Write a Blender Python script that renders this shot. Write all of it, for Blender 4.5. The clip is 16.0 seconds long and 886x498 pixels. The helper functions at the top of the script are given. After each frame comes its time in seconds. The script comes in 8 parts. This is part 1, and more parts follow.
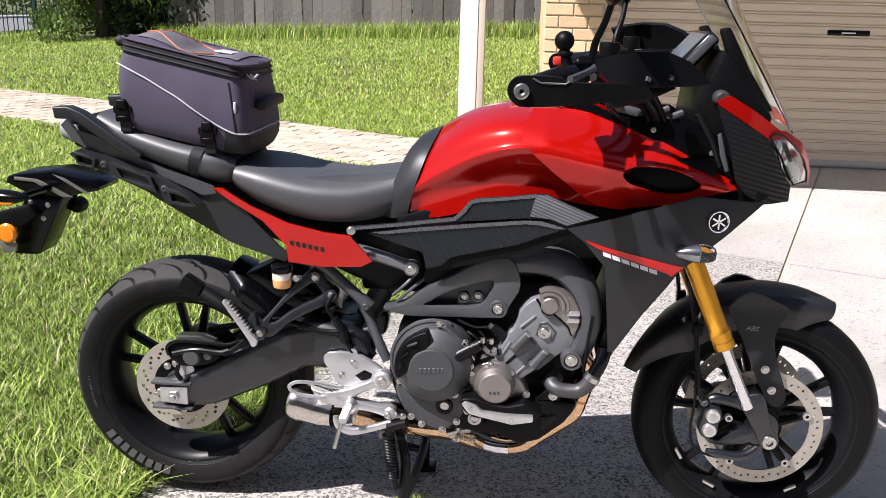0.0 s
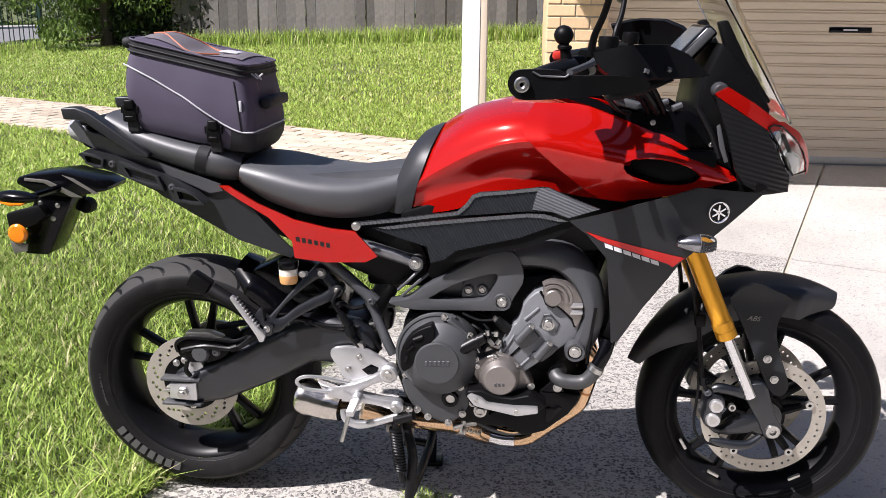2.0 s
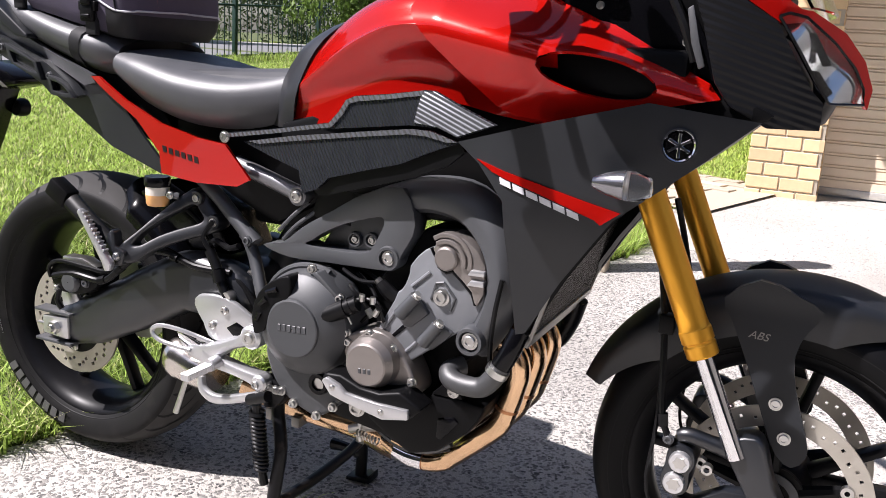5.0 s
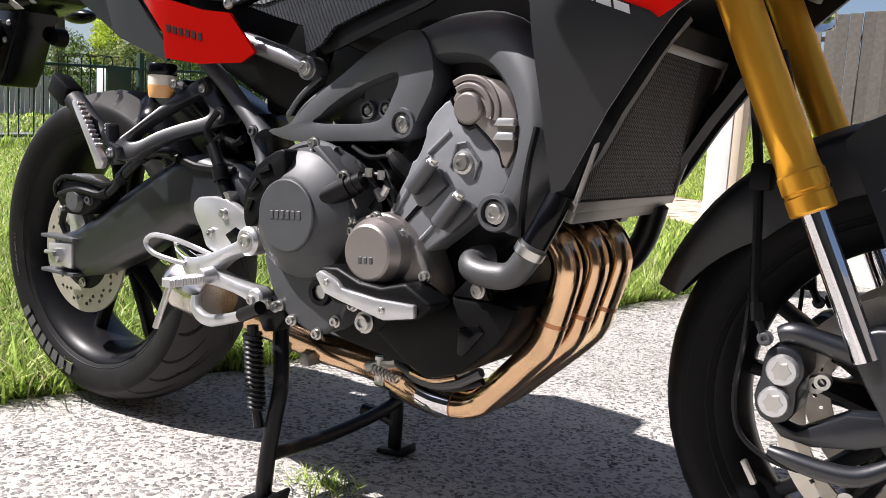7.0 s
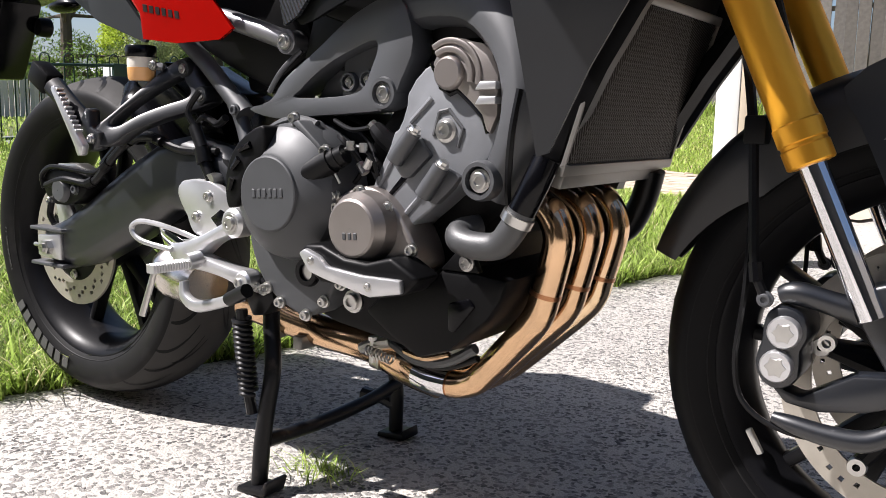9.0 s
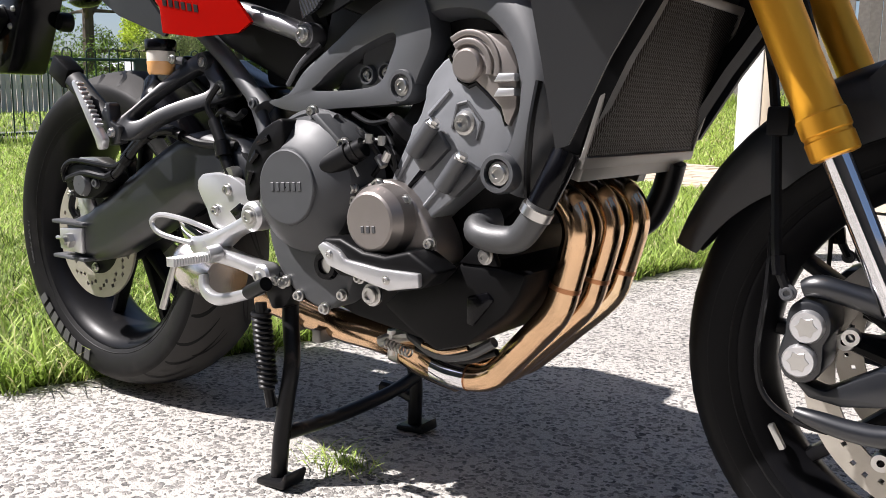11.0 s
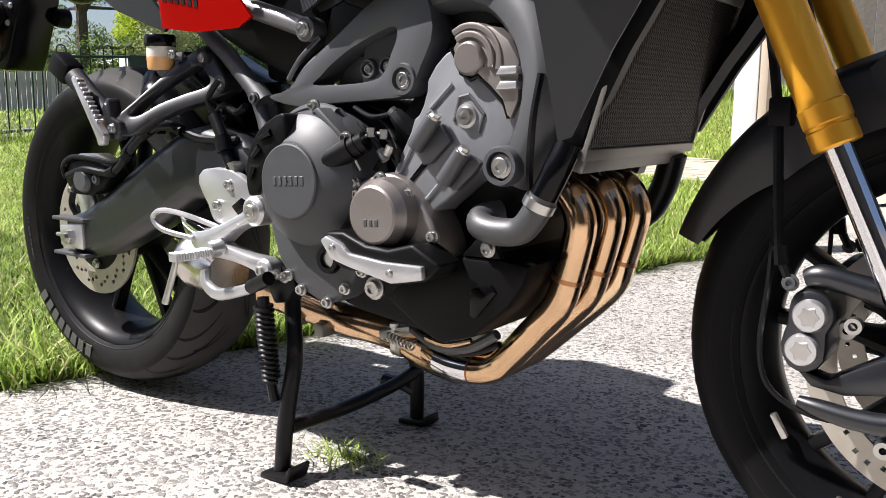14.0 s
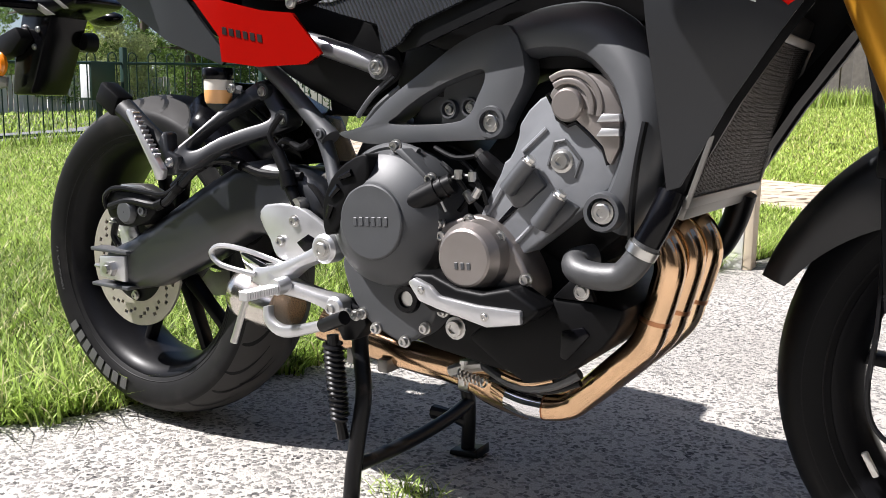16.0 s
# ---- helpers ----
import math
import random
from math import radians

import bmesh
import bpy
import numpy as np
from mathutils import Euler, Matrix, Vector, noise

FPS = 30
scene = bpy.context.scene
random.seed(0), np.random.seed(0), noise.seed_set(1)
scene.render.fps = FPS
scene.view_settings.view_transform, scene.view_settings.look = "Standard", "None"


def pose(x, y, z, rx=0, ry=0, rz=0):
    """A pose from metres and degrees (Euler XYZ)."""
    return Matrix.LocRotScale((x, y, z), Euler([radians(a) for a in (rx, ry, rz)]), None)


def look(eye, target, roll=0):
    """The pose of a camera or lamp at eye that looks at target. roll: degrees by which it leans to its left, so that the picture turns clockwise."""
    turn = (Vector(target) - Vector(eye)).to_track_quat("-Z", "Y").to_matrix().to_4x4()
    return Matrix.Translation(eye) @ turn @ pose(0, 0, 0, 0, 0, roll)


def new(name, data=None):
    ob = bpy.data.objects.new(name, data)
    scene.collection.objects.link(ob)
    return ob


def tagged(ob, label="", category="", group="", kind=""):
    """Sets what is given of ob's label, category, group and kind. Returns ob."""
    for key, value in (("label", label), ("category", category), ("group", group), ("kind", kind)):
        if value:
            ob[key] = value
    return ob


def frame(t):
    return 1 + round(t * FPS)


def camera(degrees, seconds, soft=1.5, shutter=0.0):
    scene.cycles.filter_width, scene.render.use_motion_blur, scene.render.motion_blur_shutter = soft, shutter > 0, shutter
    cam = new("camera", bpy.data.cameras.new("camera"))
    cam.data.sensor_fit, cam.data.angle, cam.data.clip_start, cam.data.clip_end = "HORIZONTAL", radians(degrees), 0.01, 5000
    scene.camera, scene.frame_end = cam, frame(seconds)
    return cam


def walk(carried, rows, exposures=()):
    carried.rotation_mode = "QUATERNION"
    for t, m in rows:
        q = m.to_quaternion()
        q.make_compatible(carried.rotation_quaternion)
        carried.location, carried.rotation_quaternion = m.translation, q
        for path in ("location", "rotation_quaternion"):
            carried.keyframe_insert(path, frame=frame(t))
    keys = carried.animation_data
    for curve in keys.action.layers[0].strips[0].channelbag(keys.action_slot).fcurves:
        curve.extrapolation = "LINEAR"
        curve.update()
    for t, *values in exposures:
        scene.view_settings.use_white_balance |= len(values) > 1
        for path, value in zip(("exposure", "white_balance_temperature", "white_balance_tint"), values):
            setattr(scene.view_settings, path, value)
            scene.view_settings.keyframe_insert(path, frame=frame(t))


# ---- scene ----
# the camera and its way round the motorcycle
cam = camera(53.9, 16.0, soft=0.6)
PATH = [
    (0, (0.839, -2.07, 1.269), (0.661, -0.152, 0.731), 1.4),
    (0.5, (0.838, -2.074, 1.268), (0.66, -0.155, 0.734), 1.4),
    (1, (0.84, -2.08, 1.263), (0.659, -0.159, 0.739), 1.3),
    (1.5, (0.847, -2.078, 1.251), (0.662, -0.156, 0.729), 0.9),
    (2, (0.847, -2.101, 1.253), (0.655, -0.182, 0.725), 0.6),
    (2.5, (0.88, -2.131, 1.24), (0.662, -0.214, 0.712), 0.2),
    (3, (1.012, -2.145, 1.231), (0.677, -0.246, 0.702), -0.4),
    (3.5, (1.139, -2.085, 1.23), (0.709, -0.212, 0.675), -0.8),
    (4, (1.211, -1.884, 1.202), (0.743, -0.022, 0.64), 1.1),
    (4.5, (1.318, -1.697, 1.167), (0.624, 0.12, 0.7), 2.6),
    (5, (1.454, -1.426, 0.951), (0.664, 0.354, 0.496), 3.7),
    (5.2, (1.466, -1.328, 0.801), (0.624, 0.441, 0.399), 5.0),
    (7.3, (1.493, -1.114, 0.585), (0.397, 0.539, 0.326), 3.0),
    (7.5, (1.49, -1.112, 0.584), (0.393, 0.541, 0.324), 2.7),
    (8, (1.49, -1.11, 0.58), (0.394, 0.542, 0.314), 1.9),
    (8.5, (1.494, -1.095, 0.573), (0.392, 0.551, 0.297), 1.3),
    (9, (1.502, -1.064, 0.563), (0.393, 0.574, 0.271), 1.2),
    (11.5, (1.499, -1.06, 0.562), (0.351, 0.549, 0.254), 0.9),
    (12, (1.497, -1.061, 0.561), (0.349, 0.548, 0.252), 0.8),
    (12.5, (1.497, -1.059, 0.558), (0.35, 0.549, 0.245), 0.6),
    (13, (1.495, -1.06, 0.556), (0.352, 0.551, 0.24), 0.5),
    (13.5, (1.497, -1.063, 0.559), (0.355, 0.549, 0.241), 0.5),
    (14, (1.496, -1.068, 0.56), (0.36, 0.547, 0.241), 0.6),
    (14.5, (1.49, -1.077, 0.56), (0.354, 0.538, 0.243), 0.8),
    (15, (1.489, -1.081, 0.558), (0.358, 0.538, 0.243), 0.9),
    (15.5, (1.494, -1.114, 0.563), (0.372, 0.511, 0.248), 1.0),
    (16, (1.349, -1.162, 0.606), (0.3, 0.513, 0.299), 0.9),
]
walk(cam, [(t, look(eye, target, roll)) for t, eye, target, roll in PATH], ((0, 0.92, 6350, 17), (4, 0.92, 6350, 17), (5, 1.06, 6350, 18), (7.3, 1.06, 6450, 15), (15, 1.06, 6450, 14), (16, 1.10, 6350, 13)))

# ---- daylight: a high clear sun from behind and to the right of the motorcycle ----
SUN = Vector((-0.62, -0.46, 1.0)).normalized()
world = bpy.data.worlds.new("sky")
scene.world = world
world.use_nodes = True
wn = world.node_tree.nodes
wl = world.node_tree.links
sky = wn.new("ShaderNodeTexSky")
sky.sky_type = "NISHITA"
sky.sun_disc = False
sky.sun_elevation = math.asin(SUN.z)
sky.sun_rotation = math.atan2(SUN.x, SUN.y)
sky.air_density, sky.dust_density, sky.ozone_density = 0.9, 1.4, 0.9
wl.new(sky.outputs[0], wn["Background"].inputs[0])
wn["Background"].inputs[1].default_value = 0.055
sun_data = bpy.data.lights.new("sun", "SUN")
sun_data.energy, sun_data.angle, sun_data.color = 5.0, radians(0.55), (1.0, 0.968, 0.93)
sun = new("sun", sun_data)
sun.matrix_world = look(SUN * 50, (0, 0, 0))

# ---- materials ----
def mat(name, color, rough=0.5, metal=0.0, vary=0.12, scale=30.0, bump=0.0, bump_scale=200.0, coat=0.0, spec=0.35, per_object=0.0, stain=None, stain_scale=6.0, stain_at=0.55):
    """A surface with two scales of variation in colour, uneven gloss and fine relief."""
    m = bpy.data.materials.new(name)
    m.use_nodes = True
    n, l = m.node_tree.nodes, m.node_tree.links
    b = n["Principled BSDF"]
    tc = n.new("ShaderNodeTexCoord")
    fine = n.new("ShaderNodeTexNoise")
    fine.inputs["Scale"].default_value, fine.inputs["Detail"].default_value = scale, 5
    l.new(tc.outputs["Object"], fine.inputs["Vector"])
    ramp = n.new("ShaderNodeMapRange")
    ramp.inputs[3].default_value, ramp.inputs[4].default_value = 1 - vary, 1 + vary
    l.new(fine.outputs[0], ramp.inputs[0])
    mul = n.new("ShaderNodeVectorMath")
    mul.operation = "SCALE"
    mul.inputs[0].default_value = color
    l.new(ramp.outputs[0], mul.inputs["Scale"])
    out = mul.outputs[0]
    if per_object:
        info = n.new("ShaderNodeObjectInfo")
        r2 = n.new("ShaderNodeMapRange")
        r2.inputs[3].default_value, r2.inputs[4].default_value = 1 - per_object, 1 + per_object
        l.new(info.outputs["Random"], r2.inputs[0])
        m2 = n.new("ShaderNodeVectorMath")
        m2.operation = "SCALE"
        l.new(out, m2.inputs[0])
        l.new(r2.outputs[0], m2.inputs["Scale"])
        out = m2.outputs[0]
    if stain:
        big = n.new("ShaderNodeTexNoise")
        big.inputs["Scale"].default_value, big.inputs["Detail"].default_value = stain_scale, 7
        l.new(tc.outputs["Object"], big.inputs["Vector"])
        sr = n.new("ShaderNodeMapRange")
        sr.inputs[1].default_value, sr.inputs[2].default_value = stain_at, stain_at + 0.18
        l.new(big.outputs[0], sr.inputs[0])
        mix = n.new("ShaderNodeMix")
        mix.data_type = "RGBA"
        l.new(sr.outputs[0], mix.inputs[0])
        l.new(out, mix.inputs[6])
        mix.inputs[7].default_value = (*stain, 1)
        out = mix.outputs[2]
    l.new(out, b.inputs["Base Color"])
    rr = n.new("ShaderNodeMapRange")
    rr.inputs[3].default_value, rr.inputs[4].default_value = max(0.02, rough * 0.82), min(1, rough * 1.18)
    l.new(fine.outputs[0], rr.inputs[0])
    l.new(rr.outputs[0], b.inputs["Roughness"])
    b.inputs["Metallic"].default_value = metal
    b.inputs["Coat Weight"].default_value = coat
    b.inputs["Coat Roughness"].default_value = 0.03
    b.inputs["Specular IOR Level"].default_value = spec
    if bump:
        bn = n.new("ShaderNodeTexNoise")
        bn.inputs["Scale"].default_value, bn.inputs["Detail"].default_value = bump_scale, 4
        l.new(tc.outputs["Object"], bn.inputs["Vector"])
        bp = n.new("ShaderNodeBump")
        bp.inputs["Strength"].default_value, bp.inputs["Distance"].default_value = bump, 0.002 if bump_scale < 250 else 0.0004
        l.new(bn.outputs[0], bp.inputs["Height"])
        l.new(bp.outputs[0], b.inputs["Normal"])
    return m


def glassy(name, color, rough=0.02, trans=1.0, ior=1.45):
    m = bpy.data.materials.new(name)
    m.use_nodes = True
    b = m.node_tree.nodes["Principled BSDF"]
    b.inputs["Base Color"].default_value = (*color, 1)
    b.inputs["Roughness"].default_value = rough
    b.inputs["Transmission Weight"].default_value = trans
    b.inputs["IOR"].default_value = ior
    return m


RED = mat("red_metallic_paint", (0.51, 0.0065, 0.003), 0.22, 0.45, 0.06, 3, coat=0.9, spec=0.12, bump=0.02, bump_scale=900)
PLASTIC = mat("black_grained_plastic", (0.0028, 0.0028, 0.0032), 0.44, 0, 0.2, 25, spec=0.14, bump=0.12, bump_scale=700)
MATTE = mat("matt_charcoal_paint", (0.0105, 0.0118, 0.0142), 0.46, 0.0, 0.15, 12, spec=0.5, bump=0.05, bump_scale=900)
GLOSSBLK = mat("gloss_black_plastic", (0.0022, 0.0022, 0.003), 0.2, 0, 0.1, 20, spec=0.22)
FRAME = mat("frame_satin_black_paint", (0.036, 0.0385, 0.0435), 0.50, 0.0, 0.15, 15, spec=1.0, bump=0.04, bump_scale=600)
ENGINE = mat("engine_dark_grey_paint", (0.046, 0.0485, 0.0525), 0.54, 0.2, 0.14, 40, spec=0.75, bump=0.12, bump_scale=900)
ENGINE2 = mat("head_cover_grey_paint", (0.175, 0.183, 0.197), 0.52, 0.30, 0.12, 40, spec=0.9, bump=0.15, bump_scale=1000)
BRONZE = mat("bronze_brown_cover_paint", (0.27, 0.245, 0.23), 0.40, 0.75, 0.1, 30, bump=0.04, bump_scale=600)
SILVER = mat("cast_aluminium", (0.62, 0.62, 0.63), 0.36, 0.85, 0.1, 30, bump=0.10, bump_scale=500)
STEEL = mat("zinc_plated_steel", (0.56, 0.55, 0.53), 0.32, 1.0, 0.15, 60)
CHROME = mat("chrome_tube", (0.80, 0.80, 0.82), 0.07, 1.0, 0.03, 20)
GOLD = mat("gold_anodised_aluminium", (0.90, 0.43, 0.04), 0.30, 0.65, 0.05, 8)
DISC = mat("stainless_brake_disc", (0.42, 0.39, 0.34), 0.38, 0.55, 0.12, 60, stain=(0.36, 0.33, 0.285), stain_scale=14)
RUBBER = mat("tyre_rubber", (0.0125, 0.0123, 0.0125), 0.5, 0, 0.2, 40, spec=0.10, bump=0.15, bump_scale=500, stain=(0.028, 0.0265, 0.025), stain_scale=9, stain_at=0.58)
# darker copy of RUBBER: shade on front tyre and in grooves painted in
RUBBER_SHADED = mat("shaded_tyre_rubber", (0.0045, 0.0045, 0.005), 0.5, 0, 0.2, 40, spec=0.12, bump=0.15, bump_scale=500)
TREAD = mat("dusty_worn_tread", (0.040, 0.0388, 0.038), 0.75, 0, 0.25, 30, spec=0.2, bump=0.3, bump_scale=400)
RIM = mat("rim_black_paint", (0.006, 0.006, 0.007), 0.36, 0.0, 0.15, 20, spec=0.14, stain=(0.014, 0.0132, 0.012), stain_scale=25, stain_at=0.6)
VINYL = mat("seat_vinyl", (0.046, 0.0480, 0.0540), 0.52, 0, 0.15, 20, spec=1.0, bump=0.3, bump_scale=700)
CLOTH = mat("bag_nylon", (0.066, 0.056, 0.086), 0.75, 0, 0.12, 40, bump=0.25, bump_scale=1200)
CLOTH_BLK = mat("bag_black_nylon", (0.012, 0.012, 0.014), 0.7, 0, 0.15, 60, bump=0.3, bump_scale=1200)
PIPING = mat("reflective_piping", (0.42, 0.42, 0.45), 0.5)
ORANGE = mat("orange_trim", (0.42, 0.14, 0.08), 0.6)
AMBER = mat("amber_lens", (0.75, 0.22, 0.01), 0.15, coat=0.6)
CLEAR = glassy("clear_lens", (0.93, 0.95, 0.96), 0.05)
SCREEN = glassy("tinted_screen", (0.85, 0.86, 0.86), 0.02)
HOSE = mat("rubber_hose", (0.0045, 0.0045, 0.005), 0.36, 0, 0.2, 60, spec=0.22, bump=0.1, bump_scale=500)
WHITE_PRINT = mat("silver_print", (0.65, 0.65, 0.66), 0.4)
DARK_PRINT = mat("dark_print", (0.015, 0.010, 0.010), 0.4)
FLUID = mat("brake_fluid_amber", (0.80, 0.42, 0.16), 0.3, coat=0.5)
TRANSL = mat("translucent_white_plastic", (0.72, 0.68, 0.60), 0.35)


def ribbed(name, color, pitch, direction, rough=0.4, bump=0.8):
    """Embossed woven-look plastic: ridges at a fixed pitch, over the grain."""
    m = mat(name, color, rough, 0.45, 0.1, 40)
    n, l = m.node_tree.nodes, m.node_tree.links
    tc = n.new("ShaderNodeTexCoord")
    dot = n.new("ShaderNodeVectorMath")
    dot.operation = "DOT_PRODUCT"
    dot.inputs[1].default_value = [c / pitch * 2 * math.pi for c in direction]
    l.new(tc.outputs["Object"], dot.inputs[0])
    wave = n.new("ShaderNodeMath")
    wave.operation = "SINE"
    l.new(dot.outputs["Value"], wave.inputs[0])
    bp = n.new("ShaderNodeBump")
    bp.inputs["Strength"].default_value, bp.inputs["Distance"].default_value = bump, 0.0016
    l.new(wave.outputs[0], bp.inputs["Height"])
    l.new(bp.outputs[0], n["Principled BSDF"].inputs["Normal"])
    return m


# paler copies for panel edges and front: sun on the ribs painted in
CARBON_LIT = ribbed("lit_ribbed_carbon_look_plastic", (0.15, 0.155, 0.165), 0.0095, (0.80, 0, 0.6), 0.32, 1.0)
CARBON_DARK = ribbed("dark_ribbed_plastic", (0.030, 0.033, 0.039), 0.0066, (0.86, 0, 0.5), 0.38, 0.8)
CARBON_LONG_LIT = ribbed("lit_long_ribbed_plastic", (0.12, 0.125, 0.138), 0.0068, (0.33, 0, 0.944), 0.36, 0.45)
CARBON2 = ribbed("ribbed_nose_plastic", (0.010, 0.010, 0.0112), 0.010, (0.3, 0, 0.95), 0.45, 0.35)


def heat_pipe():
    """Header pipes: bare steel, straw and copper tints in broad bands."""
    m = mat("heat_tinted_steel", (0.5, 0.4, 0.3), 0.17, 1.0, 0.1, 60)
    n, l = m.node_tree.nodes, m.node_tree.links
    tc = n.new("ShaderNodeTexCoord")
    ns = n.new("ShaderNodeTexNoise")
    ns.inputs["Scale"].default_value, ns.inputs["Detail"].default_value = 5.0, 2
    l.new(tc.outputs["Object"], ns.inputs["Vector"])
    cr = n.new("ShaderNodeValToRGB")
    e = cr.color_ramp.elements
    e[0].position, e[0].color = 0.30, (0.58, 0.40, 0.25, 1)
    e[1].position, e[1].color = 0.72, (0.82, 0.62, 0.40, 1)
    e2 = cr.color_ramp.elements.new(0.5)
    e2.color = (0.76, 0.50, 0.30, 1)
    l.new(ns.outputs[0], cr.inputs[0])
    l.new(cr.outputs[0], n["Principled BSDF"].inputs["Base Color"])
    return m


PIPE = heat_pipe()


def concrete(share=0.82, deep=0.035):
    """Weathered exposed aggregate: pale paste with dark flat chips."""
    m = mat("aggregate_concrete", (0.5, 0.48, 0.44), 0.85, 0, 0.1, 4)
    n, l = m.node_tree.nodes, m.node_tree.links
    tc = n.new("ShaderNodeTexCoord")
    b = n["Principled BSDF"]
    warp = n.new("ShaderNodeTexNoise")
    warp.inputs["Scale"].default_value = 60
    l.new(tc.outputs["Object"], warp.inputs["Vector"])
    add = n.new("ShaderNodeVectorMath")
    add.operation = "MULTIPLY_ADD"
    add.inputs[1].default_value = (0.020, 0.016, 0)
    l.new(warp.outputs["Color"], add.inputs[0])
    l.new(tc.outputs["Object"], add.inputs[2])
    vor = n.new("ShaderNodeTexVoronoi")
    vor.inputs["Scale"].default_value = 112
    l.new(add.outputs[0], vor.inputs["Vector"])
    sep = n.new("ShaderNodeSeparateColor")
    l.new(vor.outputs["Color"], sep.inputs[0])
    pick = n.new("ShaderNodeMath")
    pick.operation = "LESS_THAN"
    pick.inputs[1].default_value = share
    l.new(sep.outputs[0], pick.inputs[0])
    near = n.new("ShaderNodeMapRange")
    near.inputs[1].default_value, near.inputs[2].default_value = 0.56, 0.46
    l.new(vor.outputs["Distance"], near.inputs[0])
    chip = n.new("ShaderNodeMath")
    chip.operation = "MULTIPLY"
    l.new(pick.outputs[0], chip.inputs[0])
    l.new(near.outputs[0], chip.inputs[1])
    big = n.new("ShaderNodeTexNoise")
    big.inputs["Scale"].default_value, big.inputs["Detail"].default_value = 1.3, 8
    l.new(tc.outputs["Object"], big.inputs["Vector"])
    paste = n.new("ShaderNodeValToRGB")
    e = paste.color_ramp.elements
    e[0].position, e[0].color = 0.3, (0.37, 0.35, 0.32, 1)
    e[1].position, e[1].color = 0.7, (0.52, 0.495, 0.455, 1)
    l.new(big.outputs[0], paste.inputs[0])
    tone = n.new("ShaderNodeValToRGB")
    e = tone.color_ramp.elements
    e[0].color, e[1].color = (deep, deep, deep * 1.05, 1), (0.30, 0.285, 0.265, 1)
    l.new(sep.outputs[1], tone.inputs[0])
    mix = n.new("ShaderNodeMix")
    mix.data_type = "RGBA"
    worn = n.new("ShaderNodeTexNoise")
    worn.inputs["Scale"].default_value, worn.inputs["Detail"].default_value = 9, 6
    l.new(tc.outputs["Object"], worn.inputs["Vector"])
    wr = n.new("ShaderNodeMapRange")
    wr.inputs[1].default_value, wr.inputs[2].default_value, wr.inputs[3].default_value, wr.inputs[4].default_value = 0.35, 0.65, 0.62, 1.0
    l.new(worn.outputs[0], wr.inputs[0])
    seen = n.new("ShaderNodeMath")
    seen.operation = "MULTIPLY"
    l.new(chip.outputs[0], seen.inputs[0])
    l.new(wr.outputs[0], seen.inputs[1])
    l.new(seen.outputs[0], mix.inputs[0])
    grit = n.new("ShaderNodeTexNoise")
    grit.inputs["Scale"].default_value, grit.inputs["Detail"].default_value = 420, 3
    l.new(tc.outputs["Object"], grit.inputs["Vector"])
    gr = n.new("ShaderNodeMapRange")
    gr.inputs[1].default_value, gr.inputs[2].default_value, gr.inputs[3].default_value, gr.inputs[4].default_value = 0.3, 0.7, 0.68, 1.22
    l.new(grit.outputs[0], gr.inputs[0])
    gm = n.new("ShaderNodeVectorMath")
    gm.operation = "SCALE"
    l.new(paste.outputs[0], gm.inputs[0])
    l.new(gr.outputs[0], gm.inputs["Scale"])
    l.new(gm.outputs[0], mix.inputs[6])
    l.new(tone.outputs[0], mix.inputs[7])
    l.new(mix.outputs[2], b.inputs["Base Color"])
    fine = n.new("ShaderNodeTexNoise")
    fine.inputs["Scale"].default_value, fine.inputs["Detail"].default_value = 260, 4
    l.new(tc.outputs["Object"], fine.inputs["Vector"])
    hgt = n.new("ShaderNodeMath")
    hgt.operation = "ADD"
    l.new(fine.outputs[0], hgt.inputs[0])
    l.new(chip.outputs[0], hgt.inputs[1])
    bp = n.new("ShaderNodeBump")
    bp.inputs["Strength"].default_value, bp.inputs["Distance"].default_value = 0.8, 0.005
    l.new(hgt.outputs[0], bp.inputs["Height"])
    l.new(bp.outputs[0], b.inputs["Normal"])
    return m


CONCRETE = concrete()
CONCRETE_FAR = concrete(0.16, 0.2)
SOIL = mat("lawn_ground", (0.075, 0.092, 0.033), 0.95, 0, 0.45, 40, bump=0.8, bump_scale=60, stain=(0.27, 0.21, 0.12), stain_scale=1.4, stain_at=0.6)
ASPHALT = mat("asphalt", (0.16, 0.16, 0.165), 0.9, 0, 0.15, 40, bump=0.3, bump_scale=300)
PAVER = mat("clay_paver", (0.42, 0.36, 0.285), 0.9, 0, 0.22, 30, per_object=0.20, bump=0.4, bump_scale=200)
PALING = mat("weathered_grey_timber", (0.125, 0.116, 0.108), 0.88, 0, 0.40, 18, per_object=0.4, bump=0.4, bump_scale=90)
BRICK = mat("buff_brick", (0.70, 0.50, 0.30), 0.85, 0, 0.12, 25, per_object=0.14, bump=0.4, bump_scale=150, stain=(0.55, 0.27, 0.15), stain_scale=5.0, stain_at=0.58)
MORTAR = mat("mortar", (0.40, 0.35, 0.28), 0.95, 0, 0.1, 60, bump=0.4, bump_scale=200)
DOOR = mat("cream_roller_door", (0.72, 0.60, 0.46), 0.45, 0, 0.04, 3, bump=0.03, bump_scale=200)
POSTW = mat("white_post_paint", (0.80, 0.79, 0.76), 0.6, 0, 0.05, 8, bump=0.1, bump_scale=60)
POSTB = mat("beige_post_paint", (0.56, 0.47, 0.36), 0.6, 0, 0.05, 8)
RAILG = mat("dark_green_steel_fence", (0.012, 0.035, 0.026), 0.45, 0, 0.15, 20)
BARK = mat("bark", (0.10, 0.08, 0.06), 0.95, 0, 0.3, 20, bump=0.8, bump_scale=30)
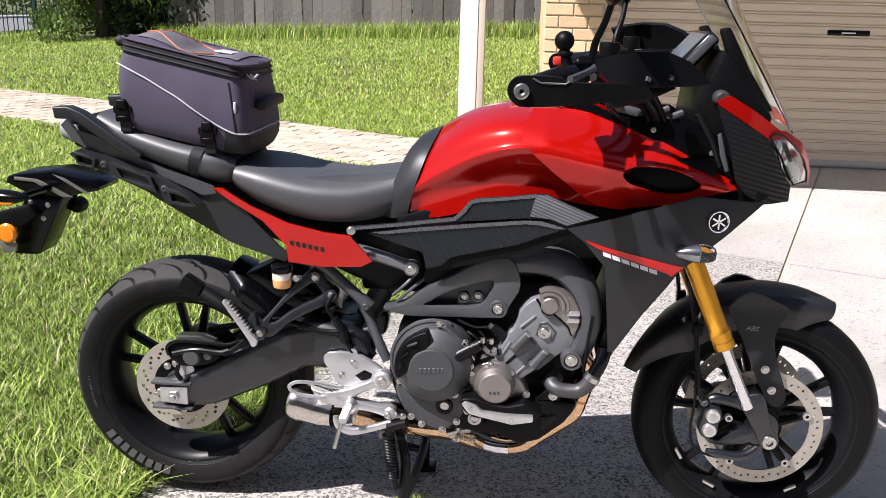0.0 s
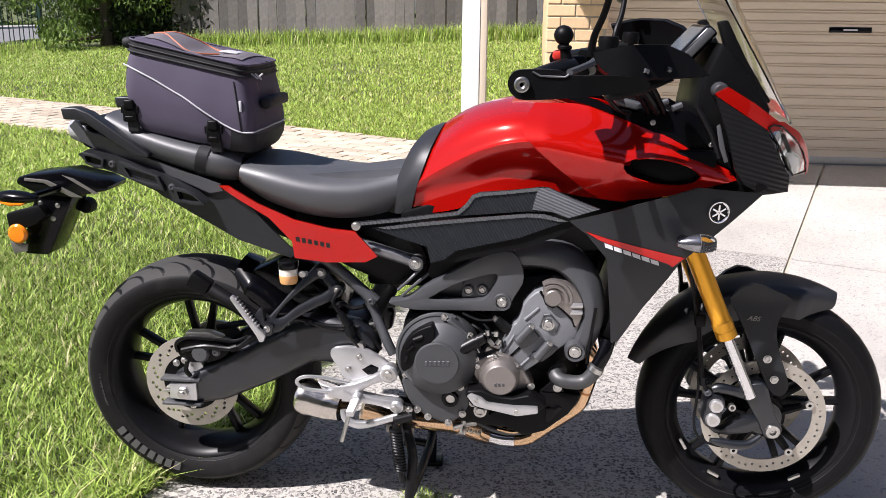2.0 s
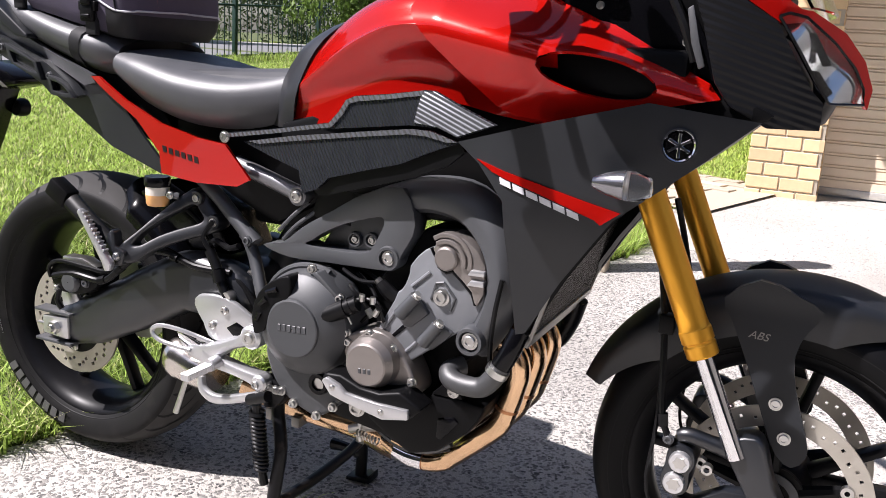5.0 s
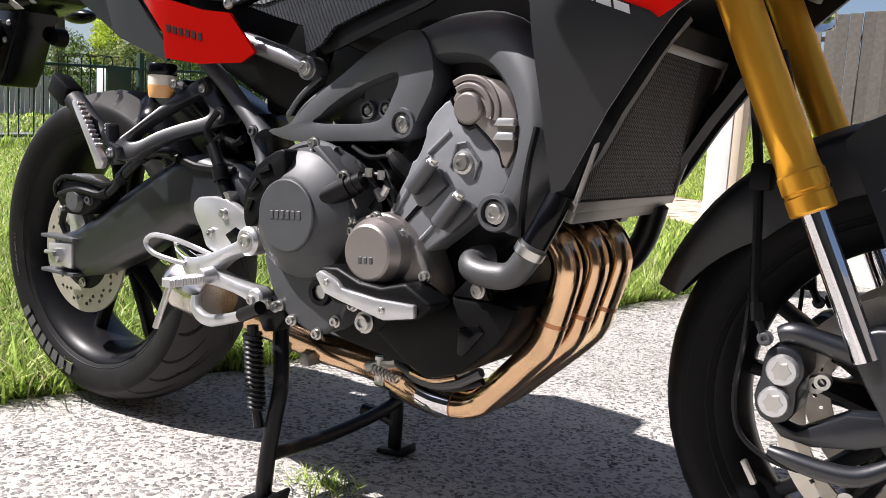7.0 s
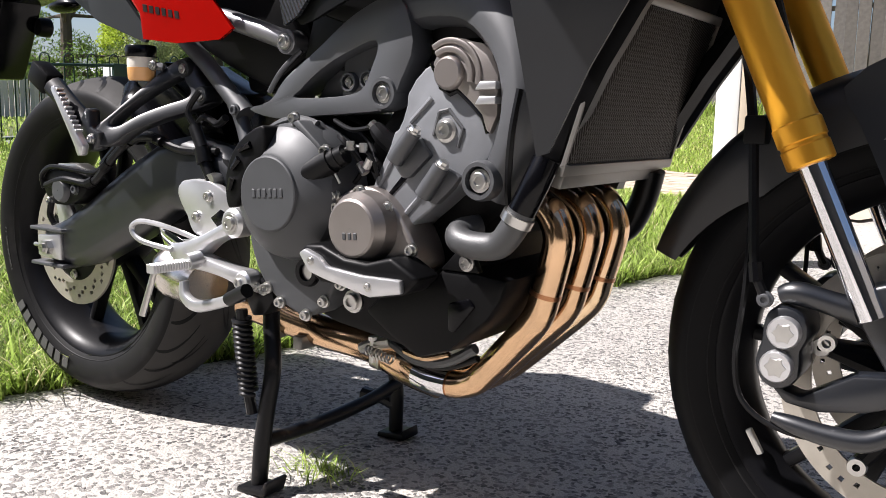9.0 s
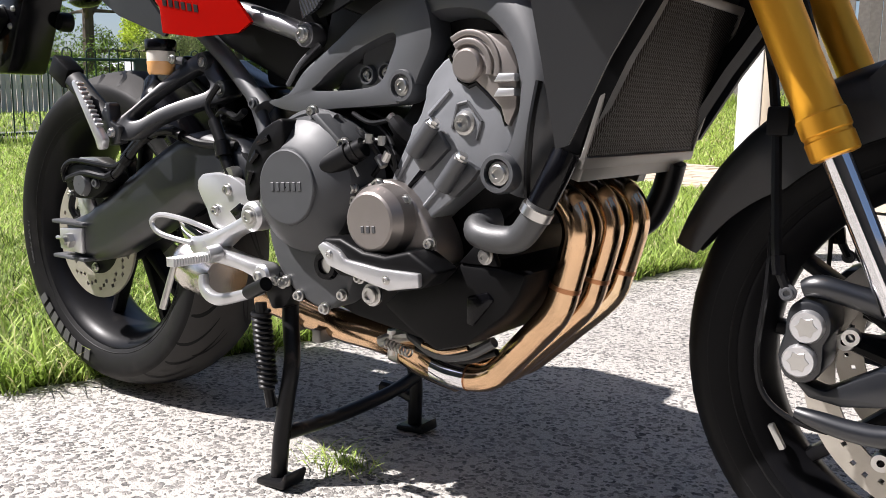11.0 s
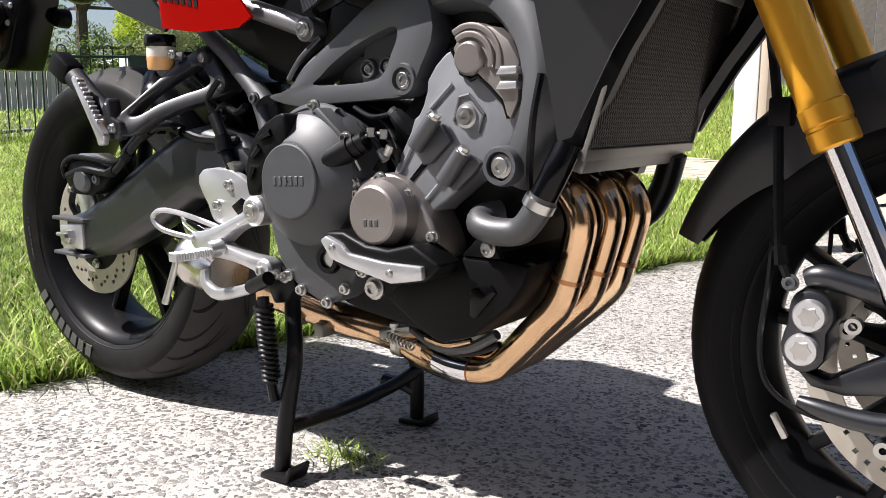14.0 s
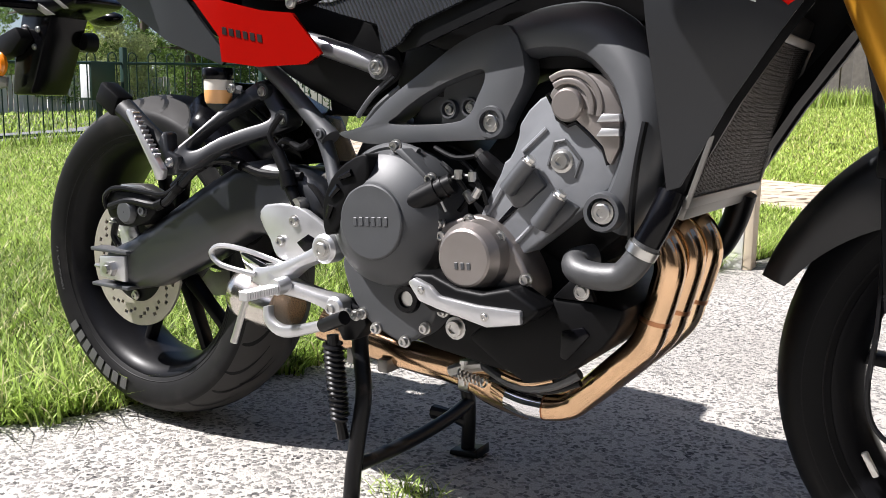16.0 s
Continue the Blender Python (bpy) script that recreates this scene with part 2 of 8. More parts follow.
ROOF = mat("eave_lining", (0.6, 0.58, 0.54), 0.8)

# ---- mesh tools ----
def part(name, bm, material, parent=None, label="", smooth=35, kind=""):
    """Links a bmesh as one mesh object, under a thing or a part."""
    me = bpy.data.meshes.new(name)
    bmesh.ops.recalc_face_normals(bm, faces=bm.faces)
    bm.to_mesh(me)
    bm.free()
    me.materials.append(material)
    if smooth:
        for p in me.polygons:
            p.use_smooth = True
        me.set_sharp_from_angle(angle=radians(smooth))
    ob = new(name, me)
    if parent:
        ob.parent = parent
    return tagged(ob, label=label, kind=kind)


def thing(name, label, category, group="", kind="", at=(0, 0, 0)):
    ob = new(name)
    ob.location = at
    ob.empty_display_size = 0.1
    return tagged(ob, label, category, group, kind)


def join(*bms):
    """Several bmeshes as one."""
    out = bmesh.new()
    for b in bms:
        me = bpy.data.meshes.new("tmp")
        b.to_mesh(me)
        b.free()
        out.from_mesh(me)
        bpy.data.meshes.remove(me)
    return out


def box(x0, x1, y0, y1, z0, z1, bevel=0.0, seg=2):
    bm = bmesh.new()
    bmesh.ops.create_cube(bm, size=1)
    for v in bm.verts:
        v.co = Vector(((x0 + x1) / 2 + v.co.x * (x1 - x0), (y0 + y1) / 2 + v.co.y * (y1 - y0), (z0 + z1) / 2 + v.co.z * (z1 - z0)))
    if bevel:
        bmesh.ops.bevel(bm, geom=bm.edges[:], offset=bevel, segments=seg, profile=0.5, affect="EDGES")
    return bm


def moved(bm, m):
    bmesh.ops.transform(bm, matrix=m, verts=bm.verts)
    return bm


def flip(bm):
    """The mirror image across the bike's middle plane."""
    out = bm.copy()
    for v in out.verts:
        v.co.y = -v.co.y
    bmesh.ops.reverse_faces(out, faces=out.faces)
    return out


def rounded(poly, steps=4, closed=True):
    """A Catmull-Rom curve through the corners."""
    n, out = len(poly), []
    pts = [Vector(p) for p in poly]
    for i in range(n if closed else n - 1):
        if closed:
            p0, p1, p2, p3 = pts[i - 1], pts[i], pts[(i + 1) % n], pts[(i + 2) % n]
        else:
            p0, p1, p2, p3 = pts[max(i - 1, 0)], pts[i], pts[i + 1], pts[min(i + 2, n - 1)]
        for k in range(steps):
            t = k / steps
            out.append(0.5 * (2 * p1 + (p2 - p0) * t + (2 * p0 - 5 * p1 + 4 * p2 - p3) * t * t + (3 * p1 - p0 - 3 * p2 + p3) * t ** 3))
    if not closed:
        out.append(pts[-1])
    return out


def prism(poly, y0, y1, bevel=0.004, seg=2):
    """A plate: an outline in x and z between two depths, with broken edges."""
    bm = bmesh.new()
    a = [bm.verts.new((p[0], y0, p[1])) for p in poly]
    f = bm.faces.new(a)
    r = bmesh.ops.extrude_face_region(bm, geom=[f])
    for v in [g for g in r["geom"] if isinstance(g, bmesh.types.BMVert)]:
        v.co.y = y1
    bmesh.ops.recalc_face_normals(bm, faces=bm.faces)
    if bevel:
        es = [e for e in bm.edges if len(e.link_faces) == 2 and e.calc_face_angle(0) > 0.5]
        bmesh.ops.bevel(bm, geom=es, offset=bevel, segments=seg, profile=0.5, affect="EDGES", clamp_overlap=True)
    return bm


def ring_plate(outer, inner, depth, thick, bevel=0.004, steps=2):
    """A cast plate with one opening: two outlines of as many corners each, its face at y = depth(x, z)."""
    o, i = rounded([(p[0], p[1], 0) for p in outer], steps), rounded([(p[0], p[1], 0) for p in inner], steps)
    bm = bmesh.new()
    loops = []
    for pts, dy in ((o, 0), (i, 0), (i, thick), (o, thick)):
        loops.append([bm.verts.new((p.x, depth(p.x, p.y) + dy, p.y)) for p in pts])
    n = len(o)
    for a, b in zip(loops, loops[1:] + loops[:1]):
        for k in range(n):
            bm.faces.new((a[k], a[(k + 1) % n], b[(k + 1) % n], b[k]))
    bmesh.ops.recalc_face_normals(bm, faces=bm.faces)
    es = [e for e in bm.edges if e.calc_face_angle(0) > 0.8]
    bmesh.ops.bevel(bm, geom=es, offset=bevel, segments=2, profile=0.5, affect="EDGES", clamp_overlap=True)
    return bm


def sheet(poly, depth, thick=0.003, step=0.02, hole=None, bevel=0.0):
    """A moulded panel: an outline in x and z, its depth y = depth(x, z); hole = (x, z, rx, rz, turn) is cut through it."""
    bm = bmesh.new()
    bm.faces.new([bm.verts.new((p[0], 0, p[1])) for p in poly])
    xs, zs = [p[0] for p in poly], [p[1] for p in poly]
    for k in range(int(min(xs) / step) + 1, int(max(xs) / step) + 1):
        bmesh.ops.bisect_plane(bm, geom=bm.verts[:] + bm.edges[:] + bm.faces[:], plane_co=(k * step, 0, 0), plane_no=(1, 0, 0))
    for k in range(int(min(zs) / step) + 1, int(max(zs) / step) + 1):
        bmesh.ops.bisect_plane(bm, geom=bm.verts[:] + bm.edges[:] + bm.faces[:], plane_co=(0, 0, k * step), plane_no=(0, 0, 1))
    if hole:
        cx, cz, rx, rz, turn = hole
        c, s = math.cos(turn), math.sin(turn)

        def inside(v):
            dx, dz = v.co.x - cx, v.co.z - cz
            return ((dx * c + dz * s) / rx) ** 2 + ((dz * c - dx * s) / rz) ** 2
        gone = [f for f in bm.faces if all(inside(v) < 1.0 for v in f.verts)]
        bmesh.ops.delete(bm, geom=gone, context="FACES")
        for v in bm.verts:
            q = inside(v)
            if q < 1:
                k = 1 / math.sqrt(max(q, 1e-4))
                v.co.x, v.co.z = cx + (v.co.x - cx) * k, cz + (v.co.z - cz) * k
    bmesh.ops.remove_doubles(bm, verts=bm.verts, dist=0.0008)
    for v in bm.verts:
        v.co.y = depth(v.co.x, v.co.z)
    bmesh.ops.recalc_face_normals(bm, faces=bm.faces)
    if sum(f.normal.y for f in bm.faces) > 0:
        bmesh.ops.reverse_faces(bm, faces=bm.faces)
    bmesh.ops.solidify(bm, geom=bm.faces[:], thickness=thick)
    return bm


def lathe(profile, n=48, centre=(0, 0, 0), axis="y", a0=0.0, a1=2 * math.pi):
    """Turns (radius, along) pairs round an axis through the centre."""
    bm = bmesh.new()
    whole = a1 - a0 > 6.28
    rings = []
    for i in range(n if whole else n + 1):
        a = a0 + (a1 - a0) * i / n
        c, s = math.cos(a), math.sin(a)
        ring = []
        for r, h in profile:
            p = {"y": (r * c, h, r * s), "x": (h, r * c, r * s), "z": (r * c, r * s, h)}[axis]
            ring.append(bm.verts.new(Vector(p) + Vector(centre)))
        rings.append(ring)
    for i in range(len(rings) if whole else len(rings) - 1):
        p, q = rings[i], rings[(i + 1) % len(rings)]
        for k in range(len(profile) - 1):
            bm.faces.new((p[k], p[k + 1], q[k + 1], q[k]))
    bmesh.ops.remove_doubles(bm, verts=bm.verts, dist=1e-5)
    return bm


def tube(path, radius, n=10, steps=5, smooth=True, caps=True, flat=1.0):
    """A round bar along a path; radius may be one number or one for each corner."""
    k = len(path)
    radii = radius if isinstance(radius, (list, tuple)) else [radius] * k
    data = [(*p, r) for p, r in zip(path, radii)]
    if smooth and k > 2:
        pts, rad = rounded([d[:3] for d in data], steps, False), [v.x for v in rounded([(d[3], 0, 0) for d in data], steps, False)]
    else:
        pts, rad = [Vector(d[:3]) for d in data], [d[3] for d in data]
    bm, rings, up = bmesh.new(), [], None
    for i, p in enumerate(pts):
        t = (pts[min(i + 1, len(pts) - 1)] - pts[max(i - 1, 0)]).normalized()
        if up is None:
            up = t.orthogonal().normalized()
        up = (up - t * up.dot(t)).normalized()
        side = t.cross(up)
        rings.append([bm.verts.new(p + (up * math.cos(2 * math.pi * j / n) + side * math.sin(2 * math.pi * j / n) * flat) * rad[i]) for j in range(n)])
    for p, q in zip(rings, rings[1:]):
        for j in range(n):
            bm.faces.new((p[j], p[(j + 1) % n], q[(j + 1) % n], q[j]))
    if caps:
        bm.faces.new(rings[0][::-1])
        bm.faces.new(rings[-1])
    return bm


def beam(path, depth_in, bevel=0.008, steps=4, tilt=0.0):
    """A cast beam: corners (x, z, width, y) in the side view, deep inwards by depth_in, its face tilted by tilt."""
    pts = rounded([(p[0], p[1], p[3]) for p in path], steps, False)
    wid = [v.x for v in rounded([(p[2], 0, 0) for p in path], steps, False)]
    bm, rows = bmesh.new(), []
    for i, p in enumerate(pts):
        t = pts[min(i + 1, len(pts) - 1)] - pts[max(i - 1, 0)]
        nx, nz = -t.y, t.x
        ln = math.hypot(nx, nz)
        nx, nz, w = nx / ln, nz / ln, wid[i] / 2
        y, b = p.z, min(bevel, wid[i] * 0.3)
        prof = [(w, depth_in), (w, b * 1.4), (w - b * 0.5, b * 0.4), (w - b * 1.5, 0), (-w + b * 1.5, 0), (-w + b * 0.5, b * 0.4), (-w, b * 1.4), (-w, depth_in)]
        rows.append([bm.verts.new((p.x + nx * a, y + d, p.y + nz * a)) for a, d in [(a, d if d == depth_in else d + tilt * a) for a, d in prof]])
    for p, q in zip(rows, rows[1:]):
        for j in range(8):
            bm.faces.new((p[j], p[(j + 1) % 8], q[(j + 1) % 8], q[j]))
    bm.faces.new(rows[0][::-1])
    bm.faces.new(rows[-1])
    return bm


def loft(stations, sub=4, mirror=True):
    """A body through stations of (x, half width, z) from the lower edge to the ridge; mirrored across the middle."""
    rows = []
    for s in stations:
        half = [Vector((x, -w, z)) for x, w, z in s]
        line = half + [Vector((p.x, -p.y, p.z)) for p in half[-2::-1]] if mirror else half
        rows.append(rounded(line, sub, False))
    cols = [rounded([r[i] for r in rows], sub, False) for i in range(len(rows[0]))]
    bm = bmesh.new()
    vs = [[bm.verts.new(p) for p in c] for c in cols]
    for a, b in zip(vs, vs[1:]):
        for k in range(len(a) - 1):
            bm.faces.new((a[k], a[k + 1], b[k + 1], b[k]))
    return bm


def closed_loft(stations, sub=4):
    """The same, closed below and at both ends."""
    bm = loft(stations, sub)
    bmesh.ops.holes_fill(bm, edges=[e for e in bm.edges if e.is_boundary], sides=0)
    return bm


def bolt(x, y, z, r=0.008, h=0.006, socket=True, washer=1.35):
    """A flanged bolt head that faces the bike's right side."""
    prof = [(0.0001, h * 0.35 if socket else 0), (r * 0.5, h * 0.35 if socket else 0), (r * 0.55, 0), (r * 0.9, 0), (r, h * 0.15), (r, h * 0.75), (r * washer, h * 0.8), (r * washer, h * 1.2), (r * 0.4, h * 1.25)]
    return lathe([(a, b) for a, b in prof], 14, (x, y - h, z))


def disc_face(x, y, z, r, t, n=24, b=0.0015):
    return lathe([(0.0001, 0), (r - b, 0), (r, b), (r, t), (0.0001, t)], n, (x, y, z))

# ---- the ground and the place ----
def gz(x, y):
    """Height of the ground: level under the motorcycle, rising gently to the house and the back fence."""
    if y < 1.2:
        return 0.0
    if y < 5.0:
        return 0.16 * (y - 1.2) / 3.8
    k = 0.085 + 0.005 * max(-8.0, min(2.0, x))
    return 0.16 + (min(y, 14.0) - 5.0) * k


def edge_x(y):
    """Where the drive ends and the lawn begins."""
    ys = [-6.0, -0.75, -0.40, -0.25, -0.04, 0.6, 1.45, 2.6, 2.95, 4.25, 4.45, 60]
    xs = [-3.0, -0.85, -0.44, -0.20, -0.10, 0.06, 0.27, 0.66, 0.66, 0.60, 0.98, 1.0]
    return float(np.interp(y, ys, xs))


def grid_mesh(name, xs, ys, height, material, kind, label="", category=""):
    verts = [(x, y, height(x, y)) for y in ys for x in xs]
    w = len(xs)
    faces = [(j * w + i, j * w + i + 1, (j + 1) * w + i + 1, (j + 1) * w + i) for j in range(len(ys) - 1) for i in range(w - 1)]
    me = bpy.data.meshes.new(name)
    me.from_pydata(verts, [], faces)
    me.materials.append(material)
    for p in me.polygons:
        p.use_smooth = True
    return tagged(new(name, me), label, category, kind=kind)


def lawn_height(x, y):
    lumps = 0.016 * noise.noise((x * 2.3, y * 2.3, 0)) + 0.010 * noise.noise((x * 7, y * 7, 3))
    on_drive = x > edge_x(y) - 0.02
    return gz(x, y) + (-0.05 if on_drive and -7 < y < 6 else 0.45 * lumps + 0.006)


xs = sorted(set([-3000, -400, -120, -60, -35] + list(np.arange(-24, -4, 0.8).round(3)) + list(np.arange(-4, 1.4, 0.06).round(3)) + list(np.arange(1.5, 12, 0.8).round(3)) + [20, 60, 400, 3000]))
ys = sorted(set([-3000, -400, -60, -20, -8] + list(np.arange(-5, -1.2, 0.4).round(3)) + list(np.arange(-1.2, 5, 0.06).round(3)) + list(np.arange(5, 15, 0.5).round(3)) + [18, 25, 40, 80, 400, 3000]))
ground = grid_mesh("ground", xs, ys, lawn_height, SOIL, "structure", "green lawn rising gently from the drive to the fences", "lawn")

# the drive: aggregate concrete slabs, laid askew to the motorcycle
DV, DE = Vector((0.35, 0.937, 0)), Vector((0.937, -0.35, 0))
drive = thing("driveway", "pale weathered aggregate concrete driveway in large slabs", "driveway", kind="structure")


def slab(u0, u1, v0, v1, top=0.0):
    """One slab between two joints along and two across; its lawn side follows the ragged edge."""
    bm = bmesh.new()
    org = Vector((0.25, 1.45, 0))
    nu, nv = max(2, int((u1 - u0) / 0.25)), max(2, int((v1 - v0) / 0.12))
    rows = []
    for j in range(nv + 1):
        v = v0 + (v1 - v0) * j / nv
        row = []
        for i in range(nu + 1):
            p = org + DE * (u0 + (u1 - u0) * i / nu) + DV * v
            if u0 <= 0 and i == 0:
                p.x = edge_x(p.y) + 0.02 * noise.noise((p.y * 9, 0, 0))
            row.append(bm.verts.new((p.x, p.y, gz(p.x, p.y) + top)))
        rows.append(row)
    for p, q in zip(rows, rows[1:]):
        for i in range(nu):
            bm.faces.new((p[i], p[i + 1], q[i + 1], q[i]))
    rim = [e for e in bm.edges if e.is_boundary]
    r = bmesh.ops.extrude_edge_only(bm, edges=rim)
    for v in [g for g in r["geom"] if isinstance(g, bmesh.types.BMVert)]:
        v.co.z -= 0.08
    return bm


JU, JV = [0.0, 1.50, 4.3, 7.4], [-5.2, 1.50, 3.35, 6.2]
for u0, u1 in zip(JU, JU[1:]):
    for v0, v1 in zip(JV, JV[1:]):
        part("slab", slab(u0 + (0.008 if u0 else 0), u1 - 0.008, v0 + 0.007, v1 - 0.007), CONCRETE if u0 < 1 and v0 < 1 else CONCRETE_FAR, drive, smooth=20)
part("joint_filler", slab(0.02, 7.3, -5.1, 6.1, -0.012), MORTAR, drive, smooth=0)

# garden path of clay pavers from the drive into the lawn
path = thing("garden_path", "narrow path of buff clay pavers through the lawn", "path", kind="structure")
PO = Vector((0.62, 3.72, 0))
bed = bmesh.new()
rows = []
for i in range(30):
    p, q = PO + DE * (-0.25 * i + 0.2) + DV * -0.02, PO + DE * (-0.25 * i + 0.2) + DV * 1.12
    rows.append([bed.verts.new((a.x, a.y, gz(a.x, a.y) + 0.016)) for a in (p, q)])
for a, b in zip(rows, rows[1:]):
    bed.faces.new((a[0], a[1], b[1], b[0]))
part("sand_bed", bed, MORTAR, path, smooth=0)

# the house: brick pier, roller door, wall and eave
house = thing("garage_front", "buff brick garage front with a cream roller door", "garage", kind="structure")
DOOR_Y, HZ = 4.74, 0.15
ribs = bmesh.new()
prof = []
z = HZ + 0.06
while z < 2.35:
    prof += [(z, 0.0), (z + 0.050, 0.0), (z + 0.0515, 0.011), (z + 0.0570, 0.011), (z + 0.0585, 0.001), (z + 0.0685, 0.001), (z + 0.070, 0.011), (z + 0.0755, 0.011)]
    z += 0.077
rows = [[ribs.verts.new((x, DOOR_Y + d, zz)) for zz, d in prof] for x in (1.36, 2.5, 3.6, 4.2)]
for a, b in zip(rows, rows[1:]):
    for k in range(len(prof) - 1):
        ribs.faces.new((a[k], b[k], b[k + 1], a[k + 1]))
door = part("roller_door", ribs, DOOR, house, "cream ribbed roller door", smooth=20)
part("bottom_rail", box(1.37, 4.2, DOOR_Y - 0.012, DOOR_Y + 0.03, HZ + 0.01, HZ + 0.058, 0.004), mat("door_rail", (0.55, 0.53, 0.50), 0.4, 0.5), house, "pale metal bottom rail")
lock = part("door_lock", box(2.99, 3.29, DOOR_Y - 0.006, DOOR_Y + 0.01, 1.125, 1.165, 0.004), GLOSSBLK, house, "black lock plate")
part("lock_print", box(3.09, 3.19, DOOR_Y - 0.008, DOOR_Y - 0.005, 1.14, 1.15), WHITE_PRINT, lock, "small unreadable print")
part("lintel_wall", box(0.93, 9, 4.62, 4.9, 2.36, 2.9, 0.005), BRICK, house)
part("far_wall", box(4.2, 9, 4.52, 4.9, 0.1, 2.36, 0.005), BRICK, house)
part("left_return_wall", box(0.96, 1.2, 4.76, 12.0, 0.1, 2.9, 0.005), BRICK, house)
part("eave", box(0.47, 9, 2.97, 4.8, 2.40, 2.52, 0.01), ROOF, house)
part("pier_core", box(0.938, 1.362, 4.508, 4.752, 0.08, 2.36), MORTAR, house)

# porch post, white in front and beige at the side
post = thing("porch_post", "white painted timber post with a beige side board", "post", at=(0.50, 2.18, gz(0.5, 2.18)))
part("shaft", box(0.0, 0.085, 0.0, 0.088, -0.02, 1.46, 0.004), POSTW, post)
part("side_board", box(0.086, 0.118, 0.004, 0.084, -0.02, 1.46, 0.003), POSTB, post, "beige side board")

# unseen plain walls, added to close the place and keep low sky off the bike
for name, b, label in (("wall_south", box(-9, 9, -6.2, -6.0, -0.1, 4.2, 0.01), "plain unseen wall added on the far side of the drive to block low sky"), ("wall_east", box(8.4, 8.6, -6.0, 4.6, -0.1, 3.2, 0.01), "plain unseen wall added beside the drive to block low sky")):
    wl_ = part(name, b, PALING, None, label, kind="structure")
    tagged(wl_, label, "wall", kind="structure")

# ---- the motorcycle: x forwards, right side towards -y, rear axle over x = 0 ----
bike = thing("motorcycle", "red and black sports touring motorcycle on its centre stand", "motorcycle")
RW, FW = (0.0, 0.0, 0.322), (1.437, 0.0, 0.300)


def tyre(centre, prof, n=300):
    """A tyre: the rounded section, turned round the axle."""
    pts = rounded([(r, y, 0) for r, y in prof], 6, False)
    bm, rings = bmesh.new(), []
    for i in range(n):
        a = 2 * math.pi * i / n
        ring = []
        for p in pts:
            r = p.x
            ring.append(bm.verts.new((centre[0] + r * math.cos(a), p.y, centre[2] + r * math.sin(a))))
        rings.append(ring)
    for i in range(n):
        p, q = rings[i], rings[(i + 1) % n]
        for k in range(len(pts) - 1):
            bm.faces.new((p[k], p[k + 1], q[k + 1], q[k]))
    return bm


def rim(centre, half, bead=0.228):
    prof = [(bead, -half), (bead + 0.004, -half + 0.004), (bead - 0.008, -half + 0.010), (0.212, -half + 0.016), (0.208, -half + 0.03), (0.204, -half * 0.35), (0.203, 0), (0.204, half * 0.35), (0.208, half - 0.03), (0.212, half - 0.016), (bead - 0.008, half - 0.01), (bead + 0.004, half - 0.004), (bead, half)]
    inner = [(bead - 0.006, half - 0.002), (0.208, half - 0.02), (0.197, half * 0.3), (0.196, 0), (0.197, -half * 0.3), (0.208, -half + 0.02), (bead - 0.006, -half + 0.002), (bead, -half)]
    return lathe(prof + inner, 96, centre)


def spoke(centre, ang, spread, r0, r1, w0, w1, y=0.0, thick=0.014):
    """One tapered spoke, set off from the radius at the rim."""
    a1 = ang + spread
    p = Vector((math.cos(ang) * r0, 0, math.sin(ang) * r0))
    q = Vector((math.cos(a1) * r1, 0, math.sin(a1) * r1))
    t = (q - p).normalized()
    s = Vector((-t.z, 0, t.x))
    m = (p + q) / 2
    out = [p + s * w0, m + s * (w0 + w1) * 0.42, q + s * w1, q - s * w1, m - s * (w0 + w1) * 0.42, p - s * w0]
    bm = prism([(v.x, v.z) for v in out], y - thick, y + thick, 0.005)
    return moved(bm, Matrix.Translation(centre))


def brake_disc(centre, y, r0, r1, thick, n=160, rings=9, lugs=0):
    """A drilled disc: real holes in a ring of small facets."""
    bm, rows = bmesh.new(), []
    for i in range(n):
        a = 2 * math.pi * i / n
        rows.append([bm.verts.new((centre[0] + (r0 + (r1 - r0) * k / rings) * math.cos(a), y, centre[2] + (r0 + (r1 - r0) * k / rings) * math.sin(a))) for k in range(rings + 1)])
    for i in range(n):
        p, q = rows[i], rows[(i + 1) % n]
        for k in range(rings):
            g = i % 10
            wide = (0, 1) if r1 < 0.13 else (0,)
            if (g - 1 in wide and k == rings - 3) or (g - 4 in wide and k == rings // 2) or (g - 7 in wide and k == 2):
                continue
            bm.faces.new((p[k], p[k + 1], q[k + 1], q[k]))
    bm.normal_update()
    bmesh.ops.solidify(bm, geom=bm.faces[:], thickness=thick)
    return bm


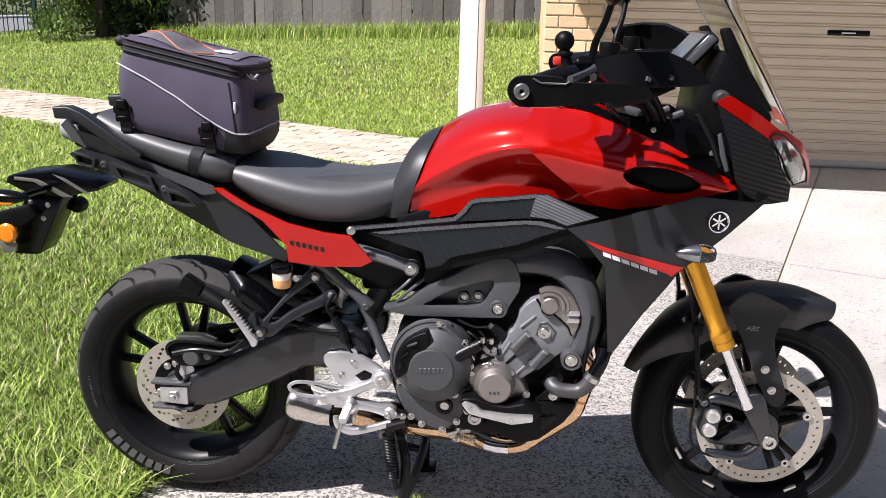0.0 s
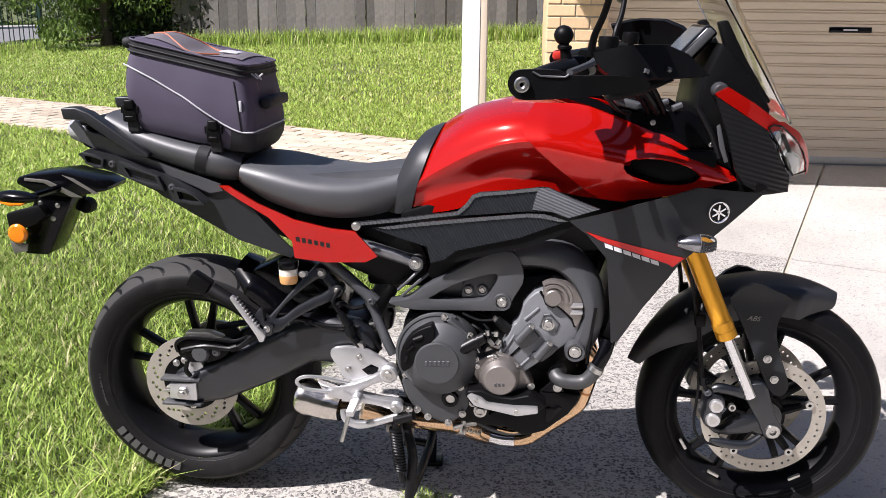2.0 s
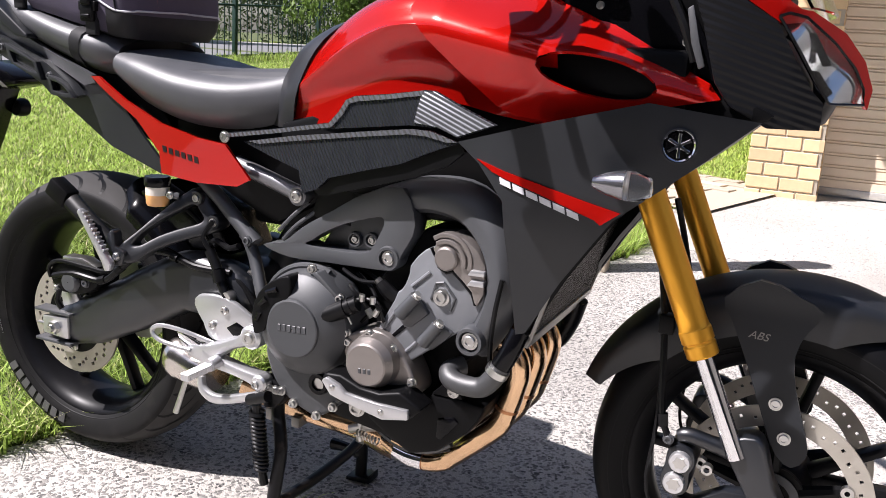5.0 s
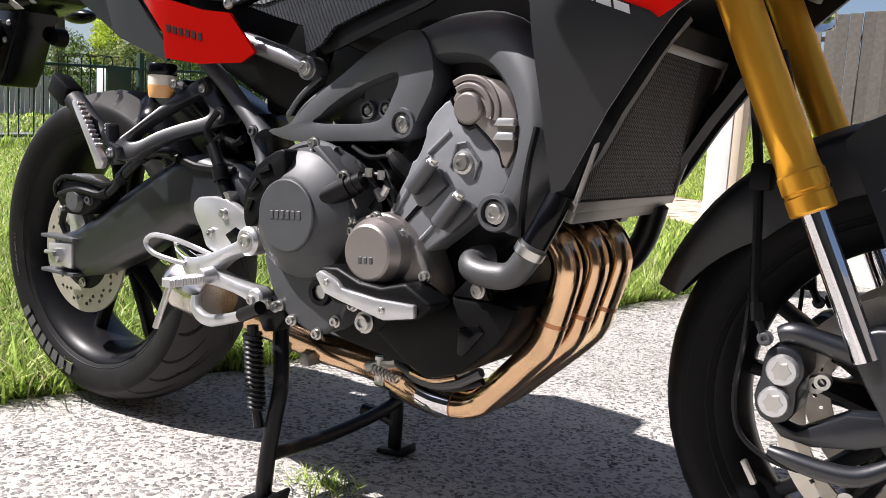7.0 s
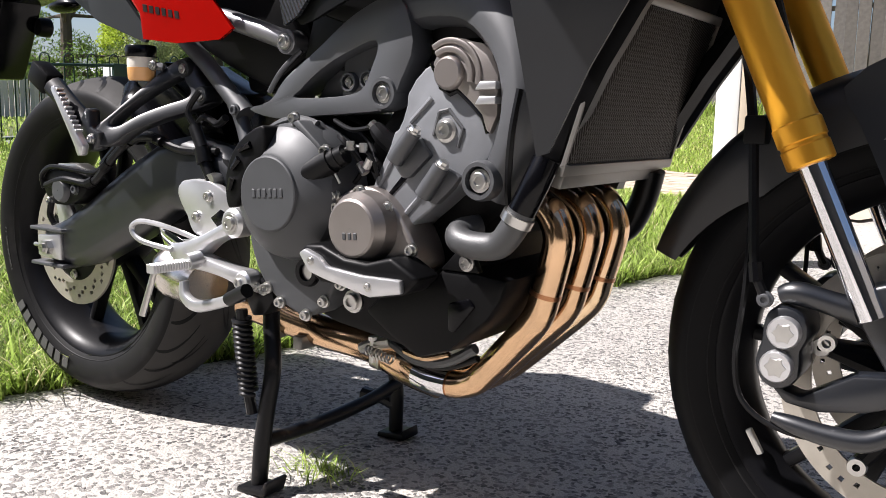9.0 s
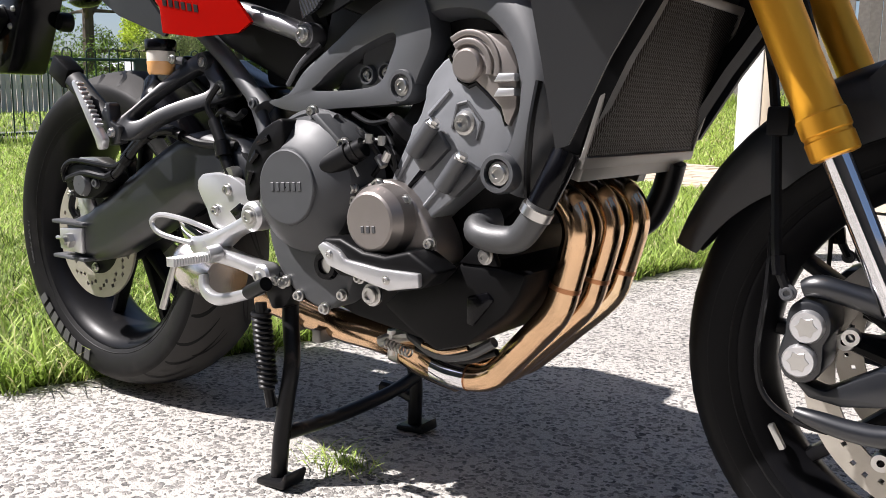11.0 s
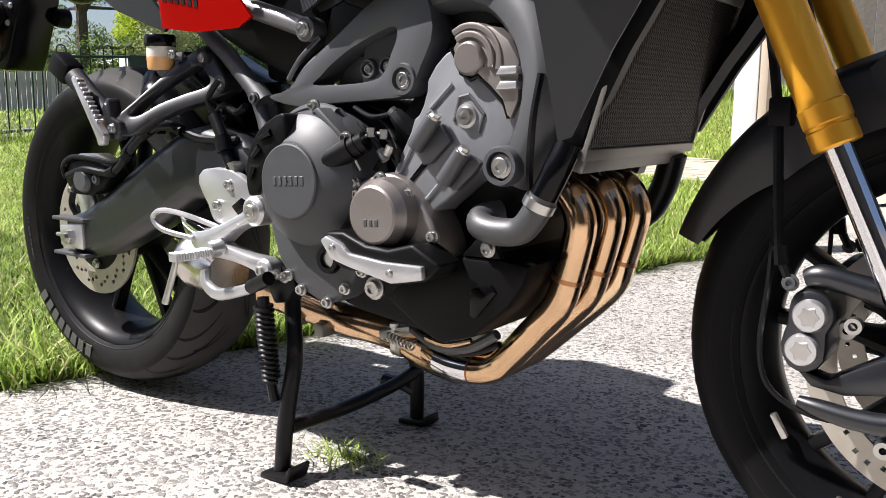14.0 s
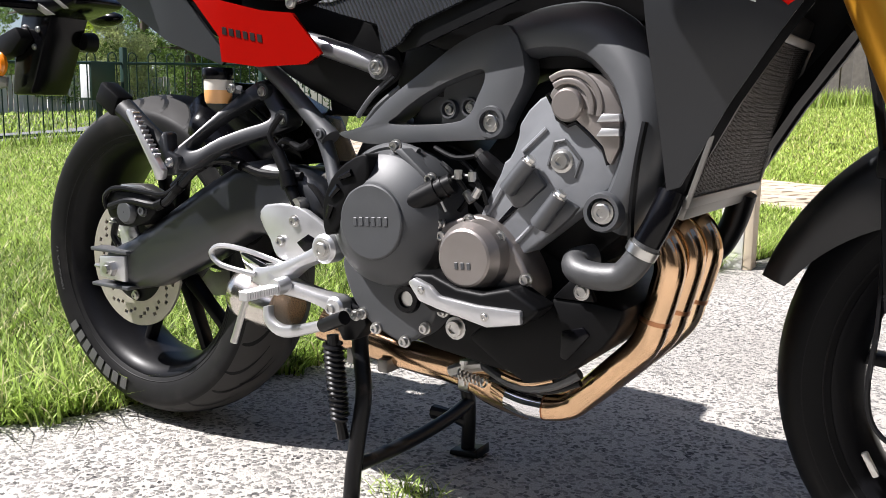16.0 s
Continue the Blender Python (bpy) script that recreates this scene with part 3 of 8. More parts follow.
def wheel(name, centre, half, prof, outer, grooves, reps, label, spread, hub):
    w = part(name, rim(centre, half), RIM, bike, label, smooth=40)
    ty = part("tyre", tyre(centre, prof), RUBBER if centre[0] < 1 else RUBBER_SHADED, w, "worn black tyre", smooth=50)
    ty.data.materials.append(TREAD if centre[0] < 1 else RUBBER_SHADED)
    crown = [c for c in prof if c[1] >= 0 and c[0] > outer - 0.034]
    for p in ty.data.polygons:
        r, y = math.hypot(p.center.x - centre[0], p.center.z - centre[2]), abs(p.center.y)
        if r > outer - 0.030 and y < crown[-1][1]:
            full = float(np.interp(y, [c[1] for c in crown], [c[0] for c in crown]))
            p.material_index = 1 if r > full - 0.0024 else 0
    part("groove_strip", groove_strips(centre, prof, grooves, reps), RUBBER_SHADED, ty, "dark raised strips with the shade of tread grooves in their colour", smooth=0, kind="stuff")
    for side in (-1, 1):
        for rr in (0.2365, 0.2720 if centre[0] < 1 else 0.2600):
            yy = side * float(np.interp(rr, [c[0] for c in prof[:4]], [-c[1] for c in prof[:4]]))
            part("sidewall_rib", lathe([(rr - 0.0016, yy), (rr - 0.0006, yy + side * 0.0012), (rr + 0.0006, yy + side * 0.0012), (rr + 0.0016, yy)], 120, (centre[0], 0, centre[2])), RUBBER, ty)
    for k in range(5):
        for sgn in (-1, 1):
            a = radians(90 + 72 * k) + sgn * 0.10
            part("spoke", spoke(centre, a, sgn * spread, hub - 0.01, 0.202, 0.012, 0.008, 0.0), RIM, w)
    part("hub", lathe([(0.012, -0.06), (hub * 0.72, -0.058), (hub, -0.03), (hub, 0.03), (hub * 0.72, 0.058), (0.012, 0.06)], 40, centre), RIM, w)
    return w


REAR_PROF = [(0.222, -0.070), (0.240, -0.083), (0.262, -0.0895), (0.280, -0.086), (0.296, -0.068), (0.307, -0.038), (0.3125, 0), (0.307, 0.038), (0.296, 0.068), (0.280, 0.086), (0.262, 0.0895), (0.240, 0.083), (0.222, 0.070)]
FRONT_PROF = [(0.222, -0.044), (0.236, -0.054), (0.254, -0.060), (0.270, -0.058), (0.286, -0.044), (0.295, -0.024), (0.2985, 0), (0.295, 0.024), (0.286, 0.044), (0.270, 0.058), (0.254, 0.060), (0.236, 0.054), (0.222, 0.044)]
RG = [(0.0, 0.082, 0.016, 0.80, 0.0062), (0.45, 0.086, 0.034, 0.55, 0.0054), (0.28, 0.052, 0.006, 0.45, 0.0046)]
FG = [(0.0, 0.054, 0.008, 0.75, 0.0046), (0.5, 0.048, 0.014, 0.55, 0.0042)]


def groove_strips(centre, prof, lines, reps):
    """Long curved strips across the tread, raised on the crown, groove shade in their colour, mirrored on both sides.
    """
    crown = sorted((p.y, p.x) for p in rounded([(r, y, 0) for r, y in prof], 6, False) if p.x > 0.25)
    cy, cr = [c[0] for c in crown], [c[1] for c in crown]
    verts, faces = [], []
    for k in range(reps):
        for sgn in (-1, 1):
            for off, y0, y1, bend, wid in lines:
                base = len(verts)
                for i in range(13):
                    u = i / 12
                    y = y0 + (y1 - y0) * u
                    a = 2 * math.pi / reps * (k + off + bend * u * u + (0.5 if sgn > 0 else 0.0))
                    r = float(np.interp(sgn * y, cy, cr)) + 0.0007
                    w = wid * math.sin(math.pi * (0.04 + 0.92 * u)) ** 0.5 / r
                    for d in (-w, w):
                        verts.append((centre[0] + r * math.cos(a + d), sgn * y, centre[2] + r * math.sin(a + d)))
                faces += [(base + 2 * i, base + 2 * i + 1, base + 2 * i + 3, base + 2 * i + 2) for i in range(12)]
    me = bpy.data.meshes.new("groove_mesh")
    me.from_pydata(verts, [], faces)
    bm = bmesh.new()
    bm.from_mesh(me)
    bpy.data.meshes.remove(me)
    return bm


rear = wheel("rear_wheel", RW, 0.076, REAR_PROF, 0.3125, RG, 14, "black cast ten-spoke rear wheel", 0.09, 0.060)
front = wheel("front_wheel", FW, 0.050, FRONT_PROF, 0.2985, FG, 14, "black cast ten-spoke front wheel", 0.12, 0.058)
part("brake_disc", brake_disc(RW, -0.098, 0.076, 0.1225, 0.005, 160, 7), DISC, rear, "drilled steel rear disc")
for sgn in (-1, 1):
    part("brake_disc", brake_disc(FW, sgn * 0.078, 0.116, 0.149, 0.0045, 160, 6), DISC, front, "drilled steel front disc")
    carrier = []
    for k in range(5):
        a = radians(72 * k + 20)
        c, s = math.cos(a), math.sin(a)
        carrier.append(tube([(FW[0] + 0.045 * c, sgn * 0.07, FW[2] + 0.045 * s), (FW[0] + 0.12 * c, sgn * 0.076, FW[2] + 0.12 * s)], [0.013, 0.008], 8, smooth=False))
    carrier.append(lathe([(0.03, -0.005), (0.052, -0.005), (0.052, 0.005), (0.03, 0.005)], 32, (FW[0], sgn * 0.074, FW[2])))
    part("disc_carrier", join(*carrier), PLASTIC, front)

# swingarm
ARM = [(-0.052, 0.345), (0.025, 0.372), (0.10, 0.412), (0.20, 0.470), (0.30, 0.520), (0.36, 0.530), (0.46, 0.512), (0.50, 0.47), (0.49, 0.415), (0.42, 0.405), (0.33, 0.405), (0.22, 0.345), (0.10, 0.290), (0.03, 0.275), (-0.05, 0.285)]
SWING = mat("swingarm_satin_black", (0.0050, 0.0062, 0.0090), 0.36, 0.0, 0.15, 15, spec=0.85)
arm = part("swingarm", prism(ARM, -0.140, -0.066, 0.032, 5), SWING, bike, "satin black swingarm")
part("left_arm", flip(prism(ARM, -0.138, -0.092, 0.012, 3)), SWING, arm)
part("cross_brace", box(0.30, 0.47, -0.11, 0.11, 0.43, 0.51, 0.02), SWING, arm)

# main frame
fr = part("frame", join(
    beam([(0.745, 0.680, 0.045, -0.152), (0.80, 0.698, 0.056, -0.157), (0.865, 0.712, 0.062, -0.165), (0.935, 0.704, 0.070, -0.172), (0.985, 0.655, 0.064, -0.180), (1.004, 0.59, 0.056, -0.188), (0.995, 0.53, 0.052, -0.192), (0.968, 0.475, 0.046, -0.192)], 0.045, 0.018, 4, 0.22),
    ring_plate([(0.520, 0.574), (0.566, 0.586), (0.612, 0.622), (0.676, 0.661), (0.742, 0.700), (0.815, 0.718), (0.842, 0.660), (0.822, 0.612), (0.800, 0.578), (0.752, 0.571), (0.667, 0.566), (0.580, 0.561)],
               [(0.618, 0.591), (0.634, 0.602), (0.652, 0.615), (0.690, 0.636), (0.740, 0.655), (0.776, 0.664), (0.781, 0.650), (0.770, 0.627), (0.760, 0.608), (0.744, 0.597), (0.709, 0.592), (0.660, 0.590)],
               lambda x, z: -0.137 - 0.09 * max(0, x - 0.52), 0.045, 0.012, 3),
    prism([(0.70, 0.65), (0.695, 0.59), (0.79, 0.59), (0.80, 0.67)], -0.130, -0.10, 0.004), prism([(0.63, 0.585), (0.66, 0.63), (0.79, 0.69), (0.80, 0.585)], -0.112, -0.10, 0.004)), FRAME, bike, "cast satin black frame beam")
part("left_beam", flip(beam([(0.505, 0.588, 0.030, -0.135), (0.64, 0.652, 0.050, -0.146), (0.865, 0.712, 0.062, -0.165), (0.985, 0.655, 0.064, -0.180), (1.004, 0.59, 0.056, -0.188), (0.968, 0.475, 0.046, -0.192)], 0.045, 0.016)), FRAME, fr)

# fuel tank
TANK = []
ROW_X = [0.565, 0.635, 0.710, 0.790, 0.880, 0.975, 1.065]
for k, x0 in enumerate(ROW_X):
    t = k / 6
    lean = 0.065 * (1 - t)
    zb, wb = [0.795, 0.800, 0.820, 0.850, 0.865, 0.850, 0.840][k], [0.120, 0.134, 0.146, 0.158, 0.160, 0.152, 0.150][k]
    zc, wc = [0.870, 0.912, 0.950, 0.975, 0.978, 0.965, 0.948][k], [0.136, 0.156, 0.178, 0.198, 0.202, 0.194, 0.186][k]
    zs, ws_ = [0.942, 0.985, 1.014, 1.030, 1.030, 1.015, 0.994][k], [0.100, 0.124, 0.146, 0.158, 0.152, 0.136, 0.120][k]
    zt = [0.985, 1.024, 1.048, 1.060, 1.052, 1.026, 0.995][k]
    TANK.append([(x0, wb, zb), (x0 + lean * 0.2, wb * 0.5 + wc * 0.5 - (0.004, 0.010, 0.016, 0.018, 0.014, 0.008, 0.004)[k], zb * 0.5 + zc * 0.5), (x0 + lean * 0.38, wc, zc - 0.006), (x0 + lean * 0.43, wc - 0.003, zc + 0.008), (x0 + lean * 0.8, ws_, zs), (x0 + lean, 0.0, zt)])
part("fuel_tank", loft(TANK, 5), RED, bike, "glossy red fuel tank", smooth=50)


def side_y(x, z):
    """Depth of the side panels: widest at the tank's shoulders, drawn in to the nose and the tail."""
    w = np.interp(x, [0.40, 0.55, 0.70, 0.90, 1.02, 1.15, 1.30, 1.42], [0.140, 0.165, 0.190, 0.222, 0.248, 0.235, 0.200, 0.160])
    return -float(w) + 0.10 * max(0, z - 0.86) + 0.20 * max(0, 0.70 - z)


COVER_X = [0.79, 0.88, 0.975, 1.065, 1.15, 1.24, 1.31]
COVER_Z = ([0.850, 0.865, 0.850, 0.840, 0.855, 0.872, 0.885], [0.980, 0.980, 0.965, 0.948, 0.938, 0.918, 0.900], [1.034, 1.032, 1.015, 0.994, 0.972, 0.945, 0.920], [1.060, 1.056, 1.040, 1.018, 1.000, 0.970, 0.940])
COVER_W = ([0.164, 0.176, 0.184, 0.184, 0.184, 0.176, 0.168], [0.207, 0.223, 0.233, 0.238, 0.226, 0.202, 0.174], [0.166, 0.172, 0.170, 0.166, 0.162, 0.156, 0.150], [0.10, 0.105, 0.122, 0.138, 0.146, 0.146, 0.142])


def cover_y(x, z):
    """Depth of the side covers: just proud of the tank, creased along the shoulder."""
    zs_ = [float(np.interp(x, COVER_X, r)) for r in COVER_Z]
    ws = [float(np.interp(x, COVER_X, r)) for r in COVER_W]
    return -float(np.mean([np.interp(z + d, zs_, ws) for d in (-0.016, -0.008, 0.0, 0.008, 0.016)]))


POD = [(0.852, 1.056), (0.835, 1.029), (0.827, 1.006), (0.832, 0.994), (0.862, 0.962), (0.907, 0.923), (0.978, 0.868), (1.006, 0.856), (1.053, 0.852), (1.148, 0.866), (1.218, 0.884), (1.297, 0.902), (1.280, 0.922), (1.217, 0.954), (1.153, 0.987), (1.078, 1.021), (1.016, 1.044), (0.942, 1.056)]
for f in (False, True):
    bm = sheet(POD, cover_y, 0.005, 0.010, hole=(1.130, 0.922, 0.086, 0.029, -0.16))
    part("intake_cover", flip(bm) if f else bm, RED, bike, "red side cover with an oval air intake", smooth=70)
# black blocks added to stop light showing through gaps in the bodywork
part("tank_base", prism([(0.545, 0.74), (0.55, 0.80), (0.75, 0.86), (1.05, 0.88), (1.27, 0.90), (1.22, 0.82), (1.02, 0.72), (0.70, 0.69)], -0.132, 0.132, 0.01), PLASTIC, bike)
part("gap_filler", prism([(0.46, 0.60), (0.45, 0.72), (0.56, 0.76), (0.68, 0.72), (0.66, 0.60)], -0.085, 0.085, 0.01), PLASTIC, bike)
part("nose_filler", prism([(1.20, 0.875), (1.22, 0.905), (1.31, 0.915), (1.37, 0.885), (1.35, 0.872), (1.27, 0.80)], -0.165, 0.165, 0.006), PLASTIC, bike)
part("intake_duct", box(1.03, 1.25, -0.180, 0.180, 0.87, 0.965, 0.01), PLASTIC, bike)

# seats
SEAT = [
    [(0.168, 0.110, 0.845), (0.166, 0.138, 0.866), (0.17, 0.122, 0.898), (0.175, 0, 0.908)],
    [(0.24, 0.125, 0.808), (0.24, 0.158, 0.842), (0.24, 0.142, 0.888), (0.24, 0, 0.900)],
    [(0.34, 0.125, 0.780), (0.34, 0.162, 0.812), (0.34, 0.150, 0.868), (0.34, 0, 0.882)],
    [(0.44, 0.115, 0.776), (0.44, 0.150, 0.808), (0.44, 0.136, 0.862), (0.44, 0, 0.878)],
    [(0.52, 0.100, 0.792), (0.52, 0.126, 0.824), (0.52, 0.108, 0.874), (0.52, 0, 0.888)],
    [(0.572, 0.085, 0.82), (0.580, 0.102, 0.845), (0.580, 0.082, 0.896), (0.584, 0, 0.906)]]
part("rider_seat", closed_loft(SEAT, 5), VINYL, bike, "black vinyl rider seat", smooth=60)
PILL = [
    [(-0.17, 0.085, 0.965), (-0.175, 0.100, 0.98), (-0.17, 0.085, 1.005), (-0.165, 0, 1.01)],
    [(-0.09, 0.105, 0.920), (-0.09, 0.132, 0.945), (-0.09, 0.118, 0.978), (-0.09, 0, 0.988)],
    [(0.02, 0.110, 0.882), (0.02, 0.146, 0.910), (0.02, 0.136, 0.948), (0.02, 0, 0.962)],
    [(0.12, 0.110, 0.856), (0.12, 0.146, 0.886), (0.12, 0.134, 0.928), (0.12, 0, 0.942)],
    [(0.162, 0.100, 0.858), (0.170, 0.124, 0.880), (0.168, 0.112, 0.910), (0.166, 0, 0.925)]]
pillion = part("pillion_seat", closed_loft(PILL, 5), VINYL, bike, "black vinyl pillion seat", smooth=60)
STRAP = [[(x - 0.020, 0.116, 0.866 - 0.26 * (x - 0.08)), (x - 0.008, 0.1495, 0.897 - 0.26 * (x - 0.08)), (x + 0.004, 0.139, 0.9385 - 0.20 * (x - 0.08)), (x + 0.008, 0, 0.9535 - 0.20 * (x - 0.08))] for x in (0.072, 0.085, 0.098)]
part("seat_strap", loft(STRAP, 4), CLOTH_BLK, pillion, "black webbing strap across the seat", smooth=60)
PAD = [
    [(0.512, 0.100, 0.790), (0.534, 0.112, 0.86), (0.566, 0.080, 0.938), (0.592, 0, 0.970)],
    [(0.540, 0.118, 0.790), (0.560, 0.130, 0.86), (0.592, 0.096, 0.946), (0.615, 0, 0.984)],
    [(0.572, 0.126, 0.794), (0.590, 0.140, 0.866), (0.618, 0.106, 0.948), (0.640, 0, 0.994)]]
part("tank_pad", closed_loft(PAD, 4), mat("satin_tank_pad", (0.022, 0.023, 0.026), 0.36, 0.0, 0.1, 15, spec=0.4), bike, "matt black rear tank cover", smooth=50)

# side panels and fairing, both sides
CARB_U = [(0.440, 0.763), (0.446, 0.773), (0.551, 0.790), (0.630, 0.805), (0.685, 0.815), (0.707, 0.836), (0.721, 0.856), (0.737, 0.863), (0.806, 0.872), (0.872, 0.883), (0.888, 0.883), (0.940, 0.863), (1.000, 0.843), (0.934, 0.817), (0.900, 0.828), (0.845, 0.827), (0.745, 0.813), (0.578, 0.788), (0.470, 0.767)]
CARB_UE = [(0.446, 0.771), (0.551, 0.789), (0.630, 0.804), (0.685, 0.814), (0.706, 0.835), (0.720, 0.855), (0.737, 0.862), (0.806, 0.871), (0.868, 0.882), (0.866, 0.874), (0.806, 0.864), (0.744, 0.855), (0.727, 0.850), (0.713, 0.829), (0.690, 0.808), (0.630, 0.797), (0.551, 0.782), (0.455, 0.766)]
CARB_F = [(0.866, 0.880), (0.888, 0.882), (0.940, 0.862), (0.998, 0.843), (0.934, 0.819), (0.897, 0.830), (0.855, 0.832)]
CARB_L = [(0.484, 0.760), (0.604, 0.784), (0.758, 0.808), (0.845, 0.821), (0.882, 0.822), (0.933, 0.809), (0.884, 0.789), (0.829, 0.764), (0.761, 0.745), (0.684, 0.722), (0.658, 0.699), (0.625, 0.687), (0.617, 0.726), (0.551, 0.742)]
CARB_LE = [(0.497, 0.763), (0.604, 0.784), (0.758, 0.808), (0.845, 0.821), (0.882, 0.822), (0.933, 0.810), (0.913, 0.808), (0.876, 0.813), (0.845, 0.813), (0.759, 0.800), (0.604, 0.775), (0.524, 0.761)]
CARB_B = [(0.937, 0.808), (0.884, 0.790), (0.829, 0.765), (0.761, 0.746), (0.684, 0.723), (0.640, 0.700), (0.655, 0.687), (0.685, 0.693), (0.762, 0.717), (0.849, 0.743), (0.915, 0.772), (0.944, 0.796)]
FAIR = [(0.936, 0.812), (1.06, 0.850), (1.21, 0.892), (1.355, 0.876), (1.27, 0.80), (1.18, 0.725), (1.11, 0.62), (1.060, 0.53), (1.045, 0.525), (1.035, 0.62), (1.02, 0.735), (0.975, 0.785)]
BEAK = [(1.233, 1.083), (1.29, 1.048), (1.354, 1.010), (1.408, 0.922), (1.425, 0.905), (1.425, 0.868), (1.36, 0.868), (1.31, 0.895), (1.288, 0.925), (1.265, 1.00), (1.24, 1.06)]
BEAK_R = [(1.231, 1.090), (1.258, 1.103), (1.32, 1.068), (1.392, 1.020), (1.384, 1.010), (1.362, 1.006), (1.290, 1.050), (1.234, 1.084)]
BROW = [(1.352, 1.017), (1.364, 1.029), (1.395, 1.026), (1.440, 1.000), (1.469, 0.965), (1.484, 0.927), (1.481, 0.899), (1.476, 0.905), (1.473, 0.927), (1.458, 0.956), (1.428, 0.988), (1.389, 1.018), (1.368, 1.022)]
LENS = [(1.356, 1.016), (1.368, 1.021), (1.389, 1.017), (1.427, 0.987), (1.457, 0.955), (1.472, 0.927), (1.475, 0.906), (1.432, 0.905), (1.408, 0.938), (1.390, 0.967)]
TAILR = [(0.120, 0.850), (0.144, 0.851), (0.212, 0.812), (0.300, 0.776), (0.384, 0.757), (0.444, 0.751), (0.496, 0.691), (0.468, 0.676), (0.375, 0.673), (0.298, 0.682), (0.294, 0.722), (0.240, 0.778), (0.176, 0.815)]


def tail_y(x, z):
    return -float(np.interp(x, [-0.3, 0.0, 0.15, 0.30, 0.50], [0.085, 0.125, 0.150, 0.158, 0.150])) - 0.05 * (z - 0.75)


def nose_y(x, z):
    return -float(np.interp(x, [1.22, 1.30, 1.38, 1.43, 1.48, 1.52], [0.205, 0.185, 0.145, 0.105, 0.045, 0.0])) + 0.10 * max(0, z - 0.98)


for f in (False, True):
    for name, poly, depth, m, label in (("upper_side_panel", CARB_U, side_y, CARBON_DARK, "dark ribbed carbon-look side panel"), ("upper_panel_edge", CARB_UE, lambda x, z: side_y(x, z) - 0.003, CARBON_LIT, "ribbed panel edge, sunlit sheen put into its pale colour"), ("upper_panel_front", CARB_F, lambda x, z: side_y(x, z) - 0.0025, CARBON_LONG_LIT, "panel front with long ribs, sunlit sheen put into its pale colour"),
                                        ("lower_side_panel", CARB_L, lambda x, z: side_y(x, z) + 0.004, CARBON_DARK, "dark ribbed carbon-look side panel"), ("lower_panel_edge", CARB_LE, lambda x, z: side_y(x, z) + 0.001, CARBON_LIT, "ribbed panel edge, sunlit sheen put into its pale colour"), ("panel_lip", CARB_B, lambda x, z: side_y(x, z) + 0.012, PLASTIC, "black lower panel lip"),
                                        ("side_fairing", FAIR, side_y, MATTE, "matt charcoal side fairing"), ("nose_panel", BEAK, nose_y, CARBON2, "ribbed black nose panel"),
                                        ("nose_trim", BEAK_R, nose_y, RED, "red nose trim"), ("headlight_brow", BROW, nose_y, RED, "red brow over the headlight"), ("tail_panel", TAILR, tail_y, RED, "red tail panel")):
        bm = sheet(poly, depth, 0.006, 0.03)
        part(name, flip(bm) if f else bm, m, bike, label, smooth=40)

# fork legs
FU = Vector((-0.414, 0, 0.910))
for sgn in (-1, 1):
    foot = Vector((1.380, sgn * 0.144, 0.390))
    leg = part("fork_leg", lathe([(0.0001, 0.150), (0.0170, 0.150), (0.0228, 0.151), (0.0244, 0.153), (0.0244, 0.170), (0.0232, 0.1715), (0.0232, 0.1745), (0.0248, 0.176), (0.0248, 0.194), (0.0236, 0.1955), (0.0232, 0.198), (0.0226, 0.206), (0.0226, 0.535), (0.0205, 0.540), (0.0001, 0.540)], 40, axis="z"), GOLD, bike, "gold upside-down fork tube", smooth=22)
    leg.matrix_world = Matrix.Translation(foot) @ Vector((0, 0, 1)).rotation_difference(FU).to_matrix().to_4x4()
    inner = part("stanchion", lathe([(0.0001, -0.01), (0.0142, -0.01), (0.0142, 0.16), (0.0001, 0.16)], 32, axis="z"), CHROME, bike, "chrome fork stanchion")
    inner.matrix_world = leg.matrix_world
    CAST = rounded([(1.364, 0.396), (1.376, 0.410), (1.408, 0.418), (1.424, 0.400), (1.440, 0.350), (1.462, 0.312), (1.464, 0.288), (1.446, 0.275), (1.424, 0.282), (1.408, 0.318), (1.388, 0.350)], 2)
    part("fork_bottom", prism(CAST, sgn * 0.148, sgn * 0.104, 0.010, 3), SWING, bike, "black cast fork bottom")

# front mudguard
mud = bmesh.new()
rows = []
for i in range(33):
    a = radians(62 + (162 - 62) * i / 32)
    e, q = min(1, i / 5), min(1, (32 - i) / 9)
    half, drop = min(0.030 + 0.046 * e, 0.008 + 0.068 * q), min(0.012 + 0.045 * e, 0.006 + 0.051 * q)
    r = 0.338
    sec = [(-half - 0.004, r - 0.02 - drop), (-half - 0.004, r - 0.018), (-half * 0.6, r - 0.002), (0, r + 0.006), (half * 0.6, r - 0.002), (half + 0.004, r - 0.018), (half + 0.004, r - 0.02 - drop)]
    sec = rounded([(y, q, 0) for y, q in sec], 3, False)
    rows.append([mud.verts.new((FW[0] + p.y * math.cos(a), p.x, FW[2] + p.y * math.sin(a))) for p in sec])
for p, q in zip(rows, rows[1:]):
    for k in range(len(p) - 1):
        mud.faces.new((p[k], p[k + 1], q[k + 1], q[k]))
mud.normal_update()
bmesh.ops.solidify(mud, geom=mud.faces[:], thickness=0.003)
guard = part("front_mudguard", mud, MATTE, bike, "matt black front mudguard", smooth=50)
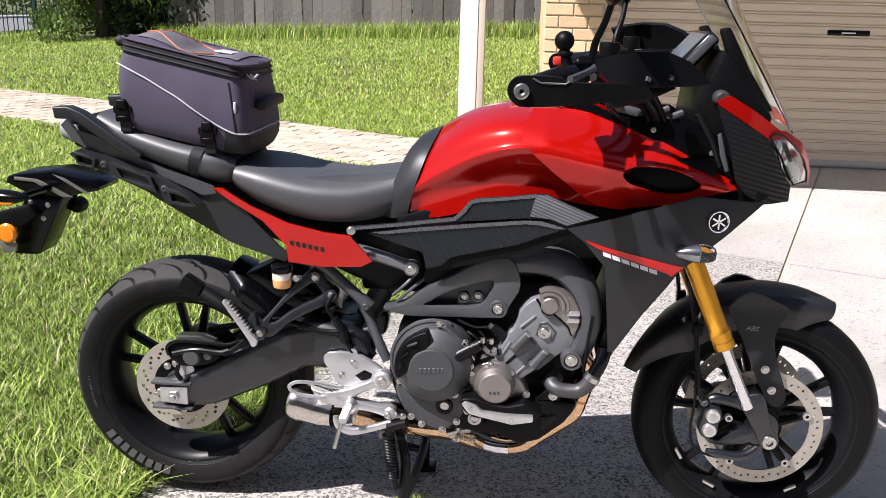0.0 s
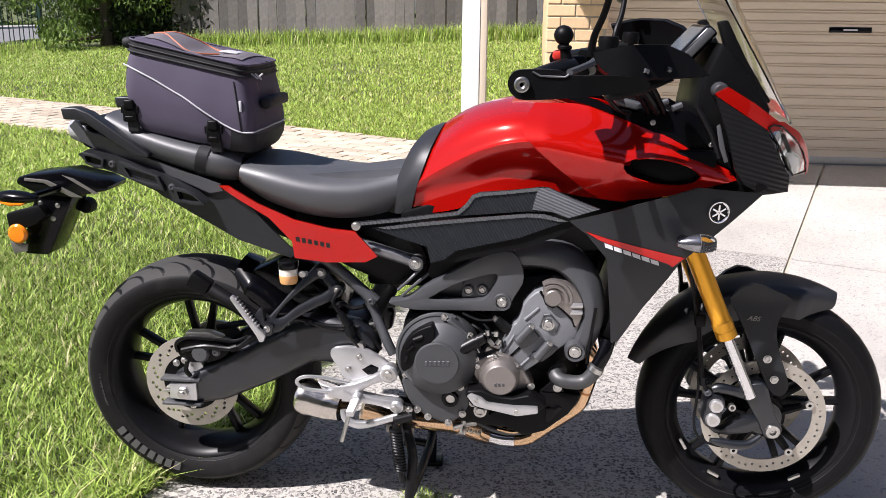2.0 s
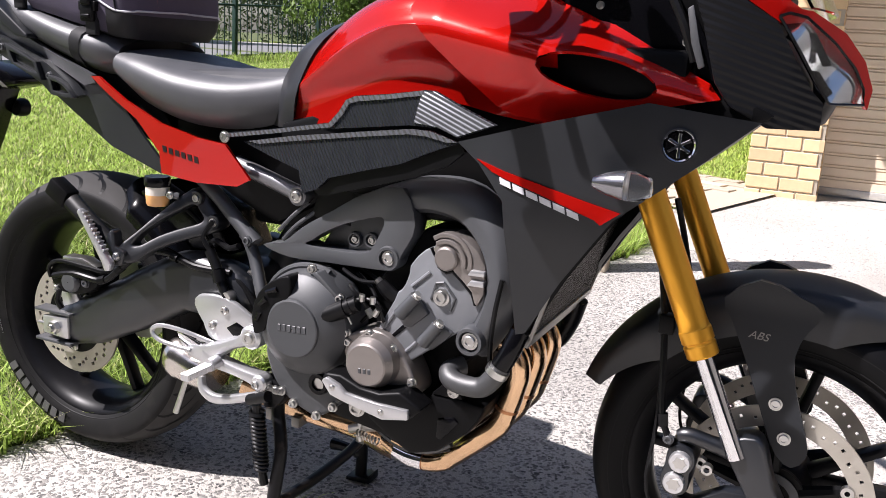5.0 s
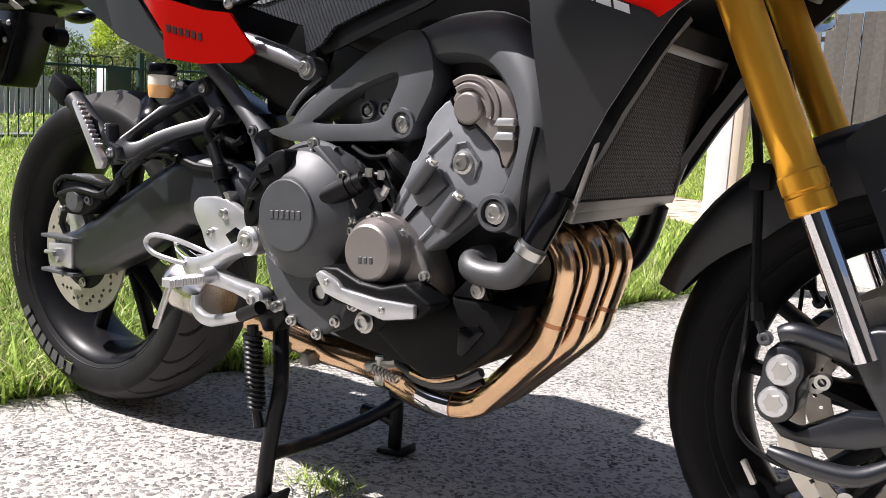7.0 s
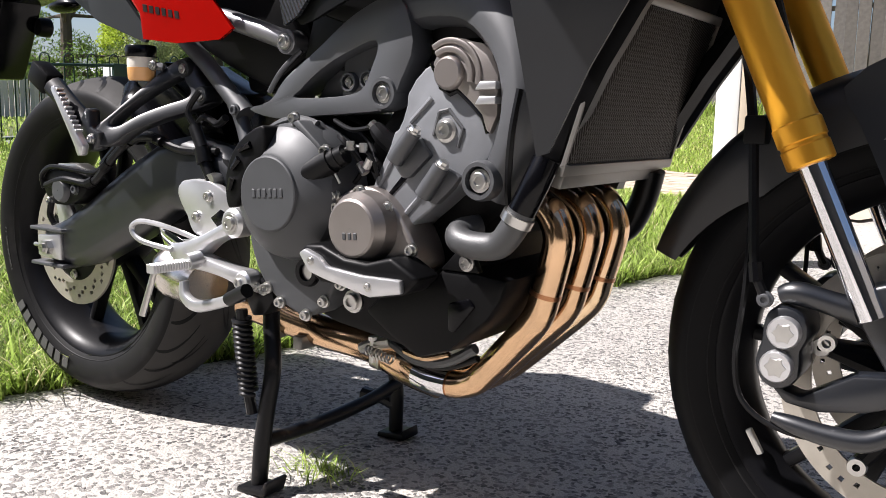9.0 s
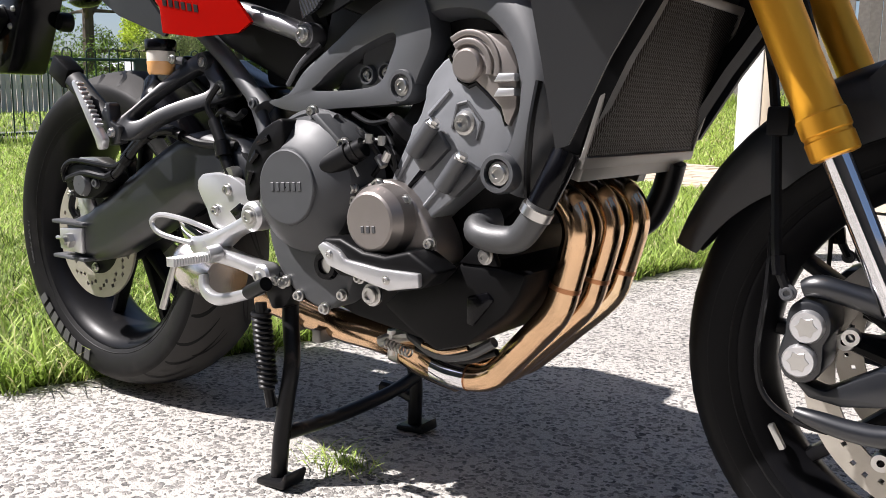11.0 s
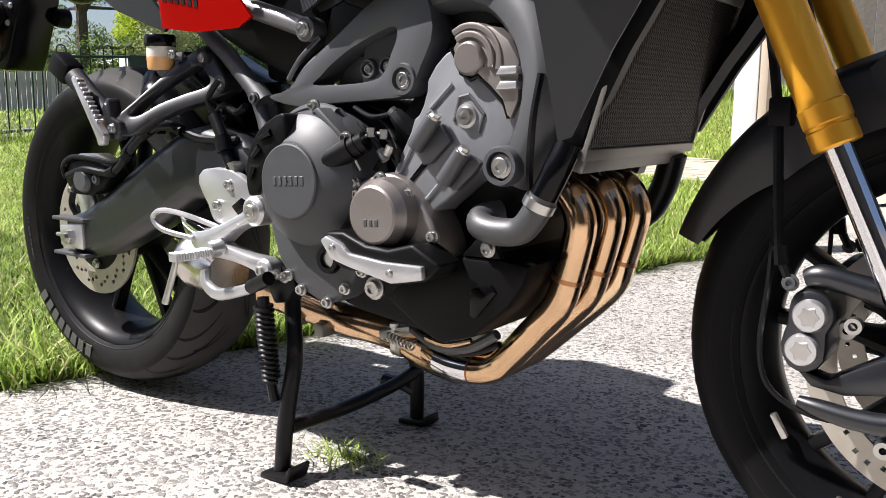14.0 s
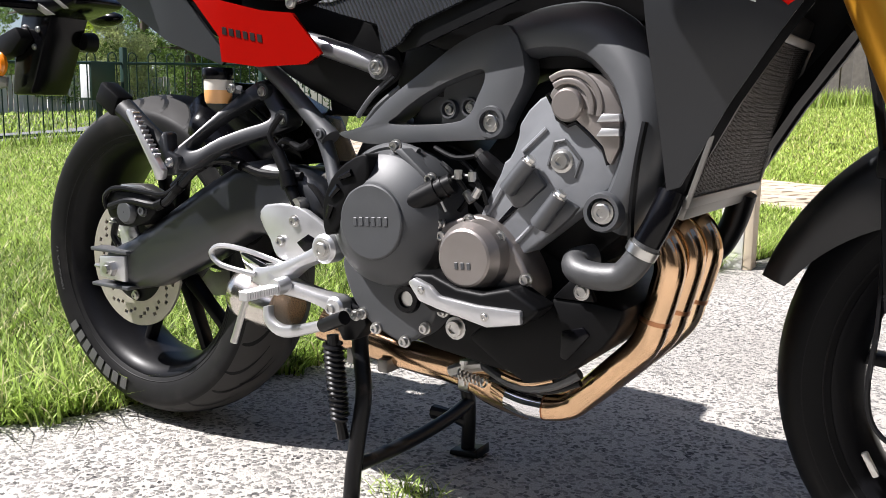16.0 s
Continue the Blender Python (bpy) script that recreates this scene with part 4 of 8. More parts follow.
STAY = [(1.330, 0.605), (1.378, 0.640), (1.430, 0.626), (1.470, 0.606), (1.452, 0.572), (1.441, 0.535), (1.450, 0.484), (1.474, 0.418), (1.478, 0.390), (1.460, 0.371), (1.436, 0.385), (1.414, 0.427), (1.374, 0.517), (1.346, 0.573)]


def stay_y(x, z):
    return -0.0835 - 0.13 * max(0, 0.60 - z) 


for f in (False, True):
    bm = sheet(rounded(STAY, 2), stay_y, 0.014, 0.015)
    part("mudguard_stay", flip(bm) if f else bm, MATTE, guard)

# ---- radiator, engine and exhaust ----
RAD_M = Matrix.Translation((1.056, 0, 0.503)) @ Matrix.Rotation(radians(17), 4, "Y")
rad = part("radiator", moved(box(-0.034, -0.006, -0.172, 0.172, 0.012, 0.245, 0.004), RAD_M), PLASTIC, bike, "black radiator behind a fine guard")
lat = []
for k in range(-58, 59):
    y0 = k * 0.006
    for sg in (-1, 1):
        lo, hi = 0.014, 0.208
        y1 = y0 + sg * 0.097
        a, b = Vector((0, y0, lo)), Vector((0, y1, hi))
        if abs(a.y) > 0.166:
            continue
        if abs(b.y) > 0.166:
            t = (math.copysign(0.166, b.y) - a.y) / (b.y - a.y)
            b = a + (b - a) * t
        lat.append(tube([a, b], 0.0011, 4, smooth=False, caps=False))
GUARDM = mat("guard_steel", (0.030, 0.026, 0.023), 0.45, 0.6)
part("guard_mesh", moved(join(*lat), RAD_M), GUARDM, rad, "fine dark steel mesh")
RADF = mat("radiator_frame_alloy", (0.24, 0.23, 0.215), 0.42, 0.7)
part("guard_frame", moved(join(box(-0.004, 0.004, -0.174, 0.174, 0.0, 0.014, 0.002), box(-0.004, 0.004, -0.174, 0.174, 0.206, 0.218, 0.002), box(-0.003, 0.003, -0.174, -0.170, 0.01, 0.21, 0.001), box(-0.003, 0.003, 0.170, 0.174, 0.01, 0.21, 0.001)), RAD_M), RADF, rad, "bare alloy guard frame")
part("lower_tank", moved(box(-0.03, 0.0, -0.16, 0.16, -0.018, 0.002, 0.004), RAD_M), RADF, rad)

eng = part("crankcase", prism([(0.565, 0.30), (0.53, 0.40), (0.56, 0.54), (0.66, 0.575), (0.74, 0.54), (0.80, 0.48), (0.90, 0.42), (0.93, 0.36), (0.88, 0.28), (0.80, 0.25), (0.68, 0.265)], -0.125, 0.13, 0.015, 2), PLASTIC, bike, "black engine crankcase")
part("cylinder_block", prism([(0.72, 0.50), (0.80, 0.60), (0.84, 0.65), (0.96, 0.67), (0.995, 0.58), (0.97, 0.46), (0.90, 0.40)], -0.128, 0.128, 0.012, 2), PLASTIC, eng)
part("intake_box", prism([(0.60, 0.63), (0.64, 0.76), (0.95, 0.80), (1.02, 0.72), (0.98, 0.66), (0.84, 0.66), (0.74, 0.62)], -0.12, 0.12, 0.02, 2), PLASTIC, bike)
part("underseat_box", prism([(0.30, 0.70), (0.20, 0.83), (0.56, 0.80), (0.62, 0.66), (0.52, 0.60), (0.42, 0.64)], -0.10, 0.10, 0.02, 2), PLASTIC, bike)
CC = (0.648, 0.460)
clutch = part("clutch_cover", lathe([(0.001, -0.0655), (0.0490, -0.0655), (0.0510, -0.0645), (0.0520, -0.0610), (0.0560, -0.0600), (0.0840, -0.0400), (0.0900, -0.0340), (0.0950, -0.0200), (0.0965, -0.008), (0.098, 0.0), (0.098, 0.03)], 72, (CC[0], -0.163, CC[1])), ENGINE, bike, "dark grey clutch cover", smooth=22)
part("heat_shield", prism(rounded([(0.566, 0.435), (0.562, 0.482), (0.586, 0.526), (0.634, 0.552), (0.641, 0.530), (0.633, 0.505), (0.612, 0.497), (0.600, 0.478), (0.592, 0.452)], 3), -0.224, -0.17, 0.005, 3), PLASTIC, clutch, "black ribbed shield")
for a, b in (((0.592, 0.516), (0.615, 0.525)), ((0.577, 0.490), (0.592, 0.505)), ((0.571, 0.460), (0.578, 0.478))):
    part("slot", tube([(a[0], -0.225, a[1]), (b[0], -0.225, b[1])], [0.0035, 0.0055], 6, smooth=False), GLOSSBLK, clutch)


def bars_row(n, p0, p1, h, w, y0, y1, lean=0.0):
    """A row of small plain blocks in place of lettering."""
    p0, p1 = Vector(p0), Vector(p1)
    d = (p1 - p0) / n
    t = (p1 - p0).normalized()
    up = Vector((-t.y, t.x))
    out = []
    for i in range(n):
        c = p0 + d * (i + 0.5)
        ww = d.length * w / 2
        q = [c - t * ww - up * h / 2, c + t * ww - up * h / 2, c + t * (ww + lean) + up * h / 2, c - t * (ww - lean) + up * h / 2]
        out.append(prism([(v.x, v.y) for v in q], y0, y1, 0.0006, 1))
    return out


for bm in bars_row(6, (0.618, 0.459), (0.679, 0.463), 0.012, 0.60, -0.2296, -0.2275):
    part("cast_mark", bm, FRAME, clutch, "raised plain mark")
part("oil_filler", join(tube([(0.690, -0.205, 0.482), (0.735, -0.196, 0.507)], 0.0165, 18, smooth=False), tube([(0.735, -0.196, 0.507), (0.755, -0.192, 0.517)], 0.0135, 18, smooth=False), tube([(0.741, -0.195, 0.510), (0.744, -0.194, 0.512)], 0.0155, 18, smooth=False)), HOSE, bike, "black oil filler neck")
part("outer_rib", tube([(CC[0] + 0.1 * math.cos(a), -0.168, CC[1] + 0.1 * math.sin(a)) for a in np.linspace(1.2, 5.6, 40)], 0.006, 8), ENGINE, clutch)
part("top_web", prism([(0.664, 0.556), (0.676, 0.560), (0.728, 0.518), (0.722, 0.508), (0.69, 0.535)], -0.198, -0.15, 0.003), ENGINE, clutch)
low = part("lower_case", prism(rounded([(0.560, 0.40), (0.572, 0.345), (0.600, 0.312), (0.625, 0.297), (0.668, 0.284), (0.702, 0.305), (0.722, 0.345), (0.70, 0.40), (0.63, 0.38)], 3), -0.176, -0.12, 0.006, 3), ENGINE, bike, "dark grey lower engine case")
part("sight_glass", join(lathe([(0.012, -0.006), (0.019, -0.006), (0.021, 0.0), (0.021, 0.01)], 24, (0.676, -0.178, 0.350))), GLOSSBLK, low, "black sight glass rim")
part("glass", disc_face(0.676, -0.179, 0.350, 0.012, 0.004), STEEL, low)

cp = part("generator_cover", prism(rounded([(0.728, 0.445), (0.742, 0.405), (0.770, 0.372), (0.815, 0.362), (0.872, 0.372), (0.868, 0.408), (0.835, 0.455), (0.800, 0.476), (0.760, 0.470)], 3), -0.193, -0.13, 0.006, 3), BRONZE, bike, "bronze brown engine cover")
part("dome", lathe([(0.001, -0.0440), (0.0345, -0.0435), (0.0375, -0.0415), (0.0450, -0.028), (0.0470, -0.010), (0.048, 0.005)], 56, (0.795, -0.186, 0.426)), BRONZE, cp, smooth=18)
for bm in bars_row(3, (0.781, 0.415), (0.808, 0.417), 0.009, 0.6, -0.2308, -0.2285):
    part("cast_mark", bm, ENGINE, cp, "raised plain mark")

TIMING = [(0.886, 0.634), (0.869, 0.626), (0.854, 0.612), (0.842, 0.594), (0.841, 0.580), (0.835, 0.562), (0.828, 0.550), (0.822, 0.547), (0.816, 0.530), (0.795, 0.490), (0.786, 0.471), (0.809, 0.462), (0.823, 0.452), (0.848, 0.426), (0.880, 0.451), (0.921, 0.485), (0.945, 0.503), (0.966, 0.520), (0.976, 0.550), (0.980, 0.590), (0.970, 0.625), (0.940, 0.645), (0.905, 0.646)]
tim = part("timing_cover", prism(TIMING, -0.176, -0.12, 0.005, 3), ENGINE2, bike, "grey timing chain cover")
head = part("head_cover", prism([(0.884, 0.630), (0.896, 0.650), (0.914, 0.660), (0.940, 0.655), (0.962, 0.640), (0.978, 0.615), (0.978, 0.570), (0.968, 0.547), (0.962, 0.553), (0.956, 0.570), (0.939, 0.586), (0.920, 0.601), (0.910, 0.597), (0.898, 0.603), (0.893, 0.617)], -0.184, -0.13, 0.004), BRONZE, tim, "brown head cover")
part("cam_cap", lathe([(0.0001, -0.005), (0.017, -0.005), (0.0195, -0.003), (0.0205, 0.0), (0.0205, 0.012)], 36, (0.911, -0.187, 0.619)), BRONZE, head)
for r0, y0 in ((0.031, -0.189), (0.041, -0.187)):
    part("cap_rib", beam([(0.911 + r0 * math.cos(a), 0.616 + r0 * math.sin(a), 0.008, y0) for a in np.linspace(2.2, -0.25, 9)], 0.02, 0.0015, 3), BRONZE, head)
part("gasket", tube([(x, -0.1795, z) for x, z in ((0.881, 0.632), (0.891, 0.616), (0.896, 0.602), (0.910, 0.5945), (0.921, 0.5985), (0.940, 0.583), (0.957, 0.567), (0.964, 0.549))], 0.0034, 8, smooth=False), GLOSSBLK, tim, "black gasket line")
# bright boxes for the head cover's steps: their lit edges put into colour
for z0 in (0.605, 0.588):
    part("fin", prism([(0.950, z0 - 0.006), (0.957, z0 + 0.004), (0.979, z0 + 0.004), (0.979, z0 - 0.005)], -0.191, -0.16, 0.0015), SILVER, head, "head cover step, its lit edge put into the bright colour")
part("hex_recess", join(*[tube([(a[0], -0.1762, a[1]), (b[0], -0.1762, b[1])], 0.0026, 6, smooth=False) for a, b in (((0.884, 0.544), (0.892, 0.573)), ((0.892, 0.573), (0.906, 0.576)), ((0.906, 0.576), (0.927, 0.553)), ((0.927, 0.553), (0.920, 0.531)))]), ENGINE, tim, "moulded rim round the bolt")
part("bolt", lathe([(0.0001, -0.004), (0.0050, -0.004), (0.0056, -0.0075), (0.0098, -0.0075), (0.0108, -0.005), (0.0112, -0.002), (0.0150, -0.001), (0.0150, 0.004)], 28, (0.902, -0.177, 0.551)), STEEL, tim, "zinc bolt")
# blocks and bosses in dark paint: shade around the bosses is in the colour
for poly in ([(0.821, 0.513), (0.841, 0.489), (0.853, 0.491), (0.884, 0.520), (0.866, 0.541), (0.849, 0.530)], [(0.866, 0.479), (0.883, 0.462), (0.893, 0.459), (0.917, 0.481), (0.929, 0.496), (0.908, 0.506), (0.892, 0.490)]):
    part("moulded_block", prism(poly, -0.184, -0.17, 0.003, 2), FRAME, tim, "moulded block, shade beside the boss put into its dark colour")
for p0, p1 in (((0.834, 0.512), (0.863, 0.548)), ((0.879, 0.471), (0.906, 0.508))):
    rib = part("hinge_post", tube([(p0[0], -0.190, p0[1]), (p1[0], -0.190, p1[1])], [0.0115, 0.0105], 18, smooth=False), FRAME, tim, "cylindrical boss, its shaded side put into the dark colour")
    dx, dz = (p1[0] - p0[0]) * 0.16, (p1[1] - p0[1]) * 0.16
    part("bolt", join(tube([(p1[0], -0.190, p1[1]), (p1[0] + dx * 0.4, -0.190, p1[1] + dz * 0.4)], 0.0092, 16, smooth=False), tube([(p1[0], -0.190, p1[1]), (p1[0] + dx, -0.190, p1[1] + dz)], 0.0068, 6, smooth=False)), STEEL, rib)
part("channel", prism([(0.811, 0.465), (0.819, 0.465), (0.845, 0.490), (0.837, 0.493)], -0.1775, -0.17, 0.001), GLOSSBLK, tim)
for a, b in (((0.800, 0.478), (0.826, 0.522)), ((0.838, 0.440), (0.872, 0.476)), ((0.848, 0.560), (0.880, 0.590))):
    part("groove_rib", tube([(a[0], -0.1755, a[1]), (b[0], -0.1755, b[1])], 0.0035, 8, smooth=False), ENGINE2, tim)

for x, z, y in ((0.661, 0.562, -0.188), (0.721, 0.520, -0.192), (0.735, 0.461, -0.19), (0.740, 0.446, -0.19), (0.784, 0.470, -0.197), (0.828, 0.452, -0.197), (0.868, 0.402, -0.197), (0.596, 0.318, -0.178), (0.622, 0.300, -0.178), (0.672, 0.288, -0.178), (0.706, 0.312, -0.178), (0.700, 0.382, -0.178), (0.566, 0.405, -0.17), (0.730, 0.338, -0.17)):
    part("bolt", bolt(x, y, z, 0.0066, 0.008), STEEL, eng, "zinc flange bolt")
part("drain_plug", bolt(0.748, -0.165, 0.316, 0.012, 0.010), STEEL, eng, "large zinc plug")

# engine clutter between the covers and the frame
for path_, r, m in (([(0.70, -0.12, 0.565), (0.74, -0.125, 0.552), (0.775, -0.13, 0.535)], 0.0035, HOSE), ([(0.725, -0.17, 0.54), (0.745, -0.18, 0.53), (0.765, -0.17, 0.50), (0.752, -0.17, 0.478)], 0.0035, HOSE), ([(0.715, -0.125, 0.55), (0.75, -0.135, 0.53), (0.775, -0.15, 0.505)], 0.0035, HOSE),
                    ([(0.782, -0.163, 0.552), (0.795, -0.164, 0.541), (0.810, -0.160, 0.528)], [0.010, 0.0125, 0.0125], HOSE), ([(0.775, -0.164, 0.557), (0.782, -0.163, 0.551)], 0.007, STEEL), ([(0.728, -0.196, 0.512), (0.745, -0.19, 0.520), (0.765, -0.188, 0.527), (0.785, -0.188, 0.526)], 0.0022, STEEL), ([(0.762, -0.19, 0.522), (0.762, -0.19, 0.534)], 0.0055, STEEL), ([(0.782, -0.188, 0.520), (0.782, -0.188, 0.532)], 0.0055, STEEL), ([(0.792, -0.186, 0.512), (0.785, -0.186, 0.500)], 0.0055, STEEL), ([(0.728, -0.197, 0.512), (0.735, -0.195, 0.498), (0.744, -0.19, 0.478)], 0.0018, STEEL), ([(0.758, -0.188, 0.530), (0.79, -0.186, 0.518), (0.80, -0.18, 0.49)], 0.003, HOSE), ([(0.70, -0.15, 0.560), (0.74, -0.16, 0.548), (0.78, -0.165, 0.553)], 0.0035, HOSE), ([(0.765, -0.175, 0.505), (0.775, -0.175, 0.492)], 0.006, STEEL), ([(0.60, -0.11, 0.66), (0.57, -0.12, 0.63), (0.54, -0.115, 0.60)], 0.004, FRAME), ([(0.615, -0.11, 0.645), (0.58, -0.12, 0.615), (0.55, -0.115, 0.585)], 0.004, FRAME)):
    part("cable" if m != STEEL else "fitting", tube(path_, r, 8), m, eng)

COOLANT = mat("braided_coolant_hose", (0.030, 0.031, 0.033), 0.5, 0, 0.25, 120, spec=0.8, bump=0.5, bump_scale=420)
hose = part("coolant_hose", tube([(0.938, -0.150, 0.432), (0.924, -0.172, 0.428), (0.934, -0.188, 0.420), (0.960, -0.192, 0.416), (0.990, -0.193, 0.420), (1.009, -0.194, 0.440), (1.020, -0.193, 0.462)], 0.0168, 18, 6), COOLANT, bike, "thick braided grey-black coolant hose")
part("hose_clamp", tube([(1.0125, -0.194, 0.448), (1.0175, -0.1935, 0.458)], 0.0195, 20, smooth=False), STEEL, hose, "steel hose clamp")
part("water_pipe", tube([(1.020, -0.193, 0.462), (1.034, -0.190, 0.492), (1.042, -0.18, 0.52)], 0.0165, 16), GLOSSBLK, hose, "black water pipe")
part("far_hose", tube([(1.05, 0.13, 0.50), (1.035, 0.135, 0.45), (1.01, 0.13, 0.41), (0.96, 0.12, 0.40)], 0.019, 14), HOSE, bike, "black lower coolant hose")
part("fuel_breather", tube([(1.008, -0.185, 0.60), (1.002, -0.19, 0.55), (0.998, -0.188, 0.50), (0.996, -0.18, 0.46)], 0.0045, 6), HOSE, bike)

cowl = part("lower_cowl", prism([(0.765, 0.305), (0.80, 0.335), (0.870, 0.358), (0.893, 0.378), (0.948, 0.377), (0.988, 0.373), (0.978, 0.345), (0.960, 0.318), (0.905, 0.271), (0.856, 0.254), (0.812, 0.275)], -0.166, 0.166, 0.008, 2), PLASTIC, bike, "black plastic lower engine cowl")
part("cowl_tab", prism([(0.890, 0.376), (0.916, 0.404), (0.936, 0.404), (0.950, 0.377)], -0.168, -0.155, 0.004), PLASTIC, cowl)
part("bolt", bolt(0.931, -0.168, 0.389, 0.008, 0.006), STEEL, cowl)
part("scoop", prism([(0.905, 0.335), (0.935, 0.345), (0.945, 0.335), (0.915, 0.298), (0.905, 0.30)], -0.1695, -0.16, 0.003), GLOSSBLK, cowl)
cg = part("case_guard", prism([(0.714, 0.388), (0.722, 0.400), (0.752, 0.402), (0.790, 0.388), (0.826, 0.386), (0.864, 0.397), (0.906, 0.374), (0.884, 0.352), (0.842, 0.343), (0.795, 0.352), (0.750, 0.352), (0.728, 0.366)], -0.236, -0.185, 0.006, 3), PLASTIC, bike, "black case guard with a silver face")
part("silver_plate", prism([(0.720, 0.389), (0.730, 0.396), (0.754, 0.388), (0.768, 0.376), (0.825, 0.371), (0.885, 0.372), (0.886, 0.355), (0.838, 0.345), (0.766, 0.359), (0.738, 0.366)], -0.2445, -0.234, 0.003, 2), SILVER, cg, "brushed silver face plate")
for x, z in ((0.742, 0.381), (0.836, 0.3585)):
    part("bolt", bolt(x, -0.2445, z, 0.0045, 0.003), STEEL, cg)
part("mount", tube([(0.765, -0.18, 0.345), (0.765, -0.23, 0.362)], 0.009, 10, smooth=False), STEEL, cg)

# exhaust
WELD = mat("weld_discolour", (0.42, 0.20, 0.10), 0.3, 1.0)
ex = None
for k, (y0, y1) in enumerate(((-0.085, -0.045), (0.0, 0.0), (0.085, 0.045))):
    pts = [(0.950, y0, 0.468), (0.978, y0 * 1.02, 0.468), (1.004, y0 * 1.03, 0.450), (1.016, y0 * 1.03, 0.420), (1.010, y0 * 1.02, 0.385), (0.999, y0, 0.345), (0.992, y0, 0.322), (0.976, y0 * 0.97, 0.298), (0.930, (y0 + y1) / 2, 0.252), (0.890, y1 * 1.1, 0.213), (0.872, y1 * 1.05, 0.198), (0.850, y1, 0.189), (0.820, y1, 0.186), (0.785, y1 * 0.9, 0.188), (0.745, y1 * 0.7, 0.199)]
    if k == 0:
        ex = part("exhaust", tube(pts, 0.0205, 18, 6), PIPE, bike, "copper-tinted three-into-one exhaust headers")
    else:
        part("header_pipe", tube(pts, 0.0205, 18, 6), PIPE, ex)
    for a, b in (((1.000, 0.350), (0.9985, 0.344)), ((0.833, 0.187), (0.829, 0.187)), ((0.80, 0.1875), (0.796, 0.1875))):
        yy = y0 if a[0] > 0.9 else y1
        part("weld_band", tube([(a[0], yy, a[1]), (b[0], yy, b[1])], 0.0213, 18, smooth=False), WELD, ex)
part("collector", tube([(0.79, 0.0, 0.190), (0.735, -0.01, 0.200), (0.68, -0.03, 0.216), (0.60, -0.045, 0.225), (0.52, -0.055, 0.240), (0.44, -0.07, 0.265)], [0.046, 0.042, 0.030, 0.026, 0.028, 0.034], 20), PIPE, ex)
part("joint_ring", tube([(0.700, -0.025, 0.210), (0.685, -0.029, 0.214)], 0.034, 20, smooth=False), STEEL, ex, "steel joint ring")
part("bare_sleeve", tube([(0.832, -0.0465, 0.1868), (0.800, -0.0455, 0.1870), (0.772, -0.042, 0.1910)], 0.0216, 18), CHROME, ex, "bare bright steel sleeve")
for pth, r, m in (([(0.905, -0.100, 0.262), (0.860, -0.098, 0.236), (0.800, -0.085, 0.224), (0.735, -0.062, 0.236)], 0.0075, FRAME), ([(0.880, -0.070, 0.250), (0.820, -0.060, 0.236), (0.760, -0.050, 0.240), (0.710, -0.040, 0.246)], 0.0085, STEEL),
                  ([(0.900, -0.085, 0.244), (0.850, -0.080, 0.222), (0.800, -0.072, 0.216), (0.750, -0.066, 0.220)], 0.005, HOSE), ([(0.870, -0.110, 0.250), (0.830, -0.112, 0.238), (0.790, -0.104, 0.240)], 0.004, PIPE), ([(0.735, -0.062, 0.236), (0.700, -0.060, 0.226), (0.676, -0.058, 0.216)], 0.0095, STEEL)):
    part("link_pipe", tube(pth, r, 10), m, ex)
coil = [(0.748 - 0.05 * i / 60, -0.078 + 0.0065 * math.sin(i * 0.8), 0.214 + 0.008 * i / 60 + 0.0065 * math.cos(i * 0.8)) for i in range(61)]
part("joint_spring", tube(coil, 0.0017, 6, smooth=False), STEEL, ex, "small steel joint spring")
part("clamp_bolt", join(tube([(0.703, -0.066, 0.200), (0.703, -0.066, 0.236)], 0.0045, 8, smooth=False), lathe([(0.001, 0.0), (0.0075, 0.0), (0.0075, 0.006), (0.001, 0.006)], 6, (0.703, -0.066, 0.234), "z")), STEEL, ex)
part("bracket", box(0.555, 0.575, -0.085, -0.05, 0.200, 0.222, 0.003), RADF, ex)
part("bracket", box(0.505, 0.520, -0.10, -0.05, 0.21, 0.235, 0.003), RADF, ex)
can = part("silencer", lathe([(0.030, 0.0), (0.046, 0.004), (0.0485, 0.010), (0.0485, 0.03), (0.046, 0.034), (0.045, 0.085), (0.038, 0.12), (0.001, 0.12)], 40, axis="x"), mat("polished_silencer_steel", (0.66, 0.62, 0.57), 0.2, 1.0, 0.08, 30), bike, "short polished steel silencer", smooth=40)
can.matrix_world = Matrix.Translation((0.284, -0.092, 0.300)) @ Matrix.Rotation(radians(-14), 4, "Z") @ Matrix.Rotation(radians(6), 4, "Y")
part("outlet", lathe([(0.001, 0.03), (0.030, 0.03), (0.030, 0.0)], 32, axis="x"), GLOSSBLK, can)

# ---- foot controls, stand, rear end ----
hp = part("footrest_plate", prism(rounded([(0.391, 0.461), (0.379, 0.438), (0.400, 0.406), (0.412, 0.382), (0.438, 0.375), (0.477, 0.388), (0.500, 0.384), (0.532, 0.404), (0.522, 0.428), (0.492, 0.448), (0.452, 0.464)], 2), -0.160, -0.146, 0.004, 2), SILVER, bike, "cast silver footrest plate")
part("plate_recess", prism([(0.457, 0.407), (0.480, 0.422), (0.499, 0.414), (0.494, 0.398), (0.472, 0.394)], -0.1612, -0.158, 0.0008), GLOSSBLK, hp)
